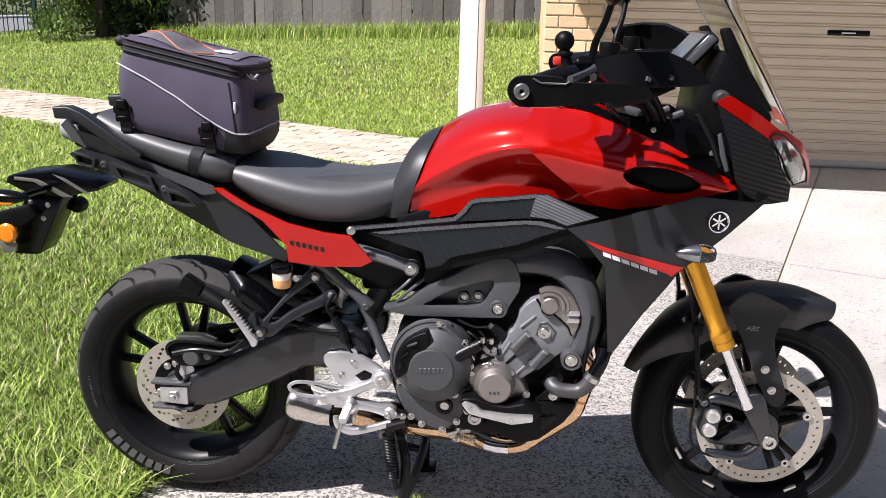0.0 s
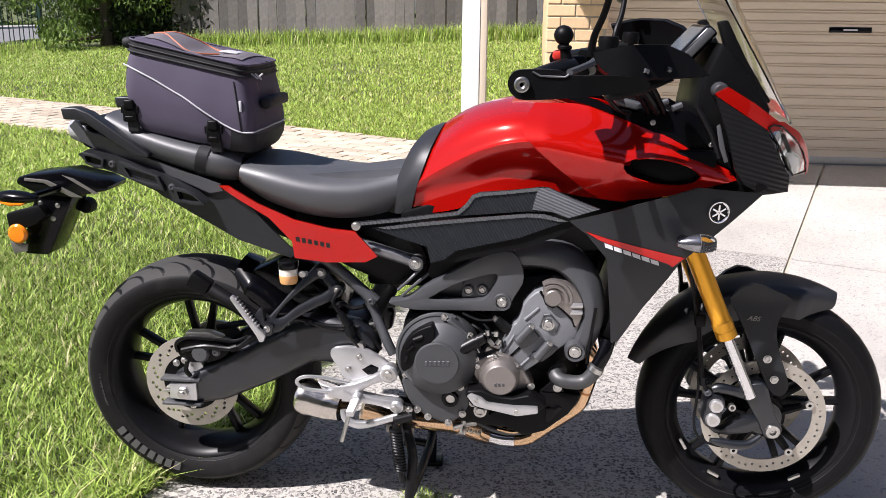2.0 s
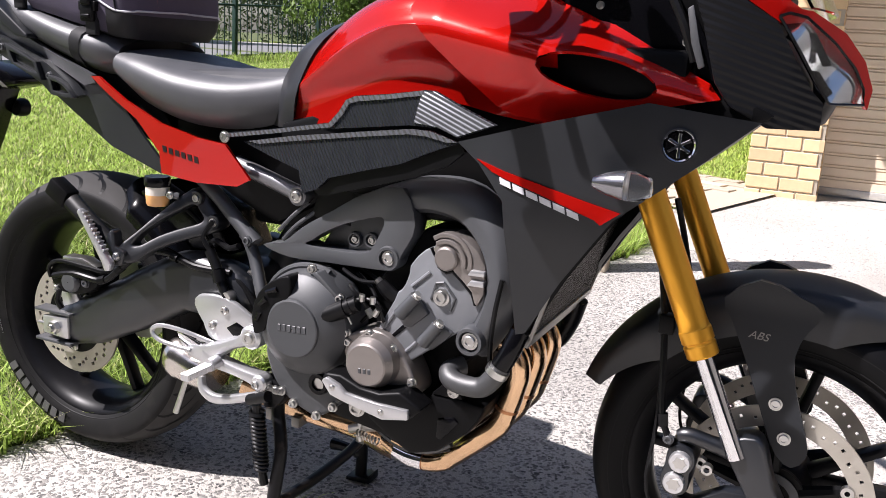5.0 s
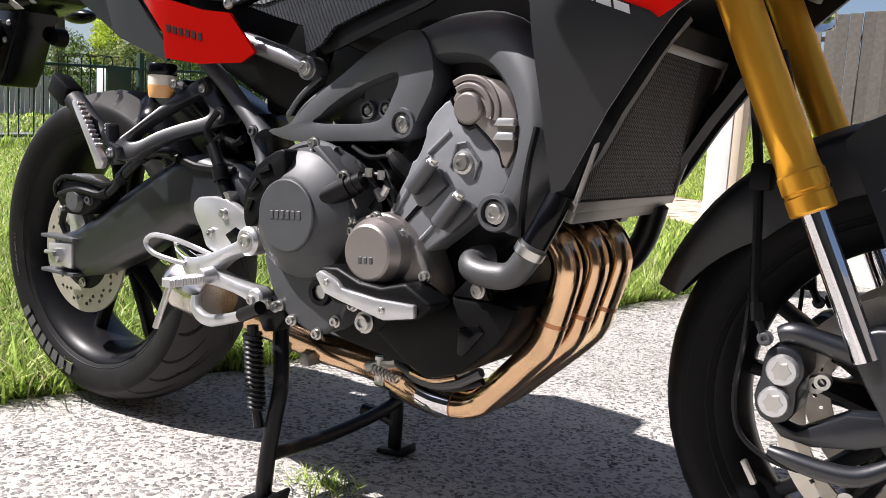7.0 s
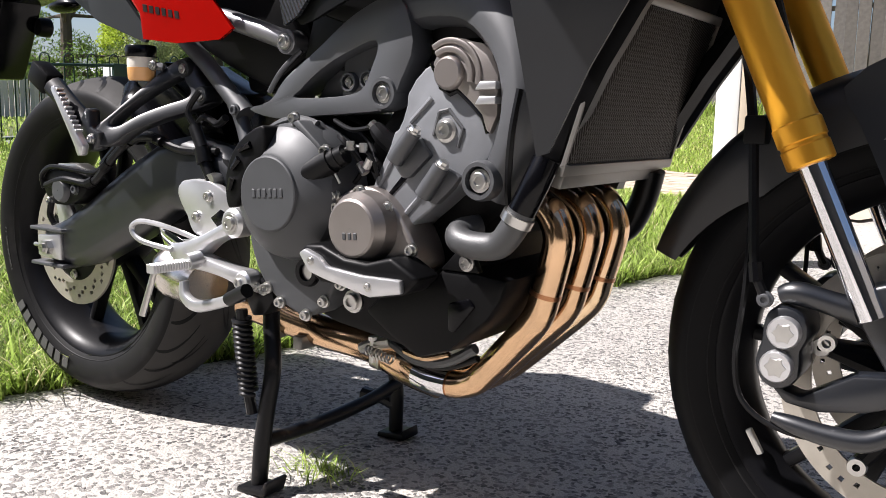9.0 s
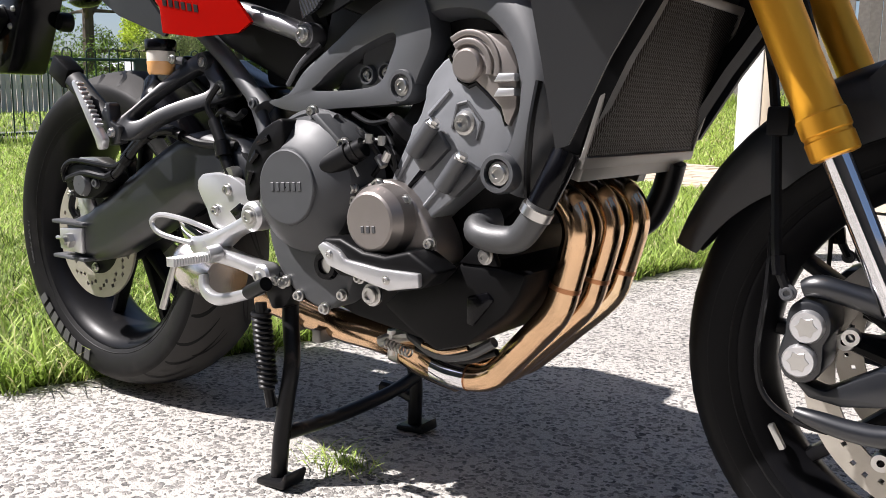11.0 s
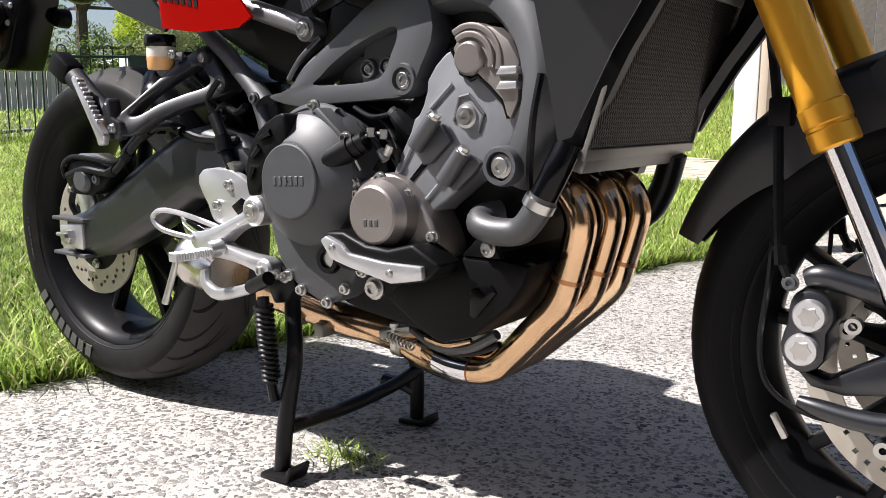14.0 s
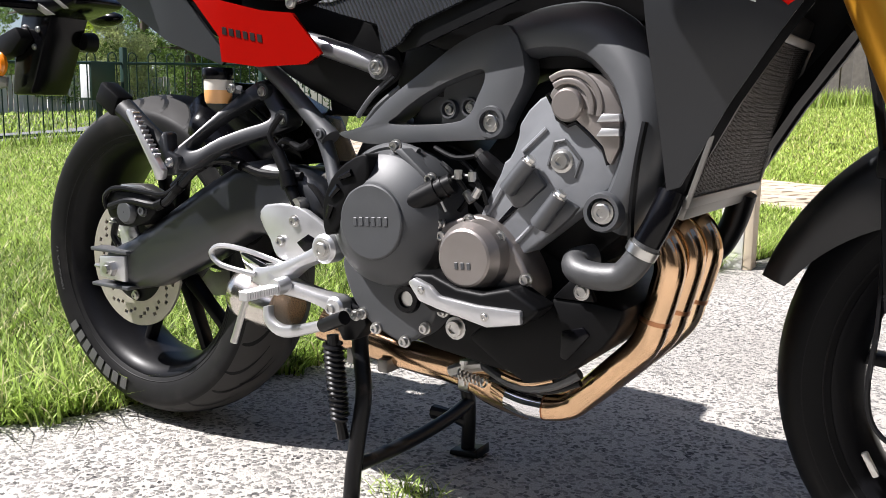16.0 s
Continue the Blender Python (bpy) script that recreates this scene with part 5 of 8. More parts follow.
part("bracket", join(beam([(0.526, 0.406, 0.036, -0.180), (0.500, 0.392, 0.024, -0.180), (0.472, 0.379, 0.022, -0.180), (0.445, 0.364, 0.030, -0.180), (0.412, 0.349, 0.040, -0.178), (0.375, 0.350, 0.030, -0.174)], 0.028, 0.007), beam([(0.412, 0.345, 0.040, -0.180), (0.450, 0.338, 0.026, -0.181), (0.490, 0.332, 0.022, -0.181), (0.520, 0.326, 0.024, -0.180), (0.545, 0.320, 0.032, -0.178)], 0.026, 0.006), disc_face(0.526, -0.184, 0.406, 0.0225, 0.03, 32, 0.005), disc_face(0.545, -0.182, 0.320, 0.0165, 0.028, 28, 0.004)), SILVER, hp, "cast silver bracket")
for x, z, y, r in ((0.452, 0.440, -0.160, 0.007), (0.424, 0.406, -0.160, 0.007), (0.526, 0.406, -0.184, 0.0105), (0.540, 0.318, -0.180, 0.0075), (0.574, 0.310, -0.165, 0.0065), (0.560, 0.312, -0.165, 0.006)):
    part("bolt", bolt(x, y, z, r, 0.006), STEEL, hp)
peg = part("footpeg", tube([(0.452, -0.178, 0.345), (0.448, -0.20, 0.342)], 0.013, 12, smooth=False), SILVER, hp, "ribbed silver footpeg")
part("tread", join(*[box(0.4385, 0.4565, -0.200 - 0.0048 * (k + 1), -0.200 - 0.0048 * k - 0.0022, 0.3325, 0.3465, 0.001, 1) for k in range(14)], box(0.440, 0.455, -0.264, -0.198, 0.333, 0.3445, 0.003)), SILVER, peg)
part("feeler", tube([(0.444, -0.258, 0.332), (0.428, -0.268, 0.268)], [0.0045, 0.0055], 8, smooth=False), STEEL, peg)
part("heel_loop", tube([(0.43, -0.165, 0.372), (0.37, -0.178, 0.388), (0.322, -0.188, 0.393), (0.302, -0.19, 0.380), (0.322, -0.188, 0.362), (0.385, -0.178, 0.352)], 0.0045, 8), SILVER, hp)
part("heel_guard", prism([(0.345, 0.385), (0.405, 0.368), (0.412, 0.345), (0.36, 0.352)], -0.172, -0.166, 0.002), CHROME, hp, "bright heel guard")
pedal = part("brake_pedal", beam([(0.550, 0.300, 0.016, -0.192), (0.500, 0.283, 0.017, -0.194), (0.452, 0.272, 0.019, -0.194), (0.420, 0.283, 0.017, -0.190), (0.412, 0.305, 0.014, -0.185)], 0.012, 0.004), SILVER, bike, "silver rear brake pedal")
part("pedal_rubber", tube([(0.545, -0.205, 0.298), (0.592, -0.214, 0.318)], 0.0105, 12, smooth=False), HOSE, pedal, "black rubber pedal pad")

# centre stand
STANDM = mat("black_stand_paint", (0.006, 0.006, 0.0068), 0.36, 0, 0.3, 40, spec=0.22, bump=0.08, bump_scale=300, stain=(0.05, 0.04, 0.032), stain_scale=30, stain_at=0.62)
st = part("centre_stand", tube([(0.548, -0.120, 0.310), (0.560, -0.135, 0.250), (0.580, -0.152, 0.190), (0.580, -0.165, 0.130), (0.576, -0.172, 0.075), (0.573, -0.176, 0.012)], 0.0128, 14), STANDM, bike, "black tubular centre stand")
part("left_leg", tube([(0.548, 0.110, 0.310), (0.575, 0.120, 0.200), (0.598, 0.130, 0.110), (0.598, 0.132, 0.012)], 0.0128, 14), STANDM, st)
part("cross_tube", tube([(0.578, -0.165, 0.078), (0.588, -0.05, 0.078), (0.598, 0.06, 0.088), (0.600, 0.13, 0.100)], 0.0115, 12), STANDM, st)
part("foot", prism([(0.545, 0.0), (0.548, 0.010), (0.598, 0.016), (0.606, 0.030), (0.612, 0.028), (0.604, 0.004)], -0.198, -0.154, 0.003), STANDM, st)
part("foot", prism([(0.570, 0.0), (0.572, 0.010), (0.622, 0.016), (0.628, 0.024), (0.630, 0.004)], 0.112, 0.158, 0.003), STANDM, st)
part("foot_lever", tube([(0.598, 0.130, 0.060), (0.560, 0.135, 0.065), (0.520, 0.140, 0.062)], [0.012, 0.011, 0.014], 10), STANDM, st)
part("pivot_plate", prism([(0.525, 0.30), (0.545, 0.33), (0.585, 0.318), (0.590, 0.295), (0.57, 0.27), (0.545, 0.265)], -0.160, -0.125, 0.004), STANDM, st)
turns, helix = 15, []
for i in range(turns * 10 + 1):
    u = i / (turns * 10)
    a = 2 * math.pi * turns * u
    helix.append((0.541 + 0.014 * u + 0.0125 * math.cos(a), -0.178 + 0.0125 * math.sin(a), 0.266 - 0.115 * u))
spring = part("return_spring", tube(helix, 0.0036, 6, smooth=False), STANDM, st, "black coil spring")
part("spring_core", tube([(0.541, -0.178, 0.278), (0.555, -0.178, 0.148), (0.560, -0.176, 0.120)], [0.009, 0.008, 0.009], 10, smooth=False), STANDM, st)

# rear brake and axle
cal = part("rear_caliper", prism(rounded([(-0.012, 0.418), (-0.005, 0.455), (0.05, 0.462), (0.11, 0.450), (0.118, 0.425), (0.08, 0.402), (0.02, 0.396)], 2), -0.148, -0.100, 0.006), PLASTIC, bike, "black rear brake caliper")
part("piston_cover", lathe([(0.001, -0.010), (0.018, -0.010), (0.022, -0.005), (0.023, 0.0)], 28, (0.048, -0.148, 0.424)), FRAME, cal)
part("bolt", bolt(0.088, -0.148, 0.428, 0.008, 0.006), FRAME, cal)
part("bolt", bolt(0.004, -0.146, 0.402, 0.007, 0.006), STEEL, cal)
part("pad_plate", prism([(0.0, 0.455), (0.005, 0.470), (0.06, 0.472), (0.10, 0.458), (0.06, 0.452)], -0.130, -0.10, 0.003), STEEL, cal)
part("sensor_lead", tube([(0.012, -0.148, 0.400), (0.008, -0.150, 0.378), (0.018, -0.148, 0.360)], 0.006, 8), HOSE, cal)
part("brake_hose", tube([(0.001, -0.150, 0.430), (0.06, -0.152, 0.444), (0.137, -0.150, 0.442), (0.187, -0.150, 0.477), (0.240, -0.148, 0.515), (0.302, -0.146, 0.526), (0.366, -0.142, 0.508), (0.447, -0.136, 0.507)], 0.0068, 10), HOSE, cal, "thick black brake hose")
for a, b in (((0.176, 0.469), (0.190, 0.480)), ((0.232, 0.511), (0.246, 0.518)), ((0.318, 0.523), (0.332, 0.519)), ((0.128, 0.440), (0.145, 0.446))):
    part("hose_clip", tube([(a[0], -0.150, a[1]), (b[0], -0.149, b[1])], 0.0092, 10, smooth=False), PLASTIC, cal)
part("torque_bracket", prism([(-0.01, 0.40), (0.03, 0.405), (0.045, 0.38), (0.035, 0.352), (0.0, 0.352)], -0.128, -0.118, 0.003), SILVER, cal)
part("brake_line", tube([(-0.010, -0.148, 0.425), (-0.012, -0.15, 0.448), (0.02, -0.15, 0.465), (0.10, -0.148, 0.462), (0.15, -0.146, 0.463), (0.215, -0.145, 0.505), (0.262, -0.14, 0.522), (0.33, -0.135, 0.515), (0.40, -0.13, 0.50)], 0.0048, 8), HOSE, cal)
ax = part("axle_block", prism([(-0.042, 0.296), (-0.042, 0.335), (0.030, 0.342), (0.030, 0.292)], -0.147, -0.137, 0.003), SILVER, bike, "silver chain adjuster block")
part("axle_nut", lathe([(0.001, -0.016), (0.008, -0.016), (0.009, -0.010), (0.0145, -0.009), (0.0145, 0.002), (0.019, 0.003), (0.019, 0.008)], 6, (-0.004, -0.149, 0.315)), STEEL, ax, "zinc axle nut", smooth=0)
part("slot_plate", box(-0.062, 0.04, -0.150, -0.118, 0.344, 0.351, 0.002), FRAME, ax)
part("slot_plate", box(-0.062, 0.04, -0.150, -0.118, 0.278, 0.285, 0.002), FRAME, ax)
part("adjuster_bolt", tube([(-0.058, -0.142, 0.315), (-0.04, -0.142, 0.315)], 0.004, 8, smooth=False), STEEL, ax)
for k in range(5):
    a = radians(72 * k + 54)
    part("disc_bolt", bolt(0.064 * math.cos(a), -0.101, 0.322 + 0.064 * math.sin(a), 0.007, 0.005), STEEL, rear)
part("disc_hub", lathe([(0.030, 0.0), (0.086, 0.0), (0.086, 0.003), (0.030, 0.003)], 48, (0.0, -0.0965, 0.322)), PLASTIC, rear)
part("abs_ring", lathe([(0.034, 0.0), (0.046, 0.0), (0.046, 0.003), (0.034, 0.003)], 48, (0.0, -0.104, 0.322)), FRAME, rear)
part("chain", tube([(0.0, 0.10, 0.40), (0.25, 0.10, 0.45), (0.50, 0.10, 0.49)], 0.010, 6), FRAME, bike)
part("sprocket", lathe([(0.05, 0.095), (0.098, 0.095), (0.098, 0.102), (0.05, 0.102)], 44, (0, 0, 0.322)), STEEL, rear)

# hugger over the rear tyre
hug = bmesh.new()
rows = []
for i in range(25):
    a = radians(22 + 46 * i / 24)
    e = min(1, (24 - i) / 5)
    half = 0.060 + 0.036 * e
    sec = [(-half, 0.285 + 0.02 * (1 - e)), (-half - 0.002, 0.312), (-half * 0.7, 0.338), (0, 0.346), (half * 0.7, 0.338), (half + 0.002, 0.312), (half, 0.285 + 0.02 * (1 - e))]
    sec = rounded([(y, q, 0) for y, q in sec], 3, False)
    rows.append([hug.verts.new((p.y * math.cos(a), p.x, 0.322 + p.y * math.sin(a))) for p in sec])
for p, q in zip(rows, rows[1:]):
    for k in range(len(p) - 1):
        hug.faces.new((p[k], p[k + 1], q[k + 1], q[k]))
hug.normal_update()
bmesh.ops.solidify(hug, geom=hug.faces[:], thickness=0.003)
hg = part("rear_hugger", hug, GLOSSBLK, bike, "glossy black rear hugger", smooth=50)
part("inner_fender", prism([(0.16, 0.62), (0.24, 0.655), (0.36, 0.60), (0.40, 0.52), (0.30, 0.52)], -0.075, 0.075, 0.01), GLOSSBLK, hg)

# pillion footrest


def hanger_y(x, z):
    """The bracket leans out from the subframe bolts to the peg."""
    return -0.120 - 0.6 * max(-0.03, min(0.17, (0.367 - x) * 0.814 + (0.614 - z) * 0.581))


HANGER = mat("gloss_black_bracket", (0.0080, 0.0088, 0.0110), 0.40, 0.0, 0.15, 20, spec=0.9)
ph = part("pillion_hanger", ring_plate([(0.338, 0.652), (0.364, 0.650), (0.375, 0.628), (0.401, 0.597), (0.398, 0.577), (0.343, 0.556), (0.296, 0.534), (0.269, 0.511), (0.243, 0.515), (0.236, 0.537), (0.260, 0.566), (0.292, 0.604)],
                                       [(0.332, 0.615), (0.350, 0.624), (0.360, 0.613), (0.370, 0.599), (0.363, 0.589), (0.334, 0.578), (0.300, 0.562), (0.276, 0.545), (0.263, 0.542), (0.260, 0.547), (0.271, 0.564), (0.298, 0.590)], hanger_y, 0.030, 0.005, 3), HANGER, bike, "gloss black cast pillion footrest hanger")
for x, z in ((0.352, 0.636), (0.392, 0.594)):
    part("bolt_boss", lathe([(0.009, -0.002), (0.0135, -0.002), (0.015, 0.002), (0.015, 0.03)], 24, (x, -0.120, z)), SWING, ph)
    part("bolt", bolt(x, -0.119, z, 0.0075, 0.006), STEEL, ph, "zinc bolt")
PP = prism([(0.160, 0.600), (0.165, 0.607), (0.172, 0.604), (0.226, 0.531), (0.243, 0.512), (0.238, 0.496), (0.227, 0.494), (0.220, 0.510), (0.207, 0.530)], -0.234, -0.220, 0.003)
pp = part("pillion_peg", PP, SILVER, ph, "silver pillion footpeg folded up")
part("serration", join(*[moved(box(-0.0022, 0.0022, -0.007, 0.007, -0.0026, 0.0026, 0.001, 1), Matrix.Translation((0.1765 + 0.0054 * k, -0.227, 0.6000 - 0.0073 * k)) @ Matrix.Rotation(radians(38), 4, "Y")) for k in range(10)]), SILVER, pp)
part("peg_rubber", join(tube([(0.215, -0.205, 0.548), (0.165, -0.204, 0.578), (0.105, -0.192, 0.608)], [0.014, 0.016, 0.018], 10, flat=0.7), moved(box(-0.026, 0.026, -0.017, 0.017, -0.019, 0.019, 0.005), Matrix.Translation((0.075, -0.188, 0.622)) @ Matrix.Rotation(radians(32), 4, "Y"))), PLASTIC, pp, "black rubber pad")
part("peg_mount", prism([(0.205, 0.545), (0.225, 0.572), (0.234, 0.568), (0.236, 0.540), (0.258, 0.532), (0.252, 0.505), (0.225, 0.500)], -0.215, -0.192, 0.004), SWING, ph)
part("pivot_bolt", bolt(0.241, -0.216, 0.522, 0.0065, 0.005), STEEL, ph)
part("left_hanger", flip(beam([(0.340, 0.635, 0.026, -0.118), (0.290, 0.578, 0.016, -0.165), (0.238, 0.518, 0.024, -0.214)], 0.034, 0.003)), SWING, ph)

# fluid reservoir, subframe tubes, brake plumbing
res = part("fluid_reservoir", lathe([(0.001, 0.0), (0.019, 0.0), (0.021, 0.003), (0.0225, 0.024), (0.0225, 0.038), (0.001, 0.038)], 28, (0.279, -0.145, 0.618), "z"), TRANSL, bike, "translucent brake fluid reservoir with a black cap")
part("fluid", lathe([(0.001, -0.001), (0.0196, -0.001), (0.0216, 0.003), (0.0228, 0.020), (0.001, 0.020)], 28, (0.279, -0.145, 0.6175), "z"), FLUID, res, "amber brake fluid")
part("cap", lathe([(0.024, 0.036), (0.025, 0.038), (0.025, 0.052), (0.023, 0.055), (0.001, 0.055)], 32, (0.279, -0.145, 0.618), "z"), GLOSSBLK, res, "black screw cap")
part("mount", tube([(0.295, -0.142, 0.640), (0.312, -0.142, 0.640), (0.322, -0.135, 0.638)], 0.007, 8, smooth=False), FRAME, res)
part("bolt", bolt(0.314, -0.150, 0.641, 0.006, 0.005), STEEL, res)
sub = part("subframe", tube([(0.330, -0.104, 0.690), (0.395, -0.106, 0.642), (0.476, -0.110, 0.572)], 0.0140, 16, smooth=False), FRAME, bike, "black tubular subframe")
part("end_clevis", join(tube([(0.462, -0.109, 0.585), (0.484, -0.111, 0.565)], 0.0165, 14, smooth=False), bolt(0.476, -0.126, 0.572, 0.0075, 0.006)), FRAME, sub)
part("upper_tube", join(tube([(0.440, -0.112, 0.714), (0.575, -0.112, 0.674)], 0.0150, 16, smooth=False), disc_face(0.585, -0.128, 0.671, 0.018, 0.03)), mat("satin_grey_rail", (0.20, 0.20, 0.21), 0.36, 0.6), sub, "satin grey upper rail")
part("bolt", bolt(0.585, -0.130, 0.671, 0.009, 0.006), STEEL, sub)
part("lower_tube", tube([(0.464, -0.108, 0.575), (0.486, -0.112, 0.530), (0.514, -0.128, 0.472), (0.530, -0.13, 0.440)], 0.0120, 12), FRAME, sub)
part("left_tube", flip(tube([(0.335, -0.118, 0.690), (0.483, -0.125, 0.572)], 0.0145, 12, smooth=False)), FRAME, sub)
mc = part("rear_master_cylinder", join(tube([(0.402, -0.142, 0.545), (0.424, -0.146, 0.512)], 0.010, 12, smooth=False), tube([(0.424, -0.146, 0.512), (0.432, -0.148, 0.490)], 0.013, 12, smooth=False), tube([(0.432, -0.148, 0.490), (0.450, -0.15, 0.462)], 0.009, 12, smooth=False)), HOSE, bike, "black rear brake master cylinder")
part("rod_end", lathe([(0.001, -0.008), (0.010, -0.008), (0.012, 0.0), (0.012, 0.012)], 16, (0.452, -0.150, 0.464)), STEEL, mc)
for pth, r in (([(0.40, -0.14, 0.545), (0.385, -0.14, 0.570), (0.40, -0.13, 0.60)], 0.005), ([(0.33, -0.135, 0.515), (0.28, -0.135, 0.530), (0.22, -0.138, 0.520), (0.16, -0.142, 0.475)], 0.006), ([(0.30, -0.115, 0.625), (0.35, -0.105, 0.585), (0.40, -0.12, 0.55)], 0.005), ([(0.44, -0.13, 0.50), (0.47, -0.13, 0.485), (0.50, -0.13, 0.45)], 0.006), ([(0.46, -0.13, 0.56), (0.43, -0.12, 0.55), (0.40, -0.12, 0.56), (0.37, -0.11, 0.545)], 0.006)):
    part("hose", tube(pth, r, 8), HOSE, mc)
part("clip", box(0.245, 0.262, -0.146, -0.126, 0.512, 0.532, 0.003), GLOSSBLK, mc)
part("shock_absorber", tube([(0.42, 0.02, 0.44), (0.50, 0.02, 0.58)], 0.030, 14, smooth=False), FRAME, bike)
part("linkage_fitting", tube([(0.485, -0.10, 0.50), (0.475, -0.11, 0.515)], 0.011, 10, smooth=False), STEEL, bike)

# tail unit
tl = part("tail_frame", sheet([(-0.240, 0.910), (-0.215, 0.888), (-0.155, 0.872), (-0.130, 0.864), (-0.025, 0.824), (0.002, 0.805), (0.062, 0.802), (0.090, 0.810), (0.060, 0.834), (-0.035, 0.880), (-0.115, 0.903), (-0.150, 0.910), (-0.205, 0.925)], lambda x, z: tail_y(x, z) - 0.012, 0.02, 0.03), MATTE, bike, "black plastic tail frame")
for x, z in ((-0.150, 0.890), (0.003, 0.842)):
    part("bolt", bolt(x, tail_y(x, z) - 0.013, z, 0.0065, 0.005), FRAME, tl)
for poly in ([(-0.222, 0.912), (-0.17, 0.900), (-0.175, 0.886), (-0.212, 0.894)], [(-0.12, 0.892), (-0.03, 0.862), (-0.02, 0.838), (-0.105, 0.866)], [(0.02, 0.838), (0.055, 0.828), (0.075, 0.812), (0.03, 0.814)]):
    part("recess", sheet(poly, lambda x, z: tail_y(x, z) - 0.0145, 0.003, 0.03), GLOSSBLK if poly[0][0] != -0.12 else MATTE, tl)
for o in ([(-0.224, 0.917), (-0.196, 0.912), (-0.166, 0.902), (-0.170, 0.878), (-0.192, 0.880), (-0.216, 0.890)], [(-0.128, 0.900), (-0.075, 0.884), (-0.026, 0.868), (-0.012, 0.832), (-0.058, 0.843), (-0.110, 0.860)], [(0.010, 0.844), (0.036, 0.840), (0.062, 0.830), (0.090, 0.806), (0.055, 0.804), (0.018, 0.810)]):
    cx, cz = sum(p[0] for p in o) / 6, sum(p[1] for p in o) / 6
    part("window_rib", ring_plate(o, [(cx + (p[0] - cx) * 0.74, cz + (p[1] - cz) * 0.58) for p in o], lambda x, z: tail_y(x, z) - 0.024, 0.014, 0.002, 1), MATTE, tl)
part("tail_cover", sheet([(-0.262, 0.975), (-0.245, 0.990), (-0.225, 0.965), (-0.175, 0.955), (-0.095, 0.918), (0.000, 0.886), (0.120, 0.852), (0.130, 0.838), (0.095, 0.830), (-0.03, 0.876), (-0.12, 0.902), (-0.205, 0.925), (-0.235, 0.94)], lambda x, z: tail_y(x, z) + 0.002, 0.01, 0.03), mat("grey_tail_plastic", (0.045, 0.046, 0.052), 0.45, 0.1, 0.1, 20, spec=0.9), bike, "dark grey tail cover")
part("undertail", sheet([(-0.11, 0.866), (-0.035, 0.812), (0.158, 0.717), (0.285, 0.678), (0.30, 0.69), (0.24, 0.748), (0.20, 0.792), (0.13, 0.842), (0.05, 0.85)], lambda x, z: tail_y(x, z) + 0.012, 0.006, 0.03), MATTE, bike, "matt black undertail panel")
part("left_undertail", flip(sheet([(-0.24, 0.90), (-0.035, 0.812), (0.158, 0.717), (0.285, 0.678), (0.30, 0.69), (0.24, 0.748), (0.13, 0.842), (-0.20, 0.94)], lambda x, z: tail_y(x, z) + 0.008, 0.006, 0.05)), MATTE, bike)
part("tail_core", prism([(-0.24, 0.93), (-0.22, 0.955), (0.16, 0.85), (0.30, 0.79), (0.30, 0.70), (0.16, 0.75), (-0.03, 0.84)], -0.10, 0.10, 0.01), PLASTIC, bike)
part("tail_light", lathe([(0.001, -0.03), (0.025, -0.022), (0.034, 0.0), (0.034, 0.03)], 20, (-0.268, -0.03, 0.958), "x"), mat("clear_tail_lens", (0.42, 0.42, 0.44), 0.12, 0.3, coat=0.8), bike, "clear tail light lens")
for f in (False, True):
    bm = prism([(-0.250, 1.024), (-0.214, 1.026), (-0.182, 1.014), (-0.045, 0.920), (-0.046, 0.912), (-0.080, 0.917), (-0.116, 0.938), (-0.202, 0.997), (-0.246, 0.997)], -0.154, -0.118, 0.006, 3)
    part("grab_rail", flip(bm) if f else bm, MATTE, bike, "matt black grab rail", smooth=30)
part("rear_rack", box(-0.25, -0.10, -0.09, 0.09, 0.975, 0.988, 0.005), PLASTIC, bike)

# number plate hanger, rear indicators, reflector
hang = part("plate_hanger", prism([(-0.446, 0.820), (-0.440, 0.836), (-0.413, 0.843), (-0.317, 0.854), (-0.235, 0.836), (-0.200, 0.820), (-0.205, 0.808), (-0.256, 0.798), (-0.309, 0.788), (-0.395, 0.795)], -0.055, 0.055, 0.008), GLOSSBLK, bike, "black number plate hanger")
part("edge_strip", join(prism([(-0.42, 0.836), (-0.36, 0.832), (-0.27, 0.790), (-0.30, 0.790), (-0.37, 0.824), (-0.42, 0.828)], -0.0575, -0.054, 0.001), prism([(-0.32, 0.846), (-0.29, 0.838), (-0.225, 0.800), (-0.24, 0.800)], -0.0575, -0.054, 0.001)), RADF, hang, "silver edge strips")
part("hanger_leg", prism([(-0.400, 0.80), (-0.300, 0.795), (-0.330, 0.735), (-0.365, 0.665), (-0.385, 0.632), (-0.450, 0.632), (-0.438, 0.70), (-0.415, 0.76)], -0.045, 0.045, 0.006), GLOSSBLK, hang)
for x, z in ((-0.39, 0.77), (-0.345, 0.765), (-0.40, 0.735), (-0.36, 0.73)):
    part("bolt", bolt(x, -0.046, z, 0.005, 0.004), STEEL, hang)
part("lamp_arm", prism([(-0.47, 0.745), (-0.38, 0.770), (-0.36, 0.745), (-0.40, 0.715), (-0.465, 0.700)], -0.075, -0.045, 0.005), PLASTIC, hang)
part("reflector", join(lathe([(0.001, -0.006), (0.020, -0.005), (0.0255, 0.0), (0.0255, 0.006), (0.001, 0.006)], 32, (-0.442, -0.078, 0.695))), AMBER, hang, "round amber reflector")
part("clear_reflector", prism([(-0.468, 0.672), (-0.42, 0.668), (-0.425, 0.648), (-0.460, 0.640)], -0.074, -0.068, 0.002), RADF, hang)
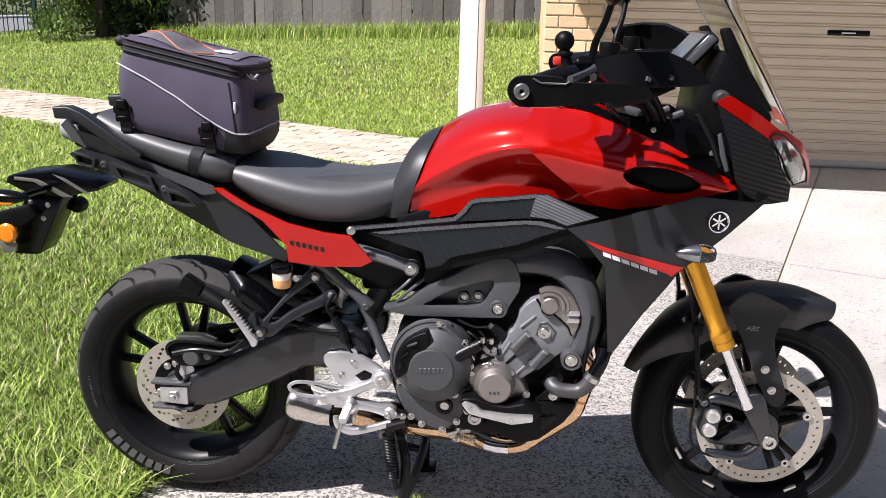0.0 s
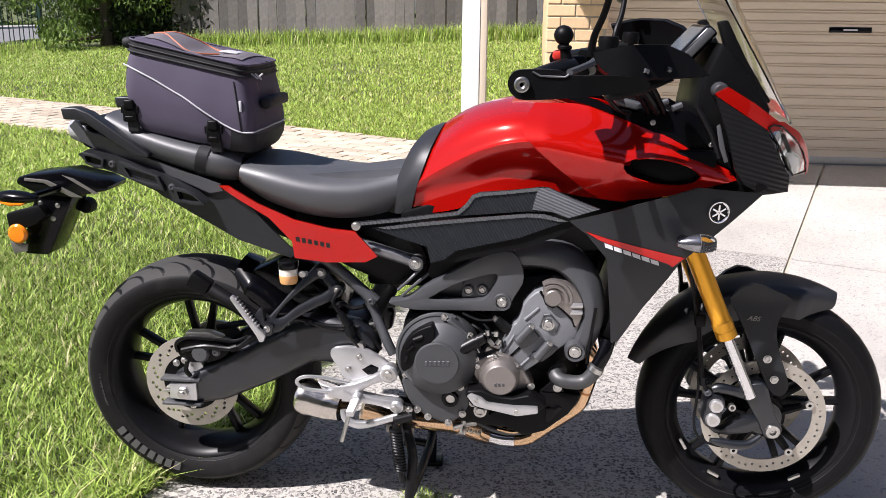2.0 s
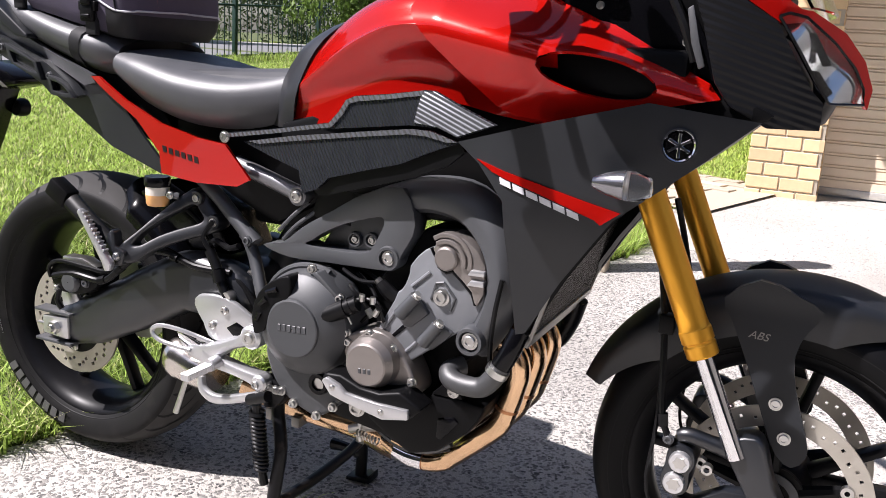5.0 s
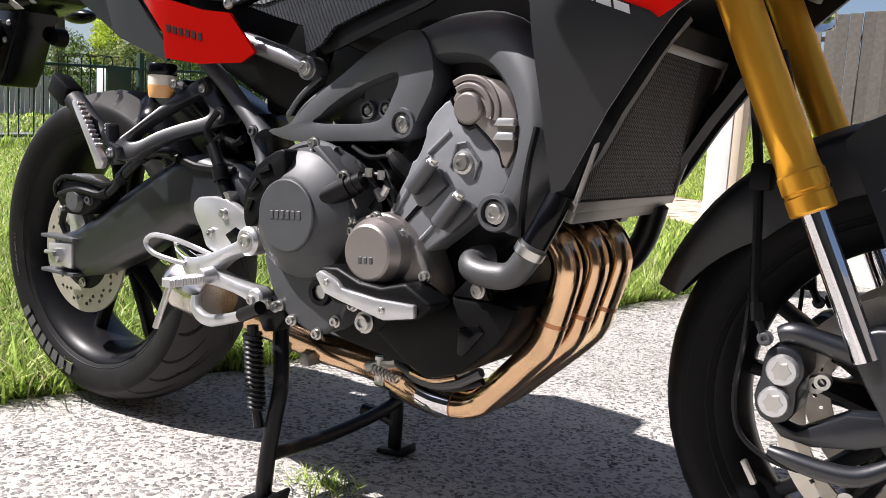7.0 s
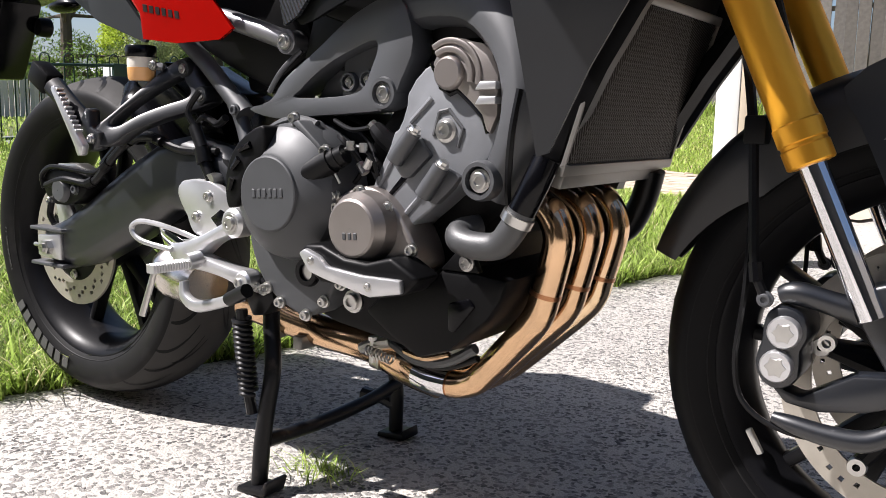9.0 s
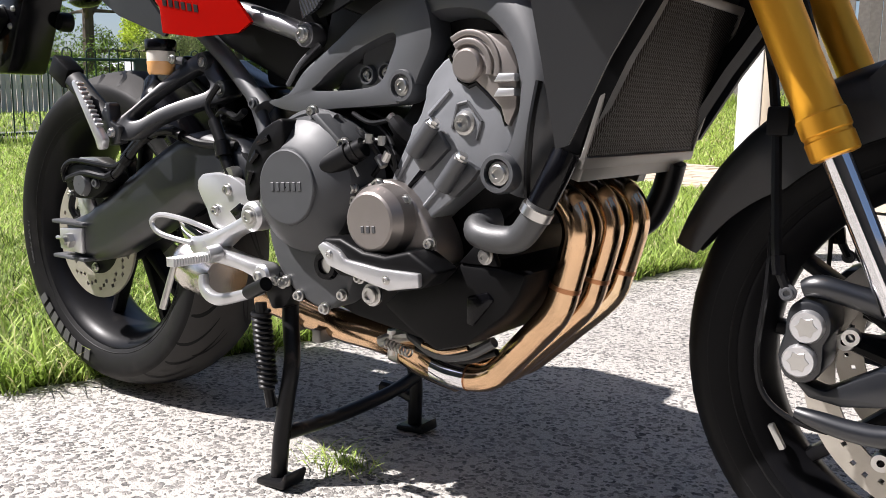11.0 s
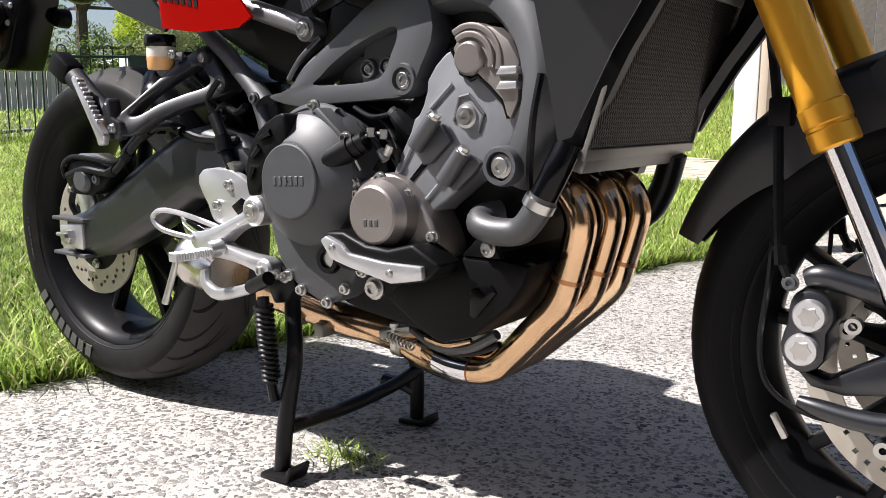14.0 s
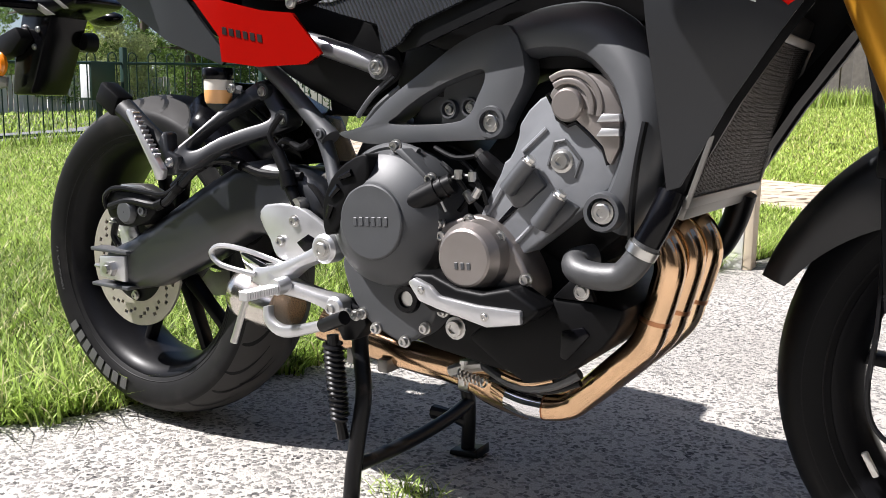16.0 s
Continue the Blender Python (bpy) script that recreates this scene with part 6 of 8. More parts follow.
part("round_bumper", lathe([(0.001, -0.014), (0.018, -0.012), (0.021, 0.0), (0.021, 0.015), (0.001, 0.015)], 24, (-0.318, 0.05, 0.745)), PLASTIC, hang)
ind = bmesh.new()
bmesh.ops.create_uvsphere(ind, u_segments=24, v_segments=14, radius=1)
for v in ind.verts:
    v.co = Vector((-0.385 + v.co.x * 0.055, -0.150 + v.co.y * 0.024, 0.806 + v.co.z * 0.017 * (1 - 0.25 * v.co.x)))
rind = part("rear_indicator", ind, GLOSSBLK, hang, "black rear indicator with an amber lens")
part("lens", prism([(-0.430, 0.798), (-0.395, 0.788), (-0.365, 0.790), (-0.36, 0.797), (-0.40, 0.798)], -0.172, -0.135, 0.004), AMBER, rind)
part("stem", tube([(-0.345, -0.14, 0.81), (-0.33, -0.05, 0.812)], 0.009, 8, smooth=False), GLOSSBLK, rind)
li = bmesh.new()
bmesh.ops.create_uvsphere(li, u_segments=20, v_segments=12, radius=1)
for v in li.verts:
    v.co = Vector((-0.385 + v.co.x * 0.055, 0.150 + v.co.y * 0.024, 0.806 + v.co.z * 0.017))
part("rear_indicator", li, GLOSSBLK, hang)

# plain bars in place of the side lettering
for i in range(6):
    u = i / 6
    x0, z0 = 0.303 + 0.086 * u, 0.7295 - 0.0158 * u
    part("print_bar", sheet([(x0, z0 + 0.0060), (x0 + 0.0088, z0 + 0.0045), (x0 + 0.0100, z0 - 0.0070), (x0 + 0.001, z0 - 0.0055)], lambda x, z: tail_y(x, z) - 0.0010, 0.0008, 0.05), DARK_PRINT, bike, "dark plain bar of the side print")

# ---- front end, fairing details, cockpit and bag ----
for sgn in (-1, 1):
    s = sgn
    fc = part("front_caliper", prism(rounded([(1.283, 0.345), (1.286, 0.374), (1.304, 0.383), (1.324, 0.374), (1.328, 0.352), (1.322, 0.338), (1.322, 0.310), (1.306, 0.296), (1.286, 0.300), (1.278, 0.322)], 2), s * 0.150, s * 0.084, 0.006), SWING, bike, "black four-piston front caliper")
    for x, z in ((1.306, 0.357), (1.301, 0.321)):
        part("piston_cap", lathe([(0.001, -0.004), (0.006, -0.004), (0.008, -0.007), (0.0150, -0.007), (0.0168, -0.004), (0.0168, 0.004), (0.001, 0.004)], 28, (x, s * 0.153, z)), SILVER, fc, "silver piston cap")
        star = [(x + (0.0085 if k % 2 else 0.0118) * math.cos(k * math.pi / 6), z + (0.0085 if k % 2 else 0.0118) * math.sin(k * math.pi / 6)) for k in range(12)]
        part("star_recess", prism(star, s * 0.1605, s * 0.157, 0.0008, 1), STEEL, fc)
    part("eyelet", join(lathe([(0.0045, -0.006), (0.0085, -0.006), (0.0085, 0.006), (0.0045, 0.006)], 18, (1.345, s * 0.140, 0.350))), STEEL, fc)
    part("upper_arm", tube([(1.296, s * 0.138, 0.392), (1.312, s * 0.137, 0.396), (1.345, s * 0.132, 0.389), (1.385, s * 0.122, 0.378)], [0.009, 0.0125, 0.0125, 0.016], 14), SWING, fc)
    part("lower_arm", prism([(1.290, 0.300), (1.324, 0.290), (1.372, 0.320), (1.412, 0.326), (1.425, 0.300), (1.385, 0.284), (1.341, 0.276), (1.309, 0.280)], s * 0.142, s * 0.112, 0.004), SWING, fc)
    part("lower_guard", tube([(1.300, s * 0.150, 0.266), (1.320, s * 0.150, 0.262), (1.355, s * 0.149, 0.257), (1.390, s * 0.145, 0.258), (1.42, s * 0.135, 0.275)], [0.006, 0.0095, 0.011, 0.011, 0.008], 12), SWING, fc)
    part("banjo", bolt(1.284, s * 0.150, 0.388, 0.0065, 0.006), FRAME, fc)
    part("brake_hose", tube([(1.284, s * 0.148, 0.388), (1.270, s * 0.145, 0.42), (1.262, s * 0.135, 0.48), (1.252, s * 0.120, 0.56), (1.236, s * 0.105, 0.64), (1.215, s * 0.09, 0.72)], 0.0055, 8), HOSE, fc)
    part("sensor_lead", tube([(1.41, s * 0.140, 0.262), (1.33, s * 0.152, 0.252), (1.275, s * 0.150, 0.270), (1.258, s * 0.150, 0.315), (1.262, s * 0.145, 0.40), (1.256, s * 0.125, 0.52), (1.24, s * 0.105, 0.62)], 0.0032, 6), HOSE, fc)
    part("fitting", tube([(1.273, s * 0.145, 0.405), (1.270, s * 0.144, 0.425)], 0.008, 10, smooth=False), GLOSSBLK, fc)
    part("hose_clip", box(1.245, 1.268, s * 0.120 - 0.012, s * 0.120 + 0.012, 0.545, 0.575, 0.003), PLASTIC, fc)
part("axle_end", join(lathe([(0.0085, -0.004), (0.016, -0.004), (0.0175, 0.0), (0.0175, 0.010)], 28, (1.442, -0.150, 0.297)), lathe([(0.001, 0.0), (0.009, 0.0)], 20, (1.442, -0.1485, 0.297))), STEEL, bike, "hollow steel axle end")
part("abs_ring", lathe([(0.030, 0.0), (0.043, 0.0), (0.043, 0.002), (0.030, 0.002)], 48, (1.437, -0.084, 0.300)), FRAME, front)
for k in range(5):
    a = radians(72 * k + 20)
    for s in (-1, 1):
        part("disc_bobbin", join(lathe([(0.004, -0.003), (0.0095, -0.003), (0.0105, 0.0), (0.0105, 0.006)], 18, (1.437 + 0.112 * math.cos(a), -0.082 if s < 0 else 0.080, 0.300 + 0.112 * math.sin(a)))), STEEL, front)
for x, z in ((1.425, 0.461), (1.444, 0.412)):
    part("stay_bolt", bolt(x, stay_y(x, z) - 0.001, z, 0.0075, 0.005), STEEL, guard)
for a in (-150, -118, -60):
    c, s_ = math.cos(radians(a)), math.sin(radians(a))
    part("balance_weight", moved(box(-0.016, 0.016, -0.046, -0.038, -0.004, 0.004, 0.002), Matrix.Translation((1.437 + 0.206 * c, 0, 0.3 + 0.206 * s_)) @ Matrix.Rotation(-radians(a + 90), 4, "Y")), STEEL, front)


def text_part(words, size, m, material, parent, label):
    """Lettering in the built-in font, as a thin mesh."""
    cu = bpy.data.curves.new("lettering", "FONT")
    cu.body, cu.size, cu.extrude, cu.shear = words, size, 0.0004, 0.3
    tmp = new("lettering", cu)
    dg = bpy.context.evaluated_depsgraph_get()
    me = bpy.data.meshes.new_from_object(tmp.evaluated_get(dg))
    bpy.data.objects.remove(tmp)
    ob = new("lettering", me)
    me.materials.clear()
    me.materials.append(material)
    ob.parent = parent
    ob.matrix_world = m
    return tagged(ob, label)


text_part("ABS", 0.017, pose(1.372, -0.0905, 0.553, 90, 4, 0), RADF, guard, "silver lettering ABS")


def arc_text(words, size, radius, a0, y, centre, material, parent, label):
    """Lettering bent round a wheel, read from outside."""
    cu = bpy.data.curves.new("lettering", "FONT")
    cu.body, cu.size, cu.extrude = words, size, 0.0003
    tmp = new("lettering", cu)
    dg = bpy.context.evaluated_depsgraph_get()
    me = bpy.data.meshes.new_from_object(tmp.evaluated_get(dg))
    bpy.data.objects.remove(tmp)
    for v in me.vertices:
        a = a0 - v.co.x / radius
        r = radius + v.co.y
        v.co = Vector((centre[0] + r * math.cos(a), y + v.co.z - 0.35 * max(0, r - radius) * 0.0, centre[2] + r * math.sin(a)))
    me.materials.clear()
    me.materials.append(material)
    ob = new("lettering", me)
    ob.parent = parent
    return tagged(ob, label)


TYREP = mat("grey_tyre_print", (0.075, 0.075, 0.075), 0.7)
arc_text("180/55 ZR 17", 0.017, 0.252, radians(200), -0.0885, RW, TYREP, rear, "grey tyre size print")
for i in range(8):
    a = radians(215 + 5.6 * i)
    bm = bmesh.new()
    quad = []
    for r, da in ((0.246, 0), (0.246, 0.068), (0.270, 0.068), (0.270, 0)):
        yy = -0.0900 if r < 0.26 else -0.0896
        quad.append(bm.verts.new((RW[0] + r * math.cos(a + da), yy - 0.0006, RW[2] + r * math.sin(a + da))))
    bm.faces.new(quad)
    bmesh.ops.recalc_face_normals(bm, faces=bm.faces)
    bm.normal_update()
    bmesh.ops.solidify(bm, geom=bm.faces[:], thickness=0.0012)
    part("sidewall_bar", bm, TYREP, rear, "grey plain bar on the sidewall", smooth=0)


# headlights
REFL = mat("reflector_chrome", (0.86, 0.88, 0.91), 0.14, 0.95)
for f in (False, True):
    g = flip if f else (lambda b: b)
    hl = part("headlight", g(sheet(LENS, lambda x, z: nose_y(x, z) - 0.002 - 0.004 * math.sin(max(0, min(1, (x - 1.366) / 0.09)) * 3.14), 0.003, 0.012)), CLEAR, bike, "clear headlight lens")
    hl.visible_shadow = False
    part("reflector", g(sheet(LENS, lambda x, z: nose_y(x, z) + 0.022 + 0.010 * math.cos((x - z * 0.5) * 60), 0.003, 0.008)), REFL, hl, "chrome reflector")
    part("bulb_hood", g(sheet([(1.393, 0.998), (1.402, 0.998), (1.427, 0.956), (1.418, 0.955)], lambda x, z: nose_y(x, z) + 0.012, 0.004, 0.03)), GLOSSBLK, hl, "black lamp hood")
    part("lower_hood", g(sheet([(1.402, 0.949), (1.412, 0.948), (1.433, 0.920), (1.426, 0.913)], lambda x, z: nose_y(x, z) + 0.012, 0.004, 0.03)), GLOSSBLK, hl, "black lamp hood")
    part("lens_rim", g(tube([(x, nose_y(x, z) - 0.003, z) for x, z in LENS + LENS[:1]], 0.0022, 6, smooth=False)), GLOSSBLK, hl, "black lens rim")
part("nose_core", prism([(1.24, 1.06), (1.30, 1.03), (1.36, 0.99), (1.40, 0.93), (1.41, 0.88), (1.30, 0.88), (1.22, 0.93), (1.20, 1.02)], -0.10, 0.10, 0.01), PLASTIC, bike)
part("nose_front", loft([[(1.402, 0.060, 0.870), (1.422, 0.04, 0.872), (1.430, 0.0, 0.874)], [(1.430, 0.050, 0.913), (1.440, 0.03, 0.918), (1.446, 0.0, 0.920)], [(1.426, 0.050, 0.966), (1.436, 0.03, 0.968), (1.442, 0.0, 0.970)], [(1.372, 0.085, 1.020), (1.392, 0.05, 1.022), (1.400, 0.0, 1.024)]], 4), PLASTIC, bike, "black nose between the headlights", smooth=50)

# fairing trim: stripe, badge, print and indicator
for f in (False, True):
    g = flip if f else (lambda b: b)
    part("red_stripe", g(sheet([(0.972, 0.792), (1.09, 0.762), (1.190, 0.737), (1.164, 0.717), (1.155, 0.724), (1.08, 0.750), (1.0, 0.776)], lambda x, z: side_y(x, z) - 0.0025, 0.002, 0.03)), RED, bike, "red side stripe")
    part("lower_wing", g(sheet([(1.045, 0.53), (1.060, 0.53), (1.11, 0.62), (1.18, 0.725), (1.17, 0.735), (1.09, 0.63)], lambda x, z: side_y(x, z) + 0.045, 0.03, 0.05)), PLASTIC, bike, "black inner fairing edge")
for i in range(6):
    u = i / 6
    x0, z0 = 1.012 + 0.122 * u, 0.7655 - 0.0410 * u
    part("side_print", sheet([(x0 + 0.0015, z0 + 0.0045), (x0 + 0.0185, z0 - 0.0012), (x0 + 0.0205, z0 - 0.0105), (x0 + 0.0035, z0 - 0.0048)], lambda x, z: side_y(x, z) - 0.003, 0.002, 0.05), WHITE_PRINT, bike, "silver plain bar of the side print")
bx, bz = 1.256, 0.838
by = side_y(bx, bz) - 0.003
tilt = Matrix.Translation((bx, by, bz)) @ Matrix.Rotation(radians(15), 4, "Z")
badge = part("badge", moved(lathe([(0.0195, -0.001), (0.0215, -0.003), (0.0235, -0.003), (0.025, 0.0), (0.025, 0.004)], 40), tilt), CHROME, bike, "round chrome badge")
part("badge_field", moved(disc_face(0, 0, 0, 0.0205, 0.003), tilt), GLOSSBLK, badge)
part("badge_bars", moved(join(*[moved(box(-0.0022, 0.0022, -0.0025, 0.0, -0.017, 0.017, 0.0006, 1), Matrix.Rotation(radians(60 * k), 4, "Y")) for k in range(3)]), tilt), CHROME, badge, "chrome plain bars")
for s in (-1, 1):
    sh = lathe([(0.001, -0.042), (0.008, -0.038), (0.0155, -0.020), (0.0195, 0.0), (0.0200, 0.006)], 28, (1.200, s * 0.287, 0.786), "x")
    ii = part("front_indicator", sh, mat("smoked_chrome", (0.30, 0.30, 0.32), 0.18, 0.9), bike, "chrome and clear front indicator")
    part("lens", lathe([(0.0200, 0.006), (0.0195, 0.020), (0.0165, 0.034), (0.012, 0.040), (0.001, 0.041)], 28, (1.200, s * 0.287, 0.786), "x"), CLEAR, ii, "clear ribbed lens")
    part("bulb", lathe([(0.001, 0.010), (0.014, 0.008), (0.017, 0.004)], 20, (1.200, s * 0.287, 0.786), "x"), SILVER, ii)
    part("stem", tube([(1.185, s * 0.275, 0.784), (1.180, s * 0.235, 0.780)], 0.012, 10, smooth=False), GLOSSBLK, ii)

# inner fairing round the steering head
def inner_y(x, z):
    """Depth of the inner panels, tucked in behind the side covers."""
    return -float(np.interp(x, [0.88, 1.0, 1.1, 1.3], [0.108, 0.134, 0.150, 0.156])) + 0.15 * max(0, z - 1.03)


for f in (False, True):
    g = flip if f else (lambda b: b)
    ip = part("inner_panel", g(sheet([(0.885, 1.075), (0.935, 1.078), (0.990, 1.066), (1.047, 1.040), (1.10, 1.045), (1.187, 1.047), (1.247, 1.013), (1.300, 0.918), (1.27, 0.930), (1.20, 0.962), (1.095, 1.008), (1.0, 1.045)], inner_y, 0.005, 0.03)), GLOSSBLK, bike, "glossy black inner fairing panel")
    for x, z in ((1.111, 1.021), (1.239, 0.976)):
        part("bolt", g(bolt(x, inner_y(x, z) - 0.001, z, 0.0045, 0.004)), STEEL, ip)
part("steering_head", prism([(1.03, 1.0), (1.04, 1.08), (1.10, 1.09), (1.20, 1.02), (1.24, 0.92), (1.14, 0.84), (1.06, 0.88)], -0.11, 0.11, 0.01), PLASTIC, bike)
part("top_yoke", prism([(1.03, 1.055), (1.03, 1.075), (1.15, 1.045), (1.15, 1.025)], -0.13, 0.13, 0.006), FRAME, bike, "black top fork yoke")
part("lower_yoke", prism([(1.13, 0.83), (1.13, 0.86), (1.25, 0.81), (1.25, 0.78)], -0.13, 0.13, 0.006), FRAME, bike)

# handlebar and controls
hb = part("handlebar", tube([(0.825, -0.440, 1.125), (0.895, -0.335, 1.143), (0.955, -0.22, 1.142), (1.02, -0.12, 1.112), (1.04, -0.06, 1.10), (1.04, 0.06, 1.10), (1.05, 0.12, 1.112), (1.015, 0.22, 1.142), (0.980, 0.335, 1.143), (0.915, 0.440, 1.125)], 0.0125, 14), PLASTIC, bike, "black handlebar")
for s in (-1, 1):
    before = set(bpy.data.objects)
    gr = part("grip", tube([(0.832, s * 0.430, 1.127), (0.897, s * 0.332, 1.1435), (0.920, s * 0.290, 1.1435)], [0.017, 0.0175, 0.021], 16), HOSE, hb, "black rubber grip")
    part("switch_housing", prism([(0.905, 1.125), (0.912, 1.165), (0.950, 1.168), (0.962, 1.13), (0.93, 1.115)], s * 0.285, s * 0.235, 0.006), PLASTIC, hb)
    part("master_cylinder", join(tube([(0.945, s * 0.255, 1.165), (1.000, s * 0.205, 1.172)], 0.014, 12, smooth=False), lathe([(0.001, 0.03), (0.020, 0.03), (0.022, 0.02), (0.020, 0.0), (0.001, 0.0)], 20, (1.00, s * 0.215, 1.175), "z")), PLASTIC, hb, "black brake master cylinder")
    part("lever", tube([(0.975, s * 0.245, 1.158), (0.955, s * 0.32, 1.152), (0.915, s * 0.40, 1.142)], [0.009, 0.007, 0.007], 8), FRAME, hb)
    part("clamp", lathe([(0.001, -0.01), (0.010, -0.01), (0.010, 0.01), (0.001, 0.01)], 12, (0.965, s * 0.25, 1.138)), STEEL, hb)
    mir = part("mirror", tube([(0.962, s * 0.262, 1.165), (0.966, s * 0.270, 1.205), (0.980, s * 0.295, 1.245), (0.990, s * 0.33, 1.290)], [0.009, 0.0075, 0.007, 0.007], 10), PLASTIC, hb, "black stalked mirror")
    mh = bmesh.new()
    bmesh.ops.create_uvsphere(mh, u_segments=24, v_segments=14, radius=1)
    for v in mh.verts:
        v.co = Vector((0.985 + v.co.x * 0.022 + abs(v.co.y) * 0.01, s * 0.375 + v.co.y * 0.085, 1.318 + v.co.z * 0.042))
    part("mirror_head", mh, PLASTIC, mir)
    hgd = part("hand_guard", (flip if s > 0 else (lambda b: b))(sheet(rounded([(0.800, 1.122), (0.806, 1.140), (0.826, 1.149), (0.892, 1.149), (0.914, 1.140), (1.010, 1.138), (1.060, 1.130), (1.060, 1.112), (0.955, 1.102), (0.838, 1.093), (0.810, 1.102)], 3), lambda x, z: -0.455 + 0.9 * max(0, x - 0.93) ** 1.3, 0.024, 0.02)), PLASTIC, bike, "black plastic hand guard")
    part("bar_end", lathe([(0.004, -0.004), (0.007, -0.007), (0.012, -0.007), (0.0145, -0.004), (0.0145, 0.004)], 24, (0.826, s * 0.458 if s < 0 else 0.462, 1.122)), STEEL, hgd, "silver bar end")
    part("recess_line", (flip if s > 0 else (lambda b: b))(tube([(0.845, -0.4565, 1.146), (0.860, -0.4565, 1.138), (0.905, -0.4565, 1.137), (0.912, -0.4565, 1.142)], 0.002, 6, smooth=False)), FRAME, hgd)
    dfl = part("wind_deflector", (flip if s > 0 else (lambda b: b))(sheet([(0.960, 1.178), (1.00, 1.188), (1.041, 1.194), (1.103, 1.193), (1.146, 1.176), (1.194, 1.134), (1.10, 1.131), (1.053, 1.130), (1.0, 1.131), (0.973, 1.150)], lambda x, z: -0.385 + 0.9 * max(0, x - 1.02) ** 1.4 + 0.25 * (z - 1.13), 0.022, 0.02)), PLASTIC, bike, "black plastic wind deflector")
    for x, z in ((1.058, 1.146), (1.103, 1.149)):
        yy = -0.385 + 0.9 * max(0, x - 1.02) ** 1.4 + 0.25 * (z - 1.13)
        part("spacer", (flip if s > 0 else (lambda b: b))(tube([(x, yy - 0.002, z), (x + 0.007, yy + 0.002, z - 0.003)], 0.005, 10, smooth=False)), FRAME, dfl)
    part("lower_fin", (flip if s > 0 else (lambda b: b))(prism([(0.990, 1.080), (1.005, 1.120), (1.06, 1.128), (1.127, 1.127), (1.06, 1.095)], -0.335, -0.27, 0.008)), PLASTIC, dfl)
# the bars stand turned a little: the left side is further forward
for ob in set(bpy.data.objects) - before:
    if ob.parent in (bike, hb):
        ob.location.x += 0.09
        if ob.name.startswith("wind_deflector"):
            ob.location.z += 0.045
ball = bmesh.new()
bmesh.ops.create_uvsphere(ball, u_segments=24, v_segments=14, radius=0.0195, matrix=Matrix.Translation((0.904, -0.300, 1.208)))
rm = part("ball_mount", join(ball, tube([(0.912, -0.298, 1.158), (0.908, -0.300, 1.178), (0.904, -0.300, 1.192)], [0.013, 0.010, 0.012], 14), lathe([(0.0125, -0.004), (0.0145, -0.002), (0.0145, 0.002), (0.0125, 0.004)], 18, (0.907, -0.300, 1.184), "z")), PLASTIC, hb, "black ball mount")
part("red_button", box(0.884, 0.904, -0.292, -0.262, 1.160, 1.176, 0.004), mat("red_switch", (0.5, 0.03, 0.02), 0.4), hb, "red switch")
for pth, r in (([(0.97, -0.24, 1.15), (1.04, -0.22, 1.10), (1.09, -0.16, 1.06), (1.12, -0.10, 0.98)], 0.006), ([(0.96, -0.23, 1.14), (1.02, -0.20, 1.06), (1.06, -0.15, 1.04)], 0.005), ([(1.00, -0.21, 1.16), (1.08, -0.20, 1.12), (1.13, -0.15, 1.05), (1.16, -0.10, 0.98)], 0.0065), ([(1.06, -0.19, 1.12), (1.10, -0.17, 1.07), (1.12, -0.14, 1.04)], 0.009), ([(0.96, 0.24, 1.14), (1.05, 0.18, 1.13), (1.10, 0.10, 1.06)], 0.006), ([(1.20, -0.16, 1.06), (1.235, -0.17, 1.0), (1.255, -0.17, 0.95)], 0.007)):
    part("cable", tube(pth, r, 8), HOSE, hb)
for x, z in ((1.09, 1.056), (1.12, 1.06), (1.15, 1.052)):
    part("fitting", tube([(x, -0.15, z), (x + 0.02, -0.145, z + 0.008)], 0.007, 10, smooth=False), FRAME, hb)
dash = part("instrument_panel", moved(box(-0.012, 0.020, -0.10, 0.10, -0.055, 0.055, 0.01, 3), Matrix.Translation((1.195, 0, 1.183)) @ Matrix.Rotation(radians(42), 4, "Y")), GLOSSBLK, bike, "dark instrument panel")
part("display", moved(box(-0.0135, -0.011, -0.085, 0.085, -0.042, 0.042), Matrix.Translation((1.195, 0, 1.183)) @ Matrix.Rotation(radians(42), 4, "Y")), mat("grey_display", (0.10, 0.11, 0.12), 0.15), dash)
part("side_trim", moved(box(-0.006, 0.012, -0.107, -0.099, -0.05, 0.05, 0.003), Matrix.Translation((1.195, 0, 1.183)) @ Matrix.Rotation(radians(42), 4, "Y")), FRAME, dash)
part("inner_cockpit", prism([(1.20, 1.03), (1.212, 1.12), (1.245, 1.195), (1.29, 1.15), (1.36, 1.055), (1.35, 1.0), (1.25, 0.94)], -0.150, 0.150, 0.01), PLASTIC, bike)
part("power_socket", lathe([(0.001, -0.012), (0.012, -0.012), (0.016, -0.008), (0.0175, 0.0), (0.0175, 0.02)], 24, (1.245, -0.166, 1.094)), mat("socket_grey", (0.035, 0.035, 0.038), 0.4), bike, "round grey power socket")
part("bracket_plate", prism([(1.240, 1.02), (1.248, 1.025), (1.262, 0.975), (1.272, 0.945), (1.264, 0.940), (1.250, 0.975)], -0.186, -0.182, 0.002), FRAME, bike)
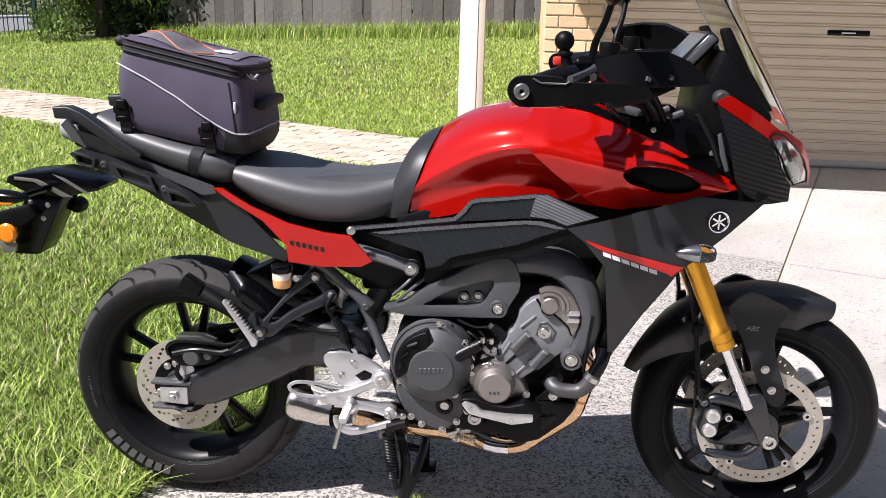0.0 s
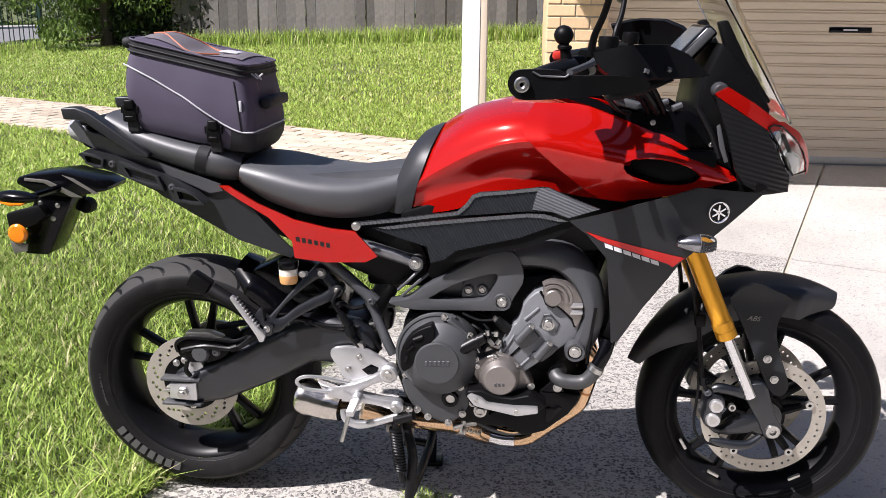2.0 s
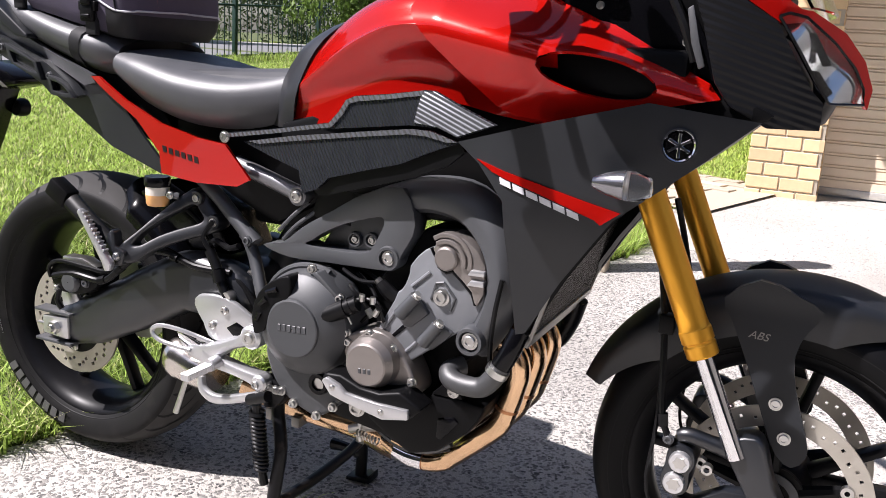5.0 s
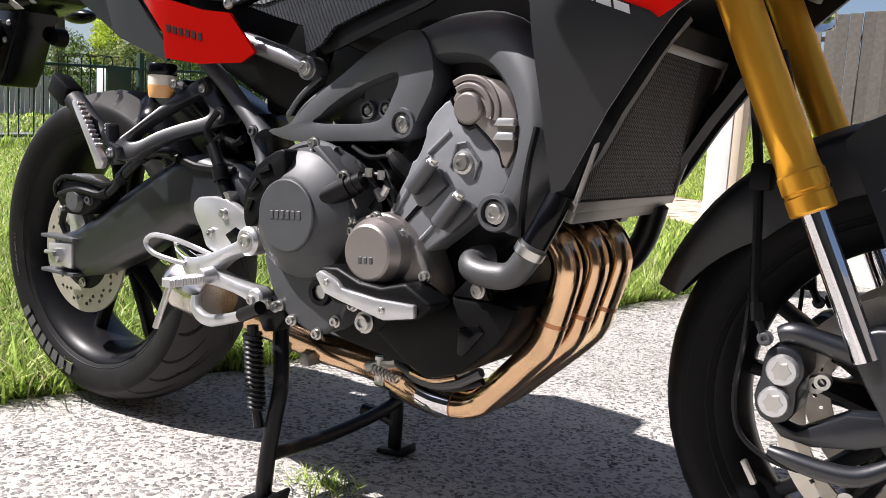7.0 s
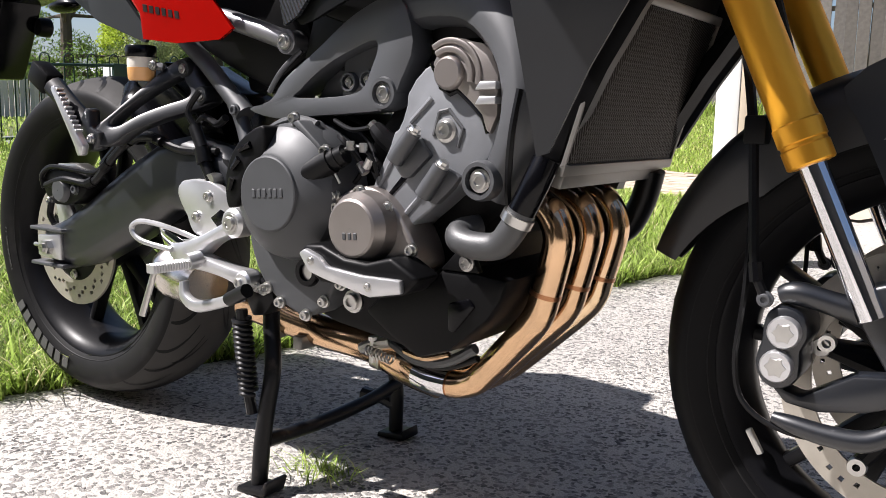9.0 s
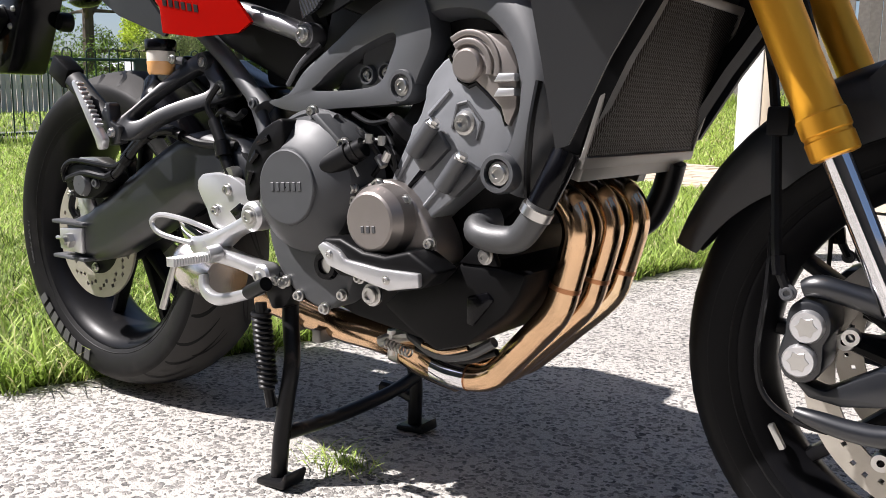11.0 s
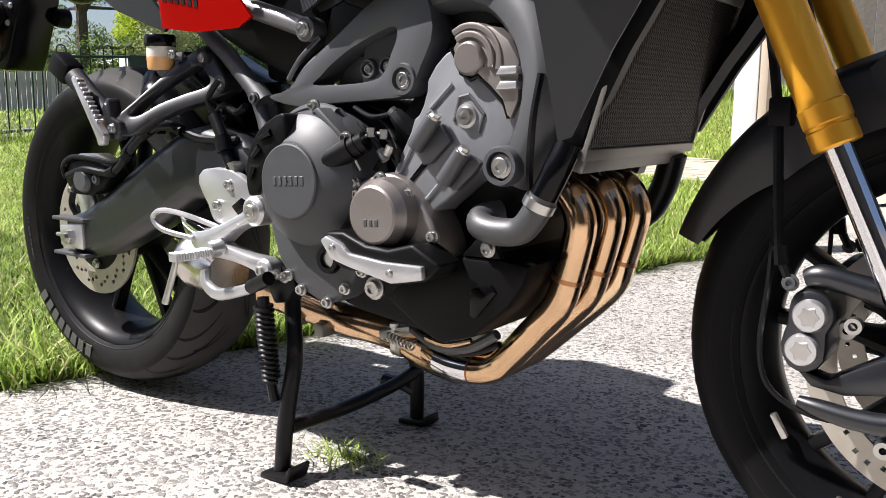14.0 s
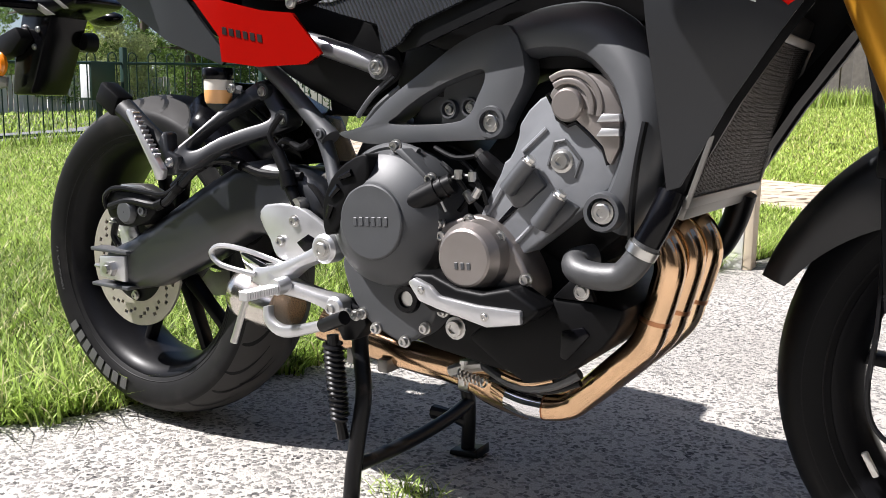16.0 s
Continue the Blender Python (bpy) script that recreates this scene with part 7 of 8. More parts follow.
for f in (False, True):
    bm = prism([(1.235, 1.235), (1.255, 1.240), (1.303, 1.155), (1.362, 1.068), (1.345, 1.062), (1.315, 1.085), (1.266, 1.150)], -0.135, -0.105, 0.005)
    part("screen_bracket", flip(bm) if f else bm, PLASTIC, bike, "black screen bracket")
scr = bmesh.new()
rows = []
for i in range(15):
    t = i / 14
    z = 1.028 + 0.37 * t
    xx, w = 1.421 - 0.575 * (z - 1.035) + 0.02 * t, 0.175 - 0.03 * t * t - 0.05 * max(0, t - 0.8)
    rows.append([scr.verts.new((xx - (0.028 + 0.035 * t) * (k / 8) ** 2, w * k / 8, z)) for k in range(-8, 9)])
for p, q in zip(rows, rows[1:]):
    for k in range(16):
        scr.faces.new((p[k], p[k + 1], q[k + 1], q[k]))
scr.normal_update()
bmesh.ops.solidify(scr, geom=scr.faces[:], thickness=0.004)
ws = part("windscreen", scr, SCREEN, bike, "clear tinted windscreen", smooth=60)

# frame bolts
for x, z, y, r in ((0.794, 0.596, -0.163, 0.0095), (0.966, 0.494, -0.200, 0.0105), (0.712, 0.612, -0.134, 0.006), (0.745, 0.615, -0.134, 0.006)):
    bs = part("frame_boss", lathe([(r * 1.6, 0.004), (r * 1.65, -0.004), (r * 2.1, -0.004), (r * 2.3, 0.002), (r * 2.3, 0.03)], 32, (x, y, z)), FRAME, fr)
    part("bolt", bolt(x, y + 0.002, z, r, 0.006), STEEL, bs, "zinc frame bolt")
part("panel_bolt", bolt(0.448, -0.158, 0.766, 0.008, 0.005), STEEL, bike)

# tail bag
bag = thing("tail_bag", "dark grey nylon tail bag strapped on the pillion seat", "bag", at=(0.05, 0, 0.93))
INV = Matrix.Translation((-0.05, 0, -0.930))


def bag_part(name, bm, m, label="", smooth=50):
    return part(name, moved(bm, INV), m, bag, label, smooth)


def bag_half(w, xb, xf, rb, rf):
    """Near half of the bag's outline from the middle of the back to the middle of the front."""
    pts = [(xb, 0.0), (xb - 0.002, -(w - rb) * 0.5)]
    for k in range(6):
        a = math.pi / 2 * k / 5
        pts.append((xb + rb - rb * math.cos(a), -(w - rb) - rb * math.sin(a)))
    for k in range(1, 10):
        pts.append((xb + rb + (xf - rf - xb - rb) * k / 10, -w - 0.003 * math.sin(math.pi * k / 10)))
    for k in range(6):
        a = math.pi / 2 * k / 5
        pts.append((xf - rf + rf * math.sin(a), -(w - rf) - rf * math.cos(a)))
    return pts + [(xf + 0.004, -(w - rf) * 0.5), (xf + 0.005, 0.0)]


def bag_z(x, u):
    """Height on the bag: u = 0 at the base, 1 at the zip, both sloping down to the front."""
    return (0.961 - 0.19 * x) * (1 - u) + (1.143 - 0.21 * x) * u


def bag_ring(u, grow=0.0):
    """Half outline at height u, bulging in the middle."""
    w = float(np.interp(u, [0.0, 0.12, 0.45, 0.8, 1.0, 1.15], [0.126, 0.138, 0.144, 0.139, 0.133, 0.131])) + grow
    xb = float(np.interp(u, [0.0, 0.12, 0.45, 0.8, 1.0, 1.15], [-0.078, -0.090, -0.102, -0.096, -0.086, -0.082])) - grow
    xf = float(np.interp(u, [0.0, 0.12, 0.3, 0.6, 1.0, 1.15], [0.194, 0.204, 0.208, 0.203, 0.190, 0.188])) + grow
    out = []
    for x, y in bag_half(w, xb, xf, 0.030, 0.030):
        z = bag_z(x, u)
        y -= 0.0035 * noise.noise((x * 14, y * 4, z * 11)) * (1 if abs(y) > 0.05 else 0)
        out.append((x, y, z))
    return out


def bag_skin(us, first=0, grow=0.0):
    """Cloth wrapped round the bag between the heights us; with first, only round the front from that point on."""
    bm = bmesh.new()
    rows = []
    for u in us:
        half = bag_ring(u, grow)
        full = half + [(x, -y, z) for x, y, z in half[-2:0:-1]]
        n = len(half)
        pick = full[first:2 * n - 1 - first] if first else full
        rows.append([bm.verts.new(p) for p in pick])
    for a, b in zip(rows, rows[1:]):
        m = len(a)
        for k in range(m - 1 if first else m):
            bm.faces.new((a[k], a[(k + 1) % m], b[(k + 1) % m], b[k]))
    bmesh.ops.recalc_face_normals(bm, faces=bm.faces)
    return bm


def lid_z(x, y):
    """The lid: a ridge behind, a hollow in the middle and a soft roll in front."""
    v = min(1.0, abs(y) / 0.128)
    h = float(np.interp(x, [-0.085, -0.055, -0.025, 0.005, 0.035, 0.08, 0.12, 0.155, 0.195], [0.003, 0.015, 0.022, 0.012, -0.006, -0.010, 0.008, 0.016, 0.003]))
    return 1.1655 - 0.213 * x + h * (1 - v * v) + 0.002 * noise.noise((x * 22, y * 22, 3))


def lid_sheet(x0, x1, w, up):
    """A piece of the lid's top, w times its half width."""
    bm = bmesh.new()
    rows = []
    for i in range(25):
        x = x0 + (x1 - x0) * i / 24
        ends = min(1.0, (x + 0.0845) / 0.030, (0.1935 - x) / 0.050)
        half = w * (0.131 - 0.045 * (1 - math.sqrt(max(0.0, 1 - (1 - max(0.0, ends)) ** 2))))
        rows.append([bm.verts.new((x, half * (j - 10) / 10, lid_z(x, half * (j - 10) / 10) + up)) for j in range(21)])
    for a, b in zip(rows, rows[1:]):
        for k in range(20):
            bm.faces.new((a[k], b[k], b[k + 1], a[k + 1]))
    bmesh.ops.recalc_face_normals(bm, faces=bm.faces)
    return bm


LIDG = mat("lid_grey_nylon", (0.13, 0.118, 0.132), 0.7, 0, 0.15, 40, bump=0.3, bump_scale=1200)
bag_part("body", bag_skin([0.0, 0.06, 0.14, 0.26, 0.38, 0.5, 0.62, 0.74, 0.86, 1.0]), CLOTH, "dark grey nylon body")
bag_part("base", box(-0.072, 0.186, -0.120, 0.120, 0.925, 0.960, 0.012), CLOTH_BLK, "black base")
bag_part("lower_front", bag_skin([0.0, 0.06, 0.14, 0.22, 0.27], 16, 0.0015), CLOTH_BLK, "black lower front")
band = bag_part("zip_band", bag_skin([0.97, 1.02, 1.08, 1.135], grow=0.0025), CLOTH_BLK, "black zip band round the lid")
for u, r in ((0.985, 0.0028), (1.055, 0.0022), (1.13, 0.0026)):
    half = bag_ring(u, 0.0035)
    part("zip_cord", moved(tube(half[1:] + [(x, -y, z) for x, y, z in half[-2:0:-1]], r, 6), INV), CLOTH if u > 1.1 else CLOTH_BLK, band)
bag_part("lid", lid_sheet(-0.0845, 0.1930, 1.0, 0.0), CLOTH, "sagging nylon lid")
bag_part("lid_panel", lid_sheet(-0.060, 0.172, 0.74, 0.0025), LIDG, "lighter grey lid panel")
for sy in (-1, 1):
    line = [(-0.066, 0.020), (-0.03, 0.040), (0.01, 0.072), (0.035, 0.082), (0.06, 0.070), (0.10, 0.040)]
    bag_part("lid_stripe", tube([(x, sy * y, lid_z(x, y) + 0.0035) for x, y in line], 0.0022, 6), ORANGE, "orange lid trim")
bag_part("lid_tab", moved(box(-0.022, 0.022, -0.030, 0.030, 0.0, 0.004, 0.002), Matrix.Translation((0.130, -0.035, lid_z(0.130, 0.035) + 0.003)) @ Matrix.Rotation(0.12, 4, "Y")), PIPING, "pale lid tab")
PIPE = [(-0.098, 0.80), (-0.06, 0.76), (-0.022, 0.70), (0.015, 0.625), (0.049, 0.560), (0.082, 0.47), (0.114, 0.385), (0.145, 0.315), (0.175, 0.275)]
side = []
for x, u in PIPE:
    ring = bag_ring(u)
    side.append((x, float(np.interp(x, [p[0] for p in ring[4:20]], [p[1] for p in ring[4:20]])) - 0.0015, bag_z(x, u)))
front = [(p[0] + 0.001, p[1] - 0.001, p[2] + 0.006 * (i / 4)) for i, p in enumerate(bag_ring(0.285)[19:])]
bag_part("piping", tube(side + front[:-1] + [(x, -y, z) for x, y, z in front[::-1]], 0.0021, 6), PIPING, "pale reflective piping")
bag_part("seam", tube([bag_ring(u, 0.001)[17] for u in (0.29, 0.5, 0.7, 0.9)], 0.0018, 6), CLOTH_BLK)
bag_part("seam_tag", box(0.176, 0.183, -0.1445, -0.137, 1.022, 1.048, 0.002), PIPING, "pale seam tag")
for x, zc in ((-0.086, 1.020), (0.116, 0.978)):
    y = -0.146 if x > 0 else -0.137
    bk = bag_part("buckle", join(box(x - 0.018, x + 0.016, y - 0.008, y + 0.004, zc - 0.026, zc + 0.016, 0.004), box(x - 0.013, x + 0.011, y - 0.012, y, zc + 0.004, zc + 0.026, 0.004), box(x - 0.022, x - 0.016, y - 0.006, y + 0.004, zc - 0.006, zc + 0.012, 0.002), box(x + 0.014, x + 0.021, y - 0.006, y + 0.004, zc - 0.006, zc + 0.012, 0.002), box(x - 0.012, x + 0.010, y - 0.0105, y, zc - 0.020, zc - 0.012, 0.002)), PLASTIC, "black plastic buckle")
    bag_part("strap", prism([(x - 0.013, zc + 0.01), (x + 0.012, zc + 0.01), (x + 0.016, zc - 0.050), (x - 0.010, zc - 0.050)], y, y + 0.012, 0.002), CLOTH_BLK, "black webbing strap")
bag_part("stripe", tube([(bag_ring(u)[21][0] + 0.002, -0.062, bag_ring(u)[21][2]) for u in (0.36, 0.55, 0.75, 0.93)], 0.003, 6), ORANGE, "orange trim")
bag_part("handle", box(0.206, 0.232, -0.085, 0.085, 1.024, 1.050, 0.009), CLOTH_BLK, "black grab handle")
bag_part("pull", join(tube([(0.190, -0.092, 1.108), (0.208, -0.094, 1.096), (0.216, -0.080, 1.106)], 0.0025, 6, smooth=False), tube([(0.198, -0.080, 1.106), (0.212, -0.075, 1.092)], 0.0025, 6, smooth=False)), PIPING, "pale zip pulls")
bag_part("knob", lathe([(0.001, -0.014), (0.011, -0.013), (0.0135, -0.006), (0.0135, 0.006), (0.009, 0.012), (0.006, 0.014), (0.006, 0.034)], 16, (-0.112, -0.06, 1.172), "x"), CLOTH_BLK, "black loop end")

# ---- lawn grass, fences, trees and the street beyond ----
def leafy(name, color, spread=0.35, trans=0.35, stain=None):
    """Blades and leaves: colour varies from one to the next, and light passes through."""
    m = bpy.data.materials.new(name)
    m.use_nodes = True
    n, l = m.node_tree.nodes, m.node_tree.links
    b = n["Principled BSDF"]
    geo = n.new("ShaderNodeNewGeometry")
    cr = n.new("ShaderNodeValToRGB")
    e = cr.color_ramp.elements
    lo, hi = [c * (1 - spread) for c in color], [c * (1 + spread) for c in color]
    e[0].color, e[1].color = (*lo, 1), (*hi, 1)
    if stain:
        e3 = cr.color_ramp.elements.new(0.84)
        e3.color = (*hi, 1)
        e[-1].color = (*stain, 1)
    l.new(geo.outputs["Random Per Island"], cr.inputs[0])
    l.new(cr.outputs[0], b.inputs["Base Color"])
    b.inputs["Roughness"].default_value = 0.55
    b.inputs["Specular IOR Level"].default_value = 0.25
    tr = n.new("ShaderNodeBsdfTranslucent")
    l.new(cr.outputs[0], tr.inputs[0])
    mix = n.new("ShaderNodeMixShader")
    mix.inputs[0].default_value = trans
    l.new(b.outputs[0], mix.inputs[1])
    l.new(tr.outputs[0], mix.inputs[2])
    l.new(mix.outputs[0], n["Material Output"].inputs["Surface"])
    return m


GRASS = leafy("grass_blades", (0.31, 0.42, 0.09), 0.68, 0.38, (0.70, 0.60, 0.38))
# near blades are darker: shade in the gaps is put into their colour
GRASS_SHADED = leafy("shaded_near_blades", (0.160, 0.235, 0.042), 0.88, 0.26, (0.68, 0.58, 0.36))
CONIFER = leafy("conifer_sprays", (0.13, 0.20, 0.045), 0.5, 0.25)
LEAF = leafy("broad_leaves", (0.12, 0.19, 0.04), 0.7, 0.45)
HEDGE = leafy("hedge_leaves", (0.075, 0.11, 0.04), 0.6, 0.3)


def raw_mesh(name, verts, faces_n, loops, material, kind="stuff", label="", category="", parent=None):
    """A mesh of many small faces: faces_n corners each, given by the loops."""
    me = bpy.data.meshes.new(name)
    me.vertices.add(len(verts))
    me.vertices.foreach_set("co", np.asarray(verts, np.float32).ravel())
    total = len(loops)
    me.loops.add(total)
    me.loops.foreach_set("vertex_index", np.asarray(loops, np.int32))
    count = total // faces_n
    me.polygons.add(count)
    me.polygons.foreach_set("loop_start", np.arange(count, dtype=np.int32) * faces_n)
    me.polygons.foreach_set("loop_total", np.full(count, faces_n, np.int32))
    me.update(calc_edges=True)
    me.validate()
    me.materials.append(material)
    ob = new(name, me)
    if parent:
        ob.parent = parent
    return tagged(ob, label, category, kind=kind)


rng = np.random.default_rng(7)


def blades(points, h0, h1, width, lean):
    """Bent grass blades of three triangles at the given roots."""
    n = len(points)
    a = rng.uniform(0, 2 * np.pi, n)
    h = rng.uniform(h0, h1, n) * rng.uniform(0.6, 1.0, n)
    l = lean * h * rng.uniform(0.2, 1.3, n)
    d = np.stack([np.cos(a), np.sin(a), np.zeros(n)], 1)
    s = np.stack([-np.sin(a), np.cos(a), np.zeros(n)], 1) * (width * rng.uniform(0.6, 1.3, n))[:, None]
    up = np.array([0, 0, 1.0])
    mid = points + d * (l * 0.35)[:, None] + up * (h * 0.6)[:, None]
    tip = points + d * l[:, None] + up * h[:, None]
    v = np.stack([points - s * 0.5, points + s * 0.5, mid - s * 0.42, mid + s * 0.42, tip], 1).reshape(-1, 3)
    base = np.arange(n)[:, None] * 5
    f = (base + np.array([[0, 1, 3, 0, 3, 2, 2, 3, 4]])).ravel()
    return v, f


def strew(x0, x1, y0, y1, per_m2, clump=0.0):
    """Roots over a patch of the lawn, off the drive and the path, thinner on worn spots."""
    n = int((x1 - x0) * (y1 - y0) * per_m2)
    p = np.stack([rng.uniform(x0, x1, n), rng.uniform(y0, y1, n)], 1)
    ex = np.interp(p[:, 1], [-6.0, -0.75, -0.40, -0.25, -0.04, 0.6, 1.45, 2.6, 2.95, 4.25, 4.45, 60], [-3.0, -0.85, -0.44, -0.20, -0.10, 0.06, 0.27, 0.66, 0.64, 0.54, 0.92, 0.92])
    ragged = 0.035 * np.sin(p[:, 1] * 23) + 0.02 * np.sin(p[:, 1] * 61 + 1)
    keep = p[:, 0] < ex + ragged - 0.005
    q = p - np.array([PO.x, PO.y])
    v, u = q @ np.array([DV.x, DV.y]), q @ np.array([DE.x, DE.y])
    keep &= ~((v > 0.02) & (v < 1.08) & (u < 0.6) & (u > -6.7))
    worn = np.array([noise.noise((x * 1.1, y * 1.1, 9)) + 0.6 * noise.noise((x * 3.1, y * 3.1, 4)) for x, y in p])
    keep &= rng.uniform(0, 1, n) > np.clip((worn - 0.25) * 2.0, 0, 0.6)
    rim_ = np.minimum(np.minimum(p[:, 0] - x0, x1 - p[:, 0]), np.minimum(p[:, 1] - y0, y1 - p[:, 1]))
    keep &= rng.uniform(0, 1, n) < np.clip(rim_ / 0.35, 0.02, 1)
    p = p[keep]
    z = np.array([gz(x, y) for x, y in p])
    return np.column_stack([p, z])


def patch(name, parts, label, material=None):
    vs, fs, off = [], [], 0
    for v, f in parts:
        vs.append(v)
        fs.append(f + off)
        off += len(v)
    return raw_mesh(name, np.concatenate(vs), 3, np.concatenate(fs), material or GRASS, "stuff", label, "grass")


patch("near_grass", [blades(strew(-2.2, 0.7, -1.6, 2.7, 11000), 0.025, 0.075, 0.0046, 1.1)], "dense grass with dry blades beside the drive, gap shade put into the blade colour", GRASS_SHADED)
patch("grass", [blades(strew(-4.8, 1.2, -2.3, 6.9, 5000), 0.03, 0.06, 0.0072, 1.3),
                blades(strew(-8.2, 1.3, 2.0, 13.0, 2200), 0.035, 0.065, 0.012, 0.9),
                blades(strew(-0.9, 0.9, -0.9, 3.4, 900), 0.07, 0.13, 0.005, 1.1)], "bright green mown grass with some dry blades")
base = np.column_stack([rng.uniform(-5.4, 1, 9000), 12.45 - rng.exponential(0.10, 9000)])
base = np.column_stack([base, [gz(x, y) for x, y in base]])
side = np.column_stack([-8.15 + rng.exponential(0.12, 7000), rng.uniform(3, 17.0, 7000)])
side = np.column_stack([side, [gz(x, y) for x, y in side]])
patch("long_grass", [blades(base, 0.10, 0.36, 0.011, 0.6), blades(side, 0.08, 0.24, 0.010, 0.6)], "long uncut grass along the foot of the fences")
edge = rng.uniform(-0.8, 3.0, 5000)
ex = np.interp(edge, [-0.75, -0.40, -0.25, -0.04, 0.6, 1.45, 2.6, 3.0], [-0.85, -0.44, -0.20, -0.10, 0.06, 0.27, 0.66, 0.66]) - rng.exponential(0.045, 5000)
patch("edge_grass", [blades(np.column_stack([ex, edge, [gz(x, y) for x, y in zip(ex, edge)]]), 0.03, 0.13, 0.0042, 1.8)], "untrimmed grass leaning over the edge of the drive")
tuft = rng.normal((0.60, -0.065), (0.034, 0.022), (150, 2))
patch("weed_tuft", [blades(np.column_stack([tuft, np.zeros(150)]), 0.010, 0.034, 0.0024, 1.8)], "small weed tuft growing in the drive")

# back fence of grey palings
fence = thing("paling_fence", "weathered grey timber paling fence at the end of the lawn", "fence", kind="structure")
rnd = random.Random(4)
paling_meshes = []
for k in range(4):
    w = 0.160 + 0.006 * k
    bm = box(-w / 2, w / 2, -0.009, 0.009, 0, 1.85 + 0.01 * k, 0.003, 1)
    me = bpy.data.meshes.new("paling")
    bm.to_mesh(me)
    bm.free()
    me.materials.append(PALING)
    paling_meshes.append(me)
x = -5.2
while x < 2.2:
    ob = new("paling", rnd.choice(paling_meshes))
    ob.parent = fence
    ob.matrix_world = pose(x, 12.62 + rnd.choice((0, 0.004, 0.022)), gz(x, 12.6) - 0.02 + rnd.uniform(-0.02, 0.03), 0, rnd.uniform(-0.9, 0.9), rnd.uniform(-1.5, 1.5))
    x += rnd.uniform(0.160, 0.172)
for dz in (0.4, 1.5):
    part("rail", tube([(-5.3, 12.68, gz(-5.3, 12.6) + dz), (0, 12.68, gz(0, 12.6) + dz), (2.4, 12.68, gz(2.2, 12.6) + dz)], 0.045, 4, smooth=False), PALING, fence, smooth=0)

# green hooped steel fence along the street
rail = thing("hooped_fence", "dark green steel fence with hooped tops along the street", "fence", kind="structure")
FX = -8.2


def hoop(y):
    """Two bars joined by a half round on top."""
    h, r = 0.98, 0.062
    pts = [(0, -r, 0), (0, -r, h)] + [(0, -r * math.cos(a), h + 0.005 + r * math.sin(a)) for a in (0.4, 0.9, 1.57, 2.24, 2.74)] + [(0, r, h), (0, r, 0)]
    return tube(pts, 0.0085, 6, smooth=False)


bm = hoop(0)
hoop_me = bpy.data.meshes.new("hoop")
bm.to_mesh(hoop_me)
bm.free()
hoop_me.materials.append(RAILG)
y, i = -1.0, 0
while y < 17.2:
    ob = new("hoop", hoop_me)
    ob.parent = rail
    ob.location = (FX, y, gz(FX, y) + 0.05)
    y += 0.31
for k, y in enumerate((-1.2, 1.3, 3.8, 6.3, 8.8, 11.0, 13.6, 16.2)):
    part("post", box(FX - 0.035, FX + 0.035, y - 0.035, y + 0.035, gz(FX, y) - 0.05, gz(FX, y) + 1.16, 0.006), RAILG, rail)
for dz in (0.12, 0.96):
    part("rail", tube([(FX, yy, gz(FX, yy) + dz) for yy in (-1.2, 1.3, 5.0, 14.0, 17.2)], 0.019, 6, smooth=False), RAILG, rail)

# the street: asphalt, footpath and verge beyond the fence
road_y = [-30, -6, 4.0, 7.0, 9.5, 12.0, 15.0, 30, 60]
road_bm = bmesh.new()
rows = []
for yy in road_y:
    near_x, far_x = float(np.interp(yy, [-6, 4, 12, 60], [-8.55, -8.7, -9.4, -10.2])), float(np.interp(yy, [4, 7, 9.5, 12, 15, 60], [-10.2, -10.6, -12.0, -14.0, -14.6, -15.4]))
    rows.append([road_bm.verts.new((xx, yy, gz(-8, yy) + 0.03)) for xx in (near_x, far_x)])
for a, b in zip(rows, rows[1:]):
    road_bm.faces.new((a[0], a[1], b[1], b[0]))
road = part("road", road_bm, ASPHALT, None, smooth=0)
tagged(road, "grey asphalt lane behind the fence", "road", kind="structure")
grid_mesh("footpath", [-17.2, -16.0], list(np.arange(13, 60, 3.0)), lambda x, y: gz(-8, y) + 0.05, CONCRETE_FAR, "structure", "pale concrete footpath across the street", "path")
kerb = thing("kerb", "pale concrete kerb along the street", "kerb", kind="structure")
part("kerbstone", tube([(float(np.interp(yy, [9.5, 12, 15, 60], [-12.1, -14.1, -14.7, -15.5])), yy, gz(-8, yy) + 0.03) for yy in (9.5, 12, 15, 30, 60)], 0.09, 6, smooth=False), CONCRETE_FAR, kerb)
verge = np.column_stack([rng.uniform(-22, -10.2, 30000), rng.uniform(-2, 34, 30000)])
verge = verge[verge[:, 0] < np.interp(verge[:, 1], [4, 7, 9.5, 12, 15, 60], [-10.3, -10.7, -12.2, -14.2, -14.8, -15.6])]
verge = verge[(verge[:, 1] < 12.8) | (verge[:, 0] > -15.9) | (verge[:, 0] < -17.3)]
verge2 = np.column_stack([rng.uniform(-8.75, -8.1, 3000), rng.uniform(-1, 20, 3000)])
verge = np.concatenate([verge, verge2])
patch("verge_grass", [blades(np.column_stack([verge, [gz(-8, y) for y in verge[:, 1]]]), 0.05, 0.12, 0.030, 0.6)], "grass verges beside the street")


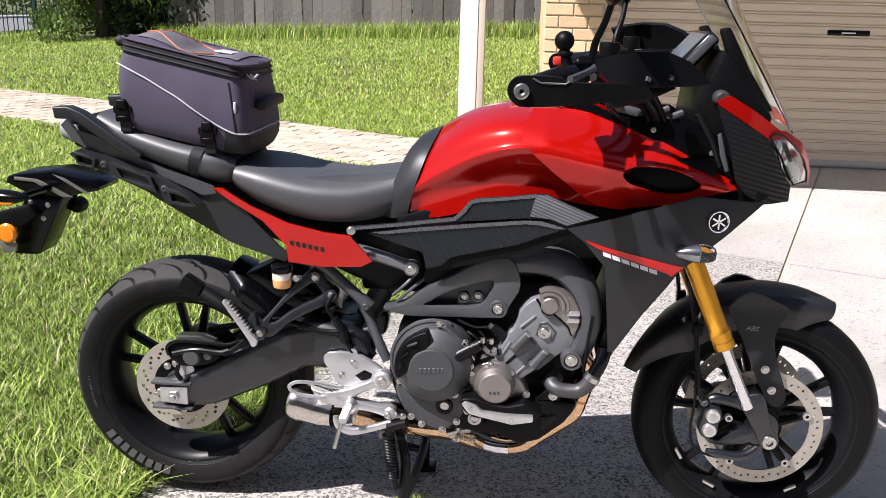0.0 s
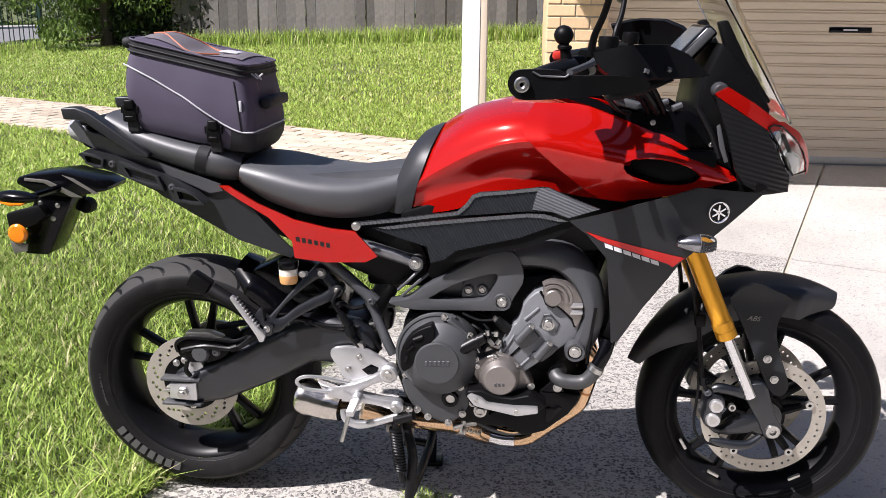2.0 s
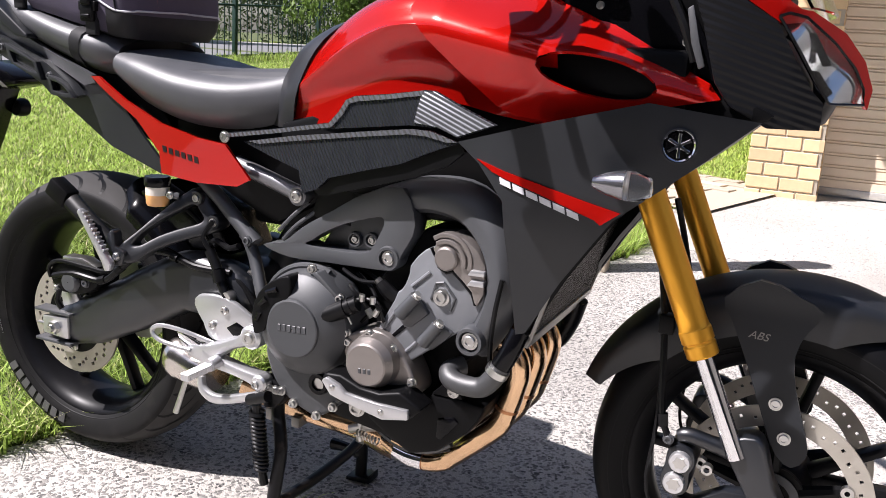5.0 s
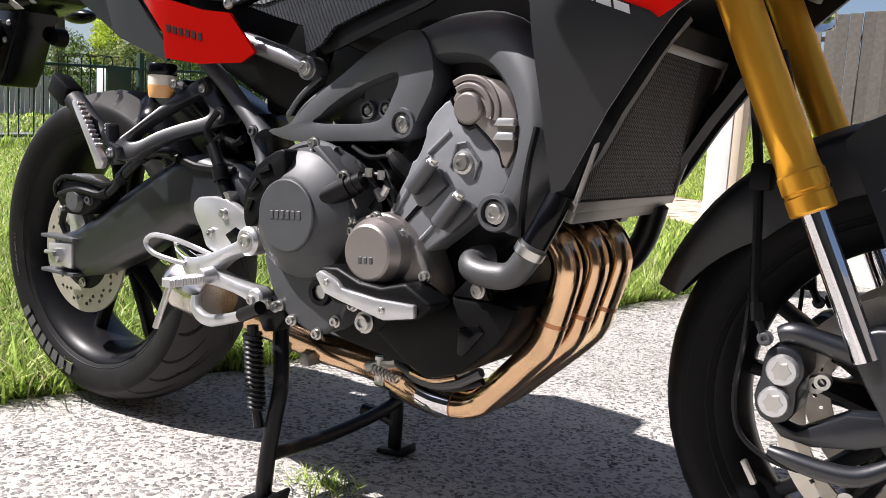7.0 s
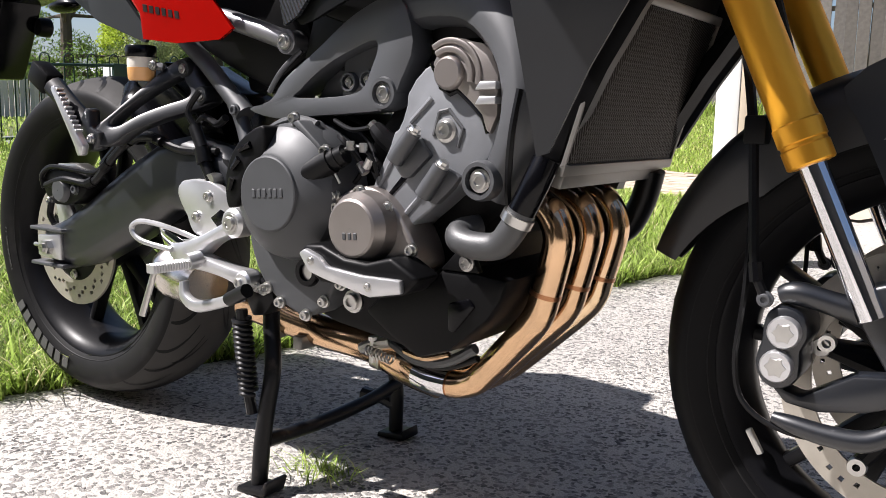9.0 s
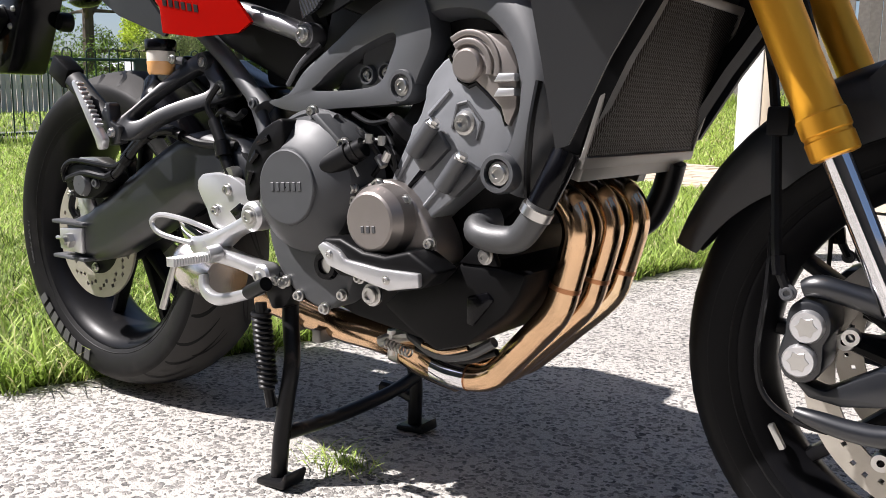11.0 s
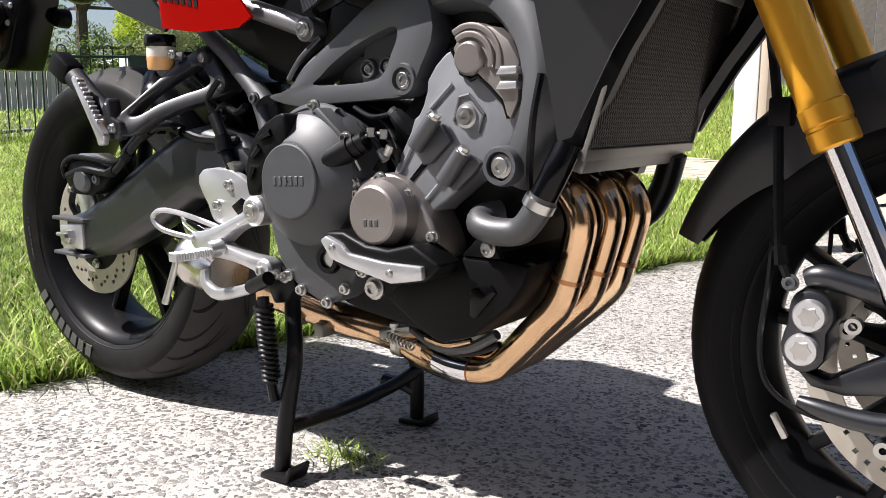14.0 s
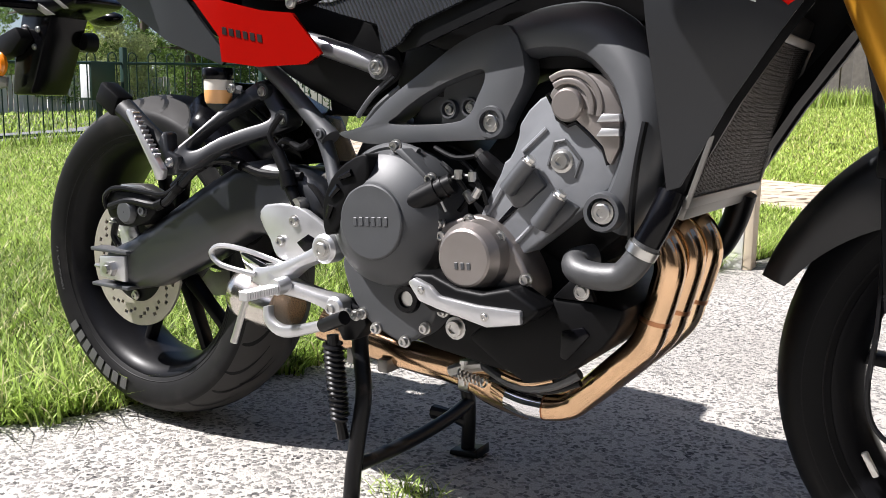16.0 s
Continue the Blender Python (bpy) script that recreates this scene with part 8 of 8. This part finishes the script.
# trees
def leaf_cloud(centres, radii, count, size, squash=1.0, droop=0.0):
    """Small leaf quads in clumps round the twig ends."""
    k = rng.integers(0, len(centres), count)
    c, r = np.asarray(centres)[k], np.asarray(radii)[k]
    d = rng.normal(0, 1, (count, 3))
    d /= np.linalg.norm(d, axis=1)[:, None]
    p = c + d * (r * rng.uniform(0.2, 1.0, count) ** 0.5)[:, None] * np.array([1, 1, squash])
    a = rng.normal(0, 1, (count, 3))
    a[:, 2] -= droop
    a /= np.linalg.norm(a, axis=1)[:, None]
    b = np.cross(a, rng.normal(0, 1, (count, 3)))
    b /= np.linalg.norm(b, axis=1)[:, None] + 1e-9
    s = size * rng.uniform(0.5, 1.2, count)[:, None]
    v = np.stack([p - a * s, p + b * s * 0.36, p + a * s, p - b * s * 0.36], 1).reshape(-1, 3)
    return v, np.arange(count * 4)


def tree(name, base, height, spread, crown_z, clumps, leaves, leaf, material, label, droop=0.0, clump_r=0.45, low=0.0, trunk=0.12, squash=0.8):
    """A tapered trunk, limbs that fork towards the crown, and leaves in uneven clumps at their ends."""
    r = random.Random(hash((round(base[0] * 10), round(base[1] * 10))) % 1000)
    t = thing(name, label, "tree", at=base)
    b = Vector(base)
    limbs, ends, rad = [], [], []
    for k in range(clumps):
        a, u, q = r.uniform(0, 6.283), r.uniform(-1, 1), r.uniform(0.35, 1.0)
        e = Vector((math.cos(a) * spread * q * math.sqrt(1 - 0.7 * u * u), math.sin(a) * spread * q * math.sqrt(1 - 0.7 * u * u), crown_z + u * (height - crown_z) * 0.9 - (low if q > 0.75 else 0)))
        ends.append(e)
        rad.append(clump_r * r.uniform(0.6, 1.35))
        if k % 3 == 0:
            z0 = max(0.2, min(crown_z * r.uniform(0.55, 0.95), e.z))
            limbs.append(tube([(0, 0, z0), (e.x * 0.45, e.y * 0.45, z0 + (e.z - z0) * 0.55), tuple(e)], [trunk * 0.42, trunk * 0.24, trunk * 0.07], 6, 3))
    part("trunk", join(tube([(0, 0, -0.1), (0.04, 0.02, crown_z * 0.5), (0.0, 0.05, crown_z), (0.05, 0, height * 0.9)], [trunk * 1.25, trunk, trunk * 0.7, trunk * 0.15], 10, 4), *limbs), BARK, t)
    v, f = leaf_cloud([tuple(e) for e in ends], rad, leaves, leaf, squash, droop)
    raw_mesh("crown", v, 4, f, material, "", "", "", t)
    return t


tree("cypress_tree", (-6.6, 12.9, gz(-6.6, 12.9)), 4.4, 1.25, 2.2, 90, 34000, 0.055, CONIFER, "drooping green conifer in the corner of the lawn", 1.6, 0.42, 1.1, 0.10)
tree("shade_tree", (-5.5, 13.6, gz(-5.5, 13.6)), 6.0, 2.0, 4.1, 60, 18000, 0.075, CONIFER, "tall conifer that shades the corner of the fence", 0.8, 0.6, 0.5, 0.14)
# near-black leaves: the deep shade of this corner is put into their colour
sc, sr = [], []
for k in range(70):
    sc.append((rng.uniform(-6.1, -4.9), rng.uniform(12.75, 13.5), rng.uniform(0.6, 3.6)))
    sr.append(rng.uniform(0.3, 0.55))
sv, sf = leaf_cloud(sc, sr, 26000, 0.07)
raw_mesh("shrub", sv, 4, sf, leafy("shade_dark_leaves", (0.022, 0.036, 0.014), 0.5, 0.15), "stuff", "dense shrub between the two fences, deep shade put into its leaf colour", "shrub")
hedge_c, hedge_r = [], []
for k in range(150):
    hedge_c.append((rng.uniform(-21.0, -18.8), rng.uniform(17.5, 50), rng.uniform(0.6, 5.5)))
    hedge_r.append(rng.uniform(0.7, 1.3))
hv, hf = leaf_cloud(hedge_c, hedge_r, 70000, 0.10)
raw_mesh("hedge", hv, 4, hf, HEDGE, "stuff", "tall dark hedge of trees across the street", "hedge")
for k, (x, y, h, s) in enumerate(((-19.8, 12.6, 7.5, 2.6), (-24.0, 19.5, 9.0, 3.2), (-18.5, 16.6, 6.0, 2.2), (-27.0, 8.0, 8.0, 3.0))):
    tree("street_tree", (x, y, 0.3), h, s, h * 0.55, 46, (30000, 24000, 50000, 24000)[k], 0.052, LEAF, "leafy tree with open branches across the street", 0.3, 0.56, 0.6, 0.15)

tree("olive_bush", (-18.3, 14.0, 0.3), 2.8, 0.95, 1.7, 40, 14000, 0.045, leafy("pale_olive_leaves", (0.42, 0.46, 0.20), 0.4, 0.3), "pale olive-green bush across the street", 0.2, 0.34, 0.3, 0.06)
tree("lime_bush", (-22.2, 16.0, 0.3), 3.6, 0.7, 2.6, 30, 9000, 0.055, leafy("lime_leaves", (0.42, 0.52, 0.06), 0.4, 0.5), "bright yellow-green young tree across the street", 0.2, 0.36, 0.3, 0.06)

# houses across the street
brown = mat("brown_brick_wall", (0.20, 0.12, 0.08), 0.9, 0, 0.25, 9)
roof_m = mat("dark_roof_tiles", (0.07, 0.06, 0.055), 0.8, 0, 0.3, 8)


def far_house(x, y, w, d, h, m, label, rise, rm):
    hs = thing("house", label, "house", at=(x, y, 0.1))
    part("wall", box(0, w, 0, d, -0.2, h, 0.02), m, hs)
    roof = bmesh.new()
    vs = [roof.verts.new(p) for p in ((-0.4, -0.4, h), (w + 0.4, -0.4, h), (w + 0.4, d + 0.4, h), (-0.4, d + 0.4, h), (w * 0.5, d * 0.3, h + rise), (w * 0.5, d * 0.7, h + rise))]
    for f in ((0, 1, 4), (1, 2, 5, 4), (2, 3, 5), (3, 0, 4, 5), (3, 2, 1, 0)):
        roof.faces.new([vs[i] for i in f])
    part("roof", roof, rm, hs, "low pitched roof", smooth=0)
    for k in range(2):
        win = part("window", box(w + 0.01, w + 0.06, d * (0.2 + 0.45 * k), d * (0.2 + 0.45 * k) + 1.4, 0.9, 2.0, 0.01), POSTW, hs)
        part("pane", box(w + 0.055, w + 0.07, d * (0.2 + 0.45 * k) + 0.08, d * (0.2 + 0.45 * k) + 1.32, 0.98, 1.92), GLOSSBLK, win)


far_house(-32, 7.0, 7, 8.5, 2.1, brown, "brown brick house with a low dark roof", 0.7, roof_m)
pale = mat("white_shed_wall", (0.66, 0.67, 0.69), 0.6)
far_house(-33, 20.2, 6, 7, 2.0, pale, "pale rendered house with a low pale roof", 0.55, mat("pale_roof_sheet", (0.55, 0.57, 0.60), 0.5))

# pale picket fence across the street
street_fence = thing("picket_fence", "pale weathered timber fence across the street", "fence", kind="structure")
pk = box(-0.012, 0.012, -0.055, 0.055, 0, 0.92, 0.004, 1)
pk_me = bpy.data.meshes.new("picket")
pk.to_mesh(pk_me)
pk.free()
pk_me.materials.append(mat("silvered_timber", (0.52, 0.50, 0.47), 0.85, 0, 0.2, 12, per_object=0.2))
for k in range(96):
    ob = new("picket", pk_me)
    ob.parent = street_fence
    ob.matrix_world = pose(-18.6 + rnd.uniform(-0.01, 0.01), 4.0 + k * 0.128, gz(-8, 4.0 + k * 0.128) + rnd.uniform(-0.03, 0.03), rnd.uniform(-1, 1), 0, rnd.uniform(-2, 2))
part("rail", tube([(-18.65, y, gz(-8, y) + 0.7) for y in (4.0, 5.0, 14.0, 16.2)], 0.04, 4, smooth=False), PALING, street_fence)

# green meter box on a post by the street fence
mb = thing("meter_box", "dark green steel meter box on a post", "box", at=(-8.3, 5.98, gz(-8.3, 5.98)))
part("cabinet", box(-0.12, 0.12, -0.18, 0.18, 0.50, 0.98, 0.012), RAILG, mb)
part("leg", box(-0.03, 0.03, -0.03, 0.03, -0.1, 0.50, 0.004), RAILG, mb)
part("side_sheet", box(-0.09, 0.09, -0.186, -0.180, 0.53, 0.95, 0.002), pale, mb, "pale side sheet")

# buff bricks of the garage pier, laid in stretcher bond
brick_me = {}
for nm, (lx, ly) in {"s": (0.2, 0.11), "h": (0.095, 0.11)}.items():
    bm = box(0, lx, 0, ly, 0, 0.076, 0.004, 1)
    me = bpy.data.meshes.new("brick")
    bm.to_mesh(me)
    bm.free()
    me.materials.append(BRICK)
    brick_me[nm] = me


def lay(me, x, y, z, turn=0):
    ob = new("brick", me)
    ob.parent = house
    ob.matrix_world = pose(x + rnd.uniform(-0.001, 0.001), y + rnd.uniform(-0.0015, 0.0015), z, 0, 0, turn)


z, course = 0.10, 0
while z < 2.3:
    xs0 = [("s", 0.93), ("s", 1.14)] if course % 2 else [("h", 0.93), ("s", 1.035), ("h", 1.245)]
    for nm, x in xs0:
        lay(brick_me[nm], x, 4.50, z)
    lay(brick_me["s" if course % 2 == 0 else "h"], 1.37, 4.50 + (0.0 if course % 2 == 0 else 0.11), z, 90)
    z += 0.0865
    course += 1

# clay pavers of the garden path
pv = box(0, 0.2265, 0, 0.1085, -0.03, 0.012, 0.003, 1)
pave_me = bpy.data.meshes.new("paver")
pv.to_mesh(pave_me)
pv.free()
pave_me.materials.append(PAVER)
rest = []
for i in range(-2, 31):
    for j in range(10):
        off = 0.115 if j % 2 else 0.0
        p = PO + DE * (-(i * 0.23 + off)) + DV * (0.01 + 0.111 * j)
        if p.x + 0.20 > edge_x(p.y):
            continue
        m = pose(p.x, p.y, gz(p.x, p.y) + 0.014 + rnd.uniform(-0.0015, 0.0015), rnd.uniform(-0.5, 0.5), rnd.uniform(-0.5, 0.5), math.degrees(math.atan2(DE.y, DE.x)) + rnd.uniform(-0.8, 0.8))
        if i < 26:
            ob = new("paver", pave_me)
            ob.parent = path
            ob.matrix_world = m
        else:
            rest.append(moved(box(0, 0.222, 0, 0.106, -0.03, 0.012), m))
part("far_pavers", join(*rest), PAVER, path, kind="stuff")
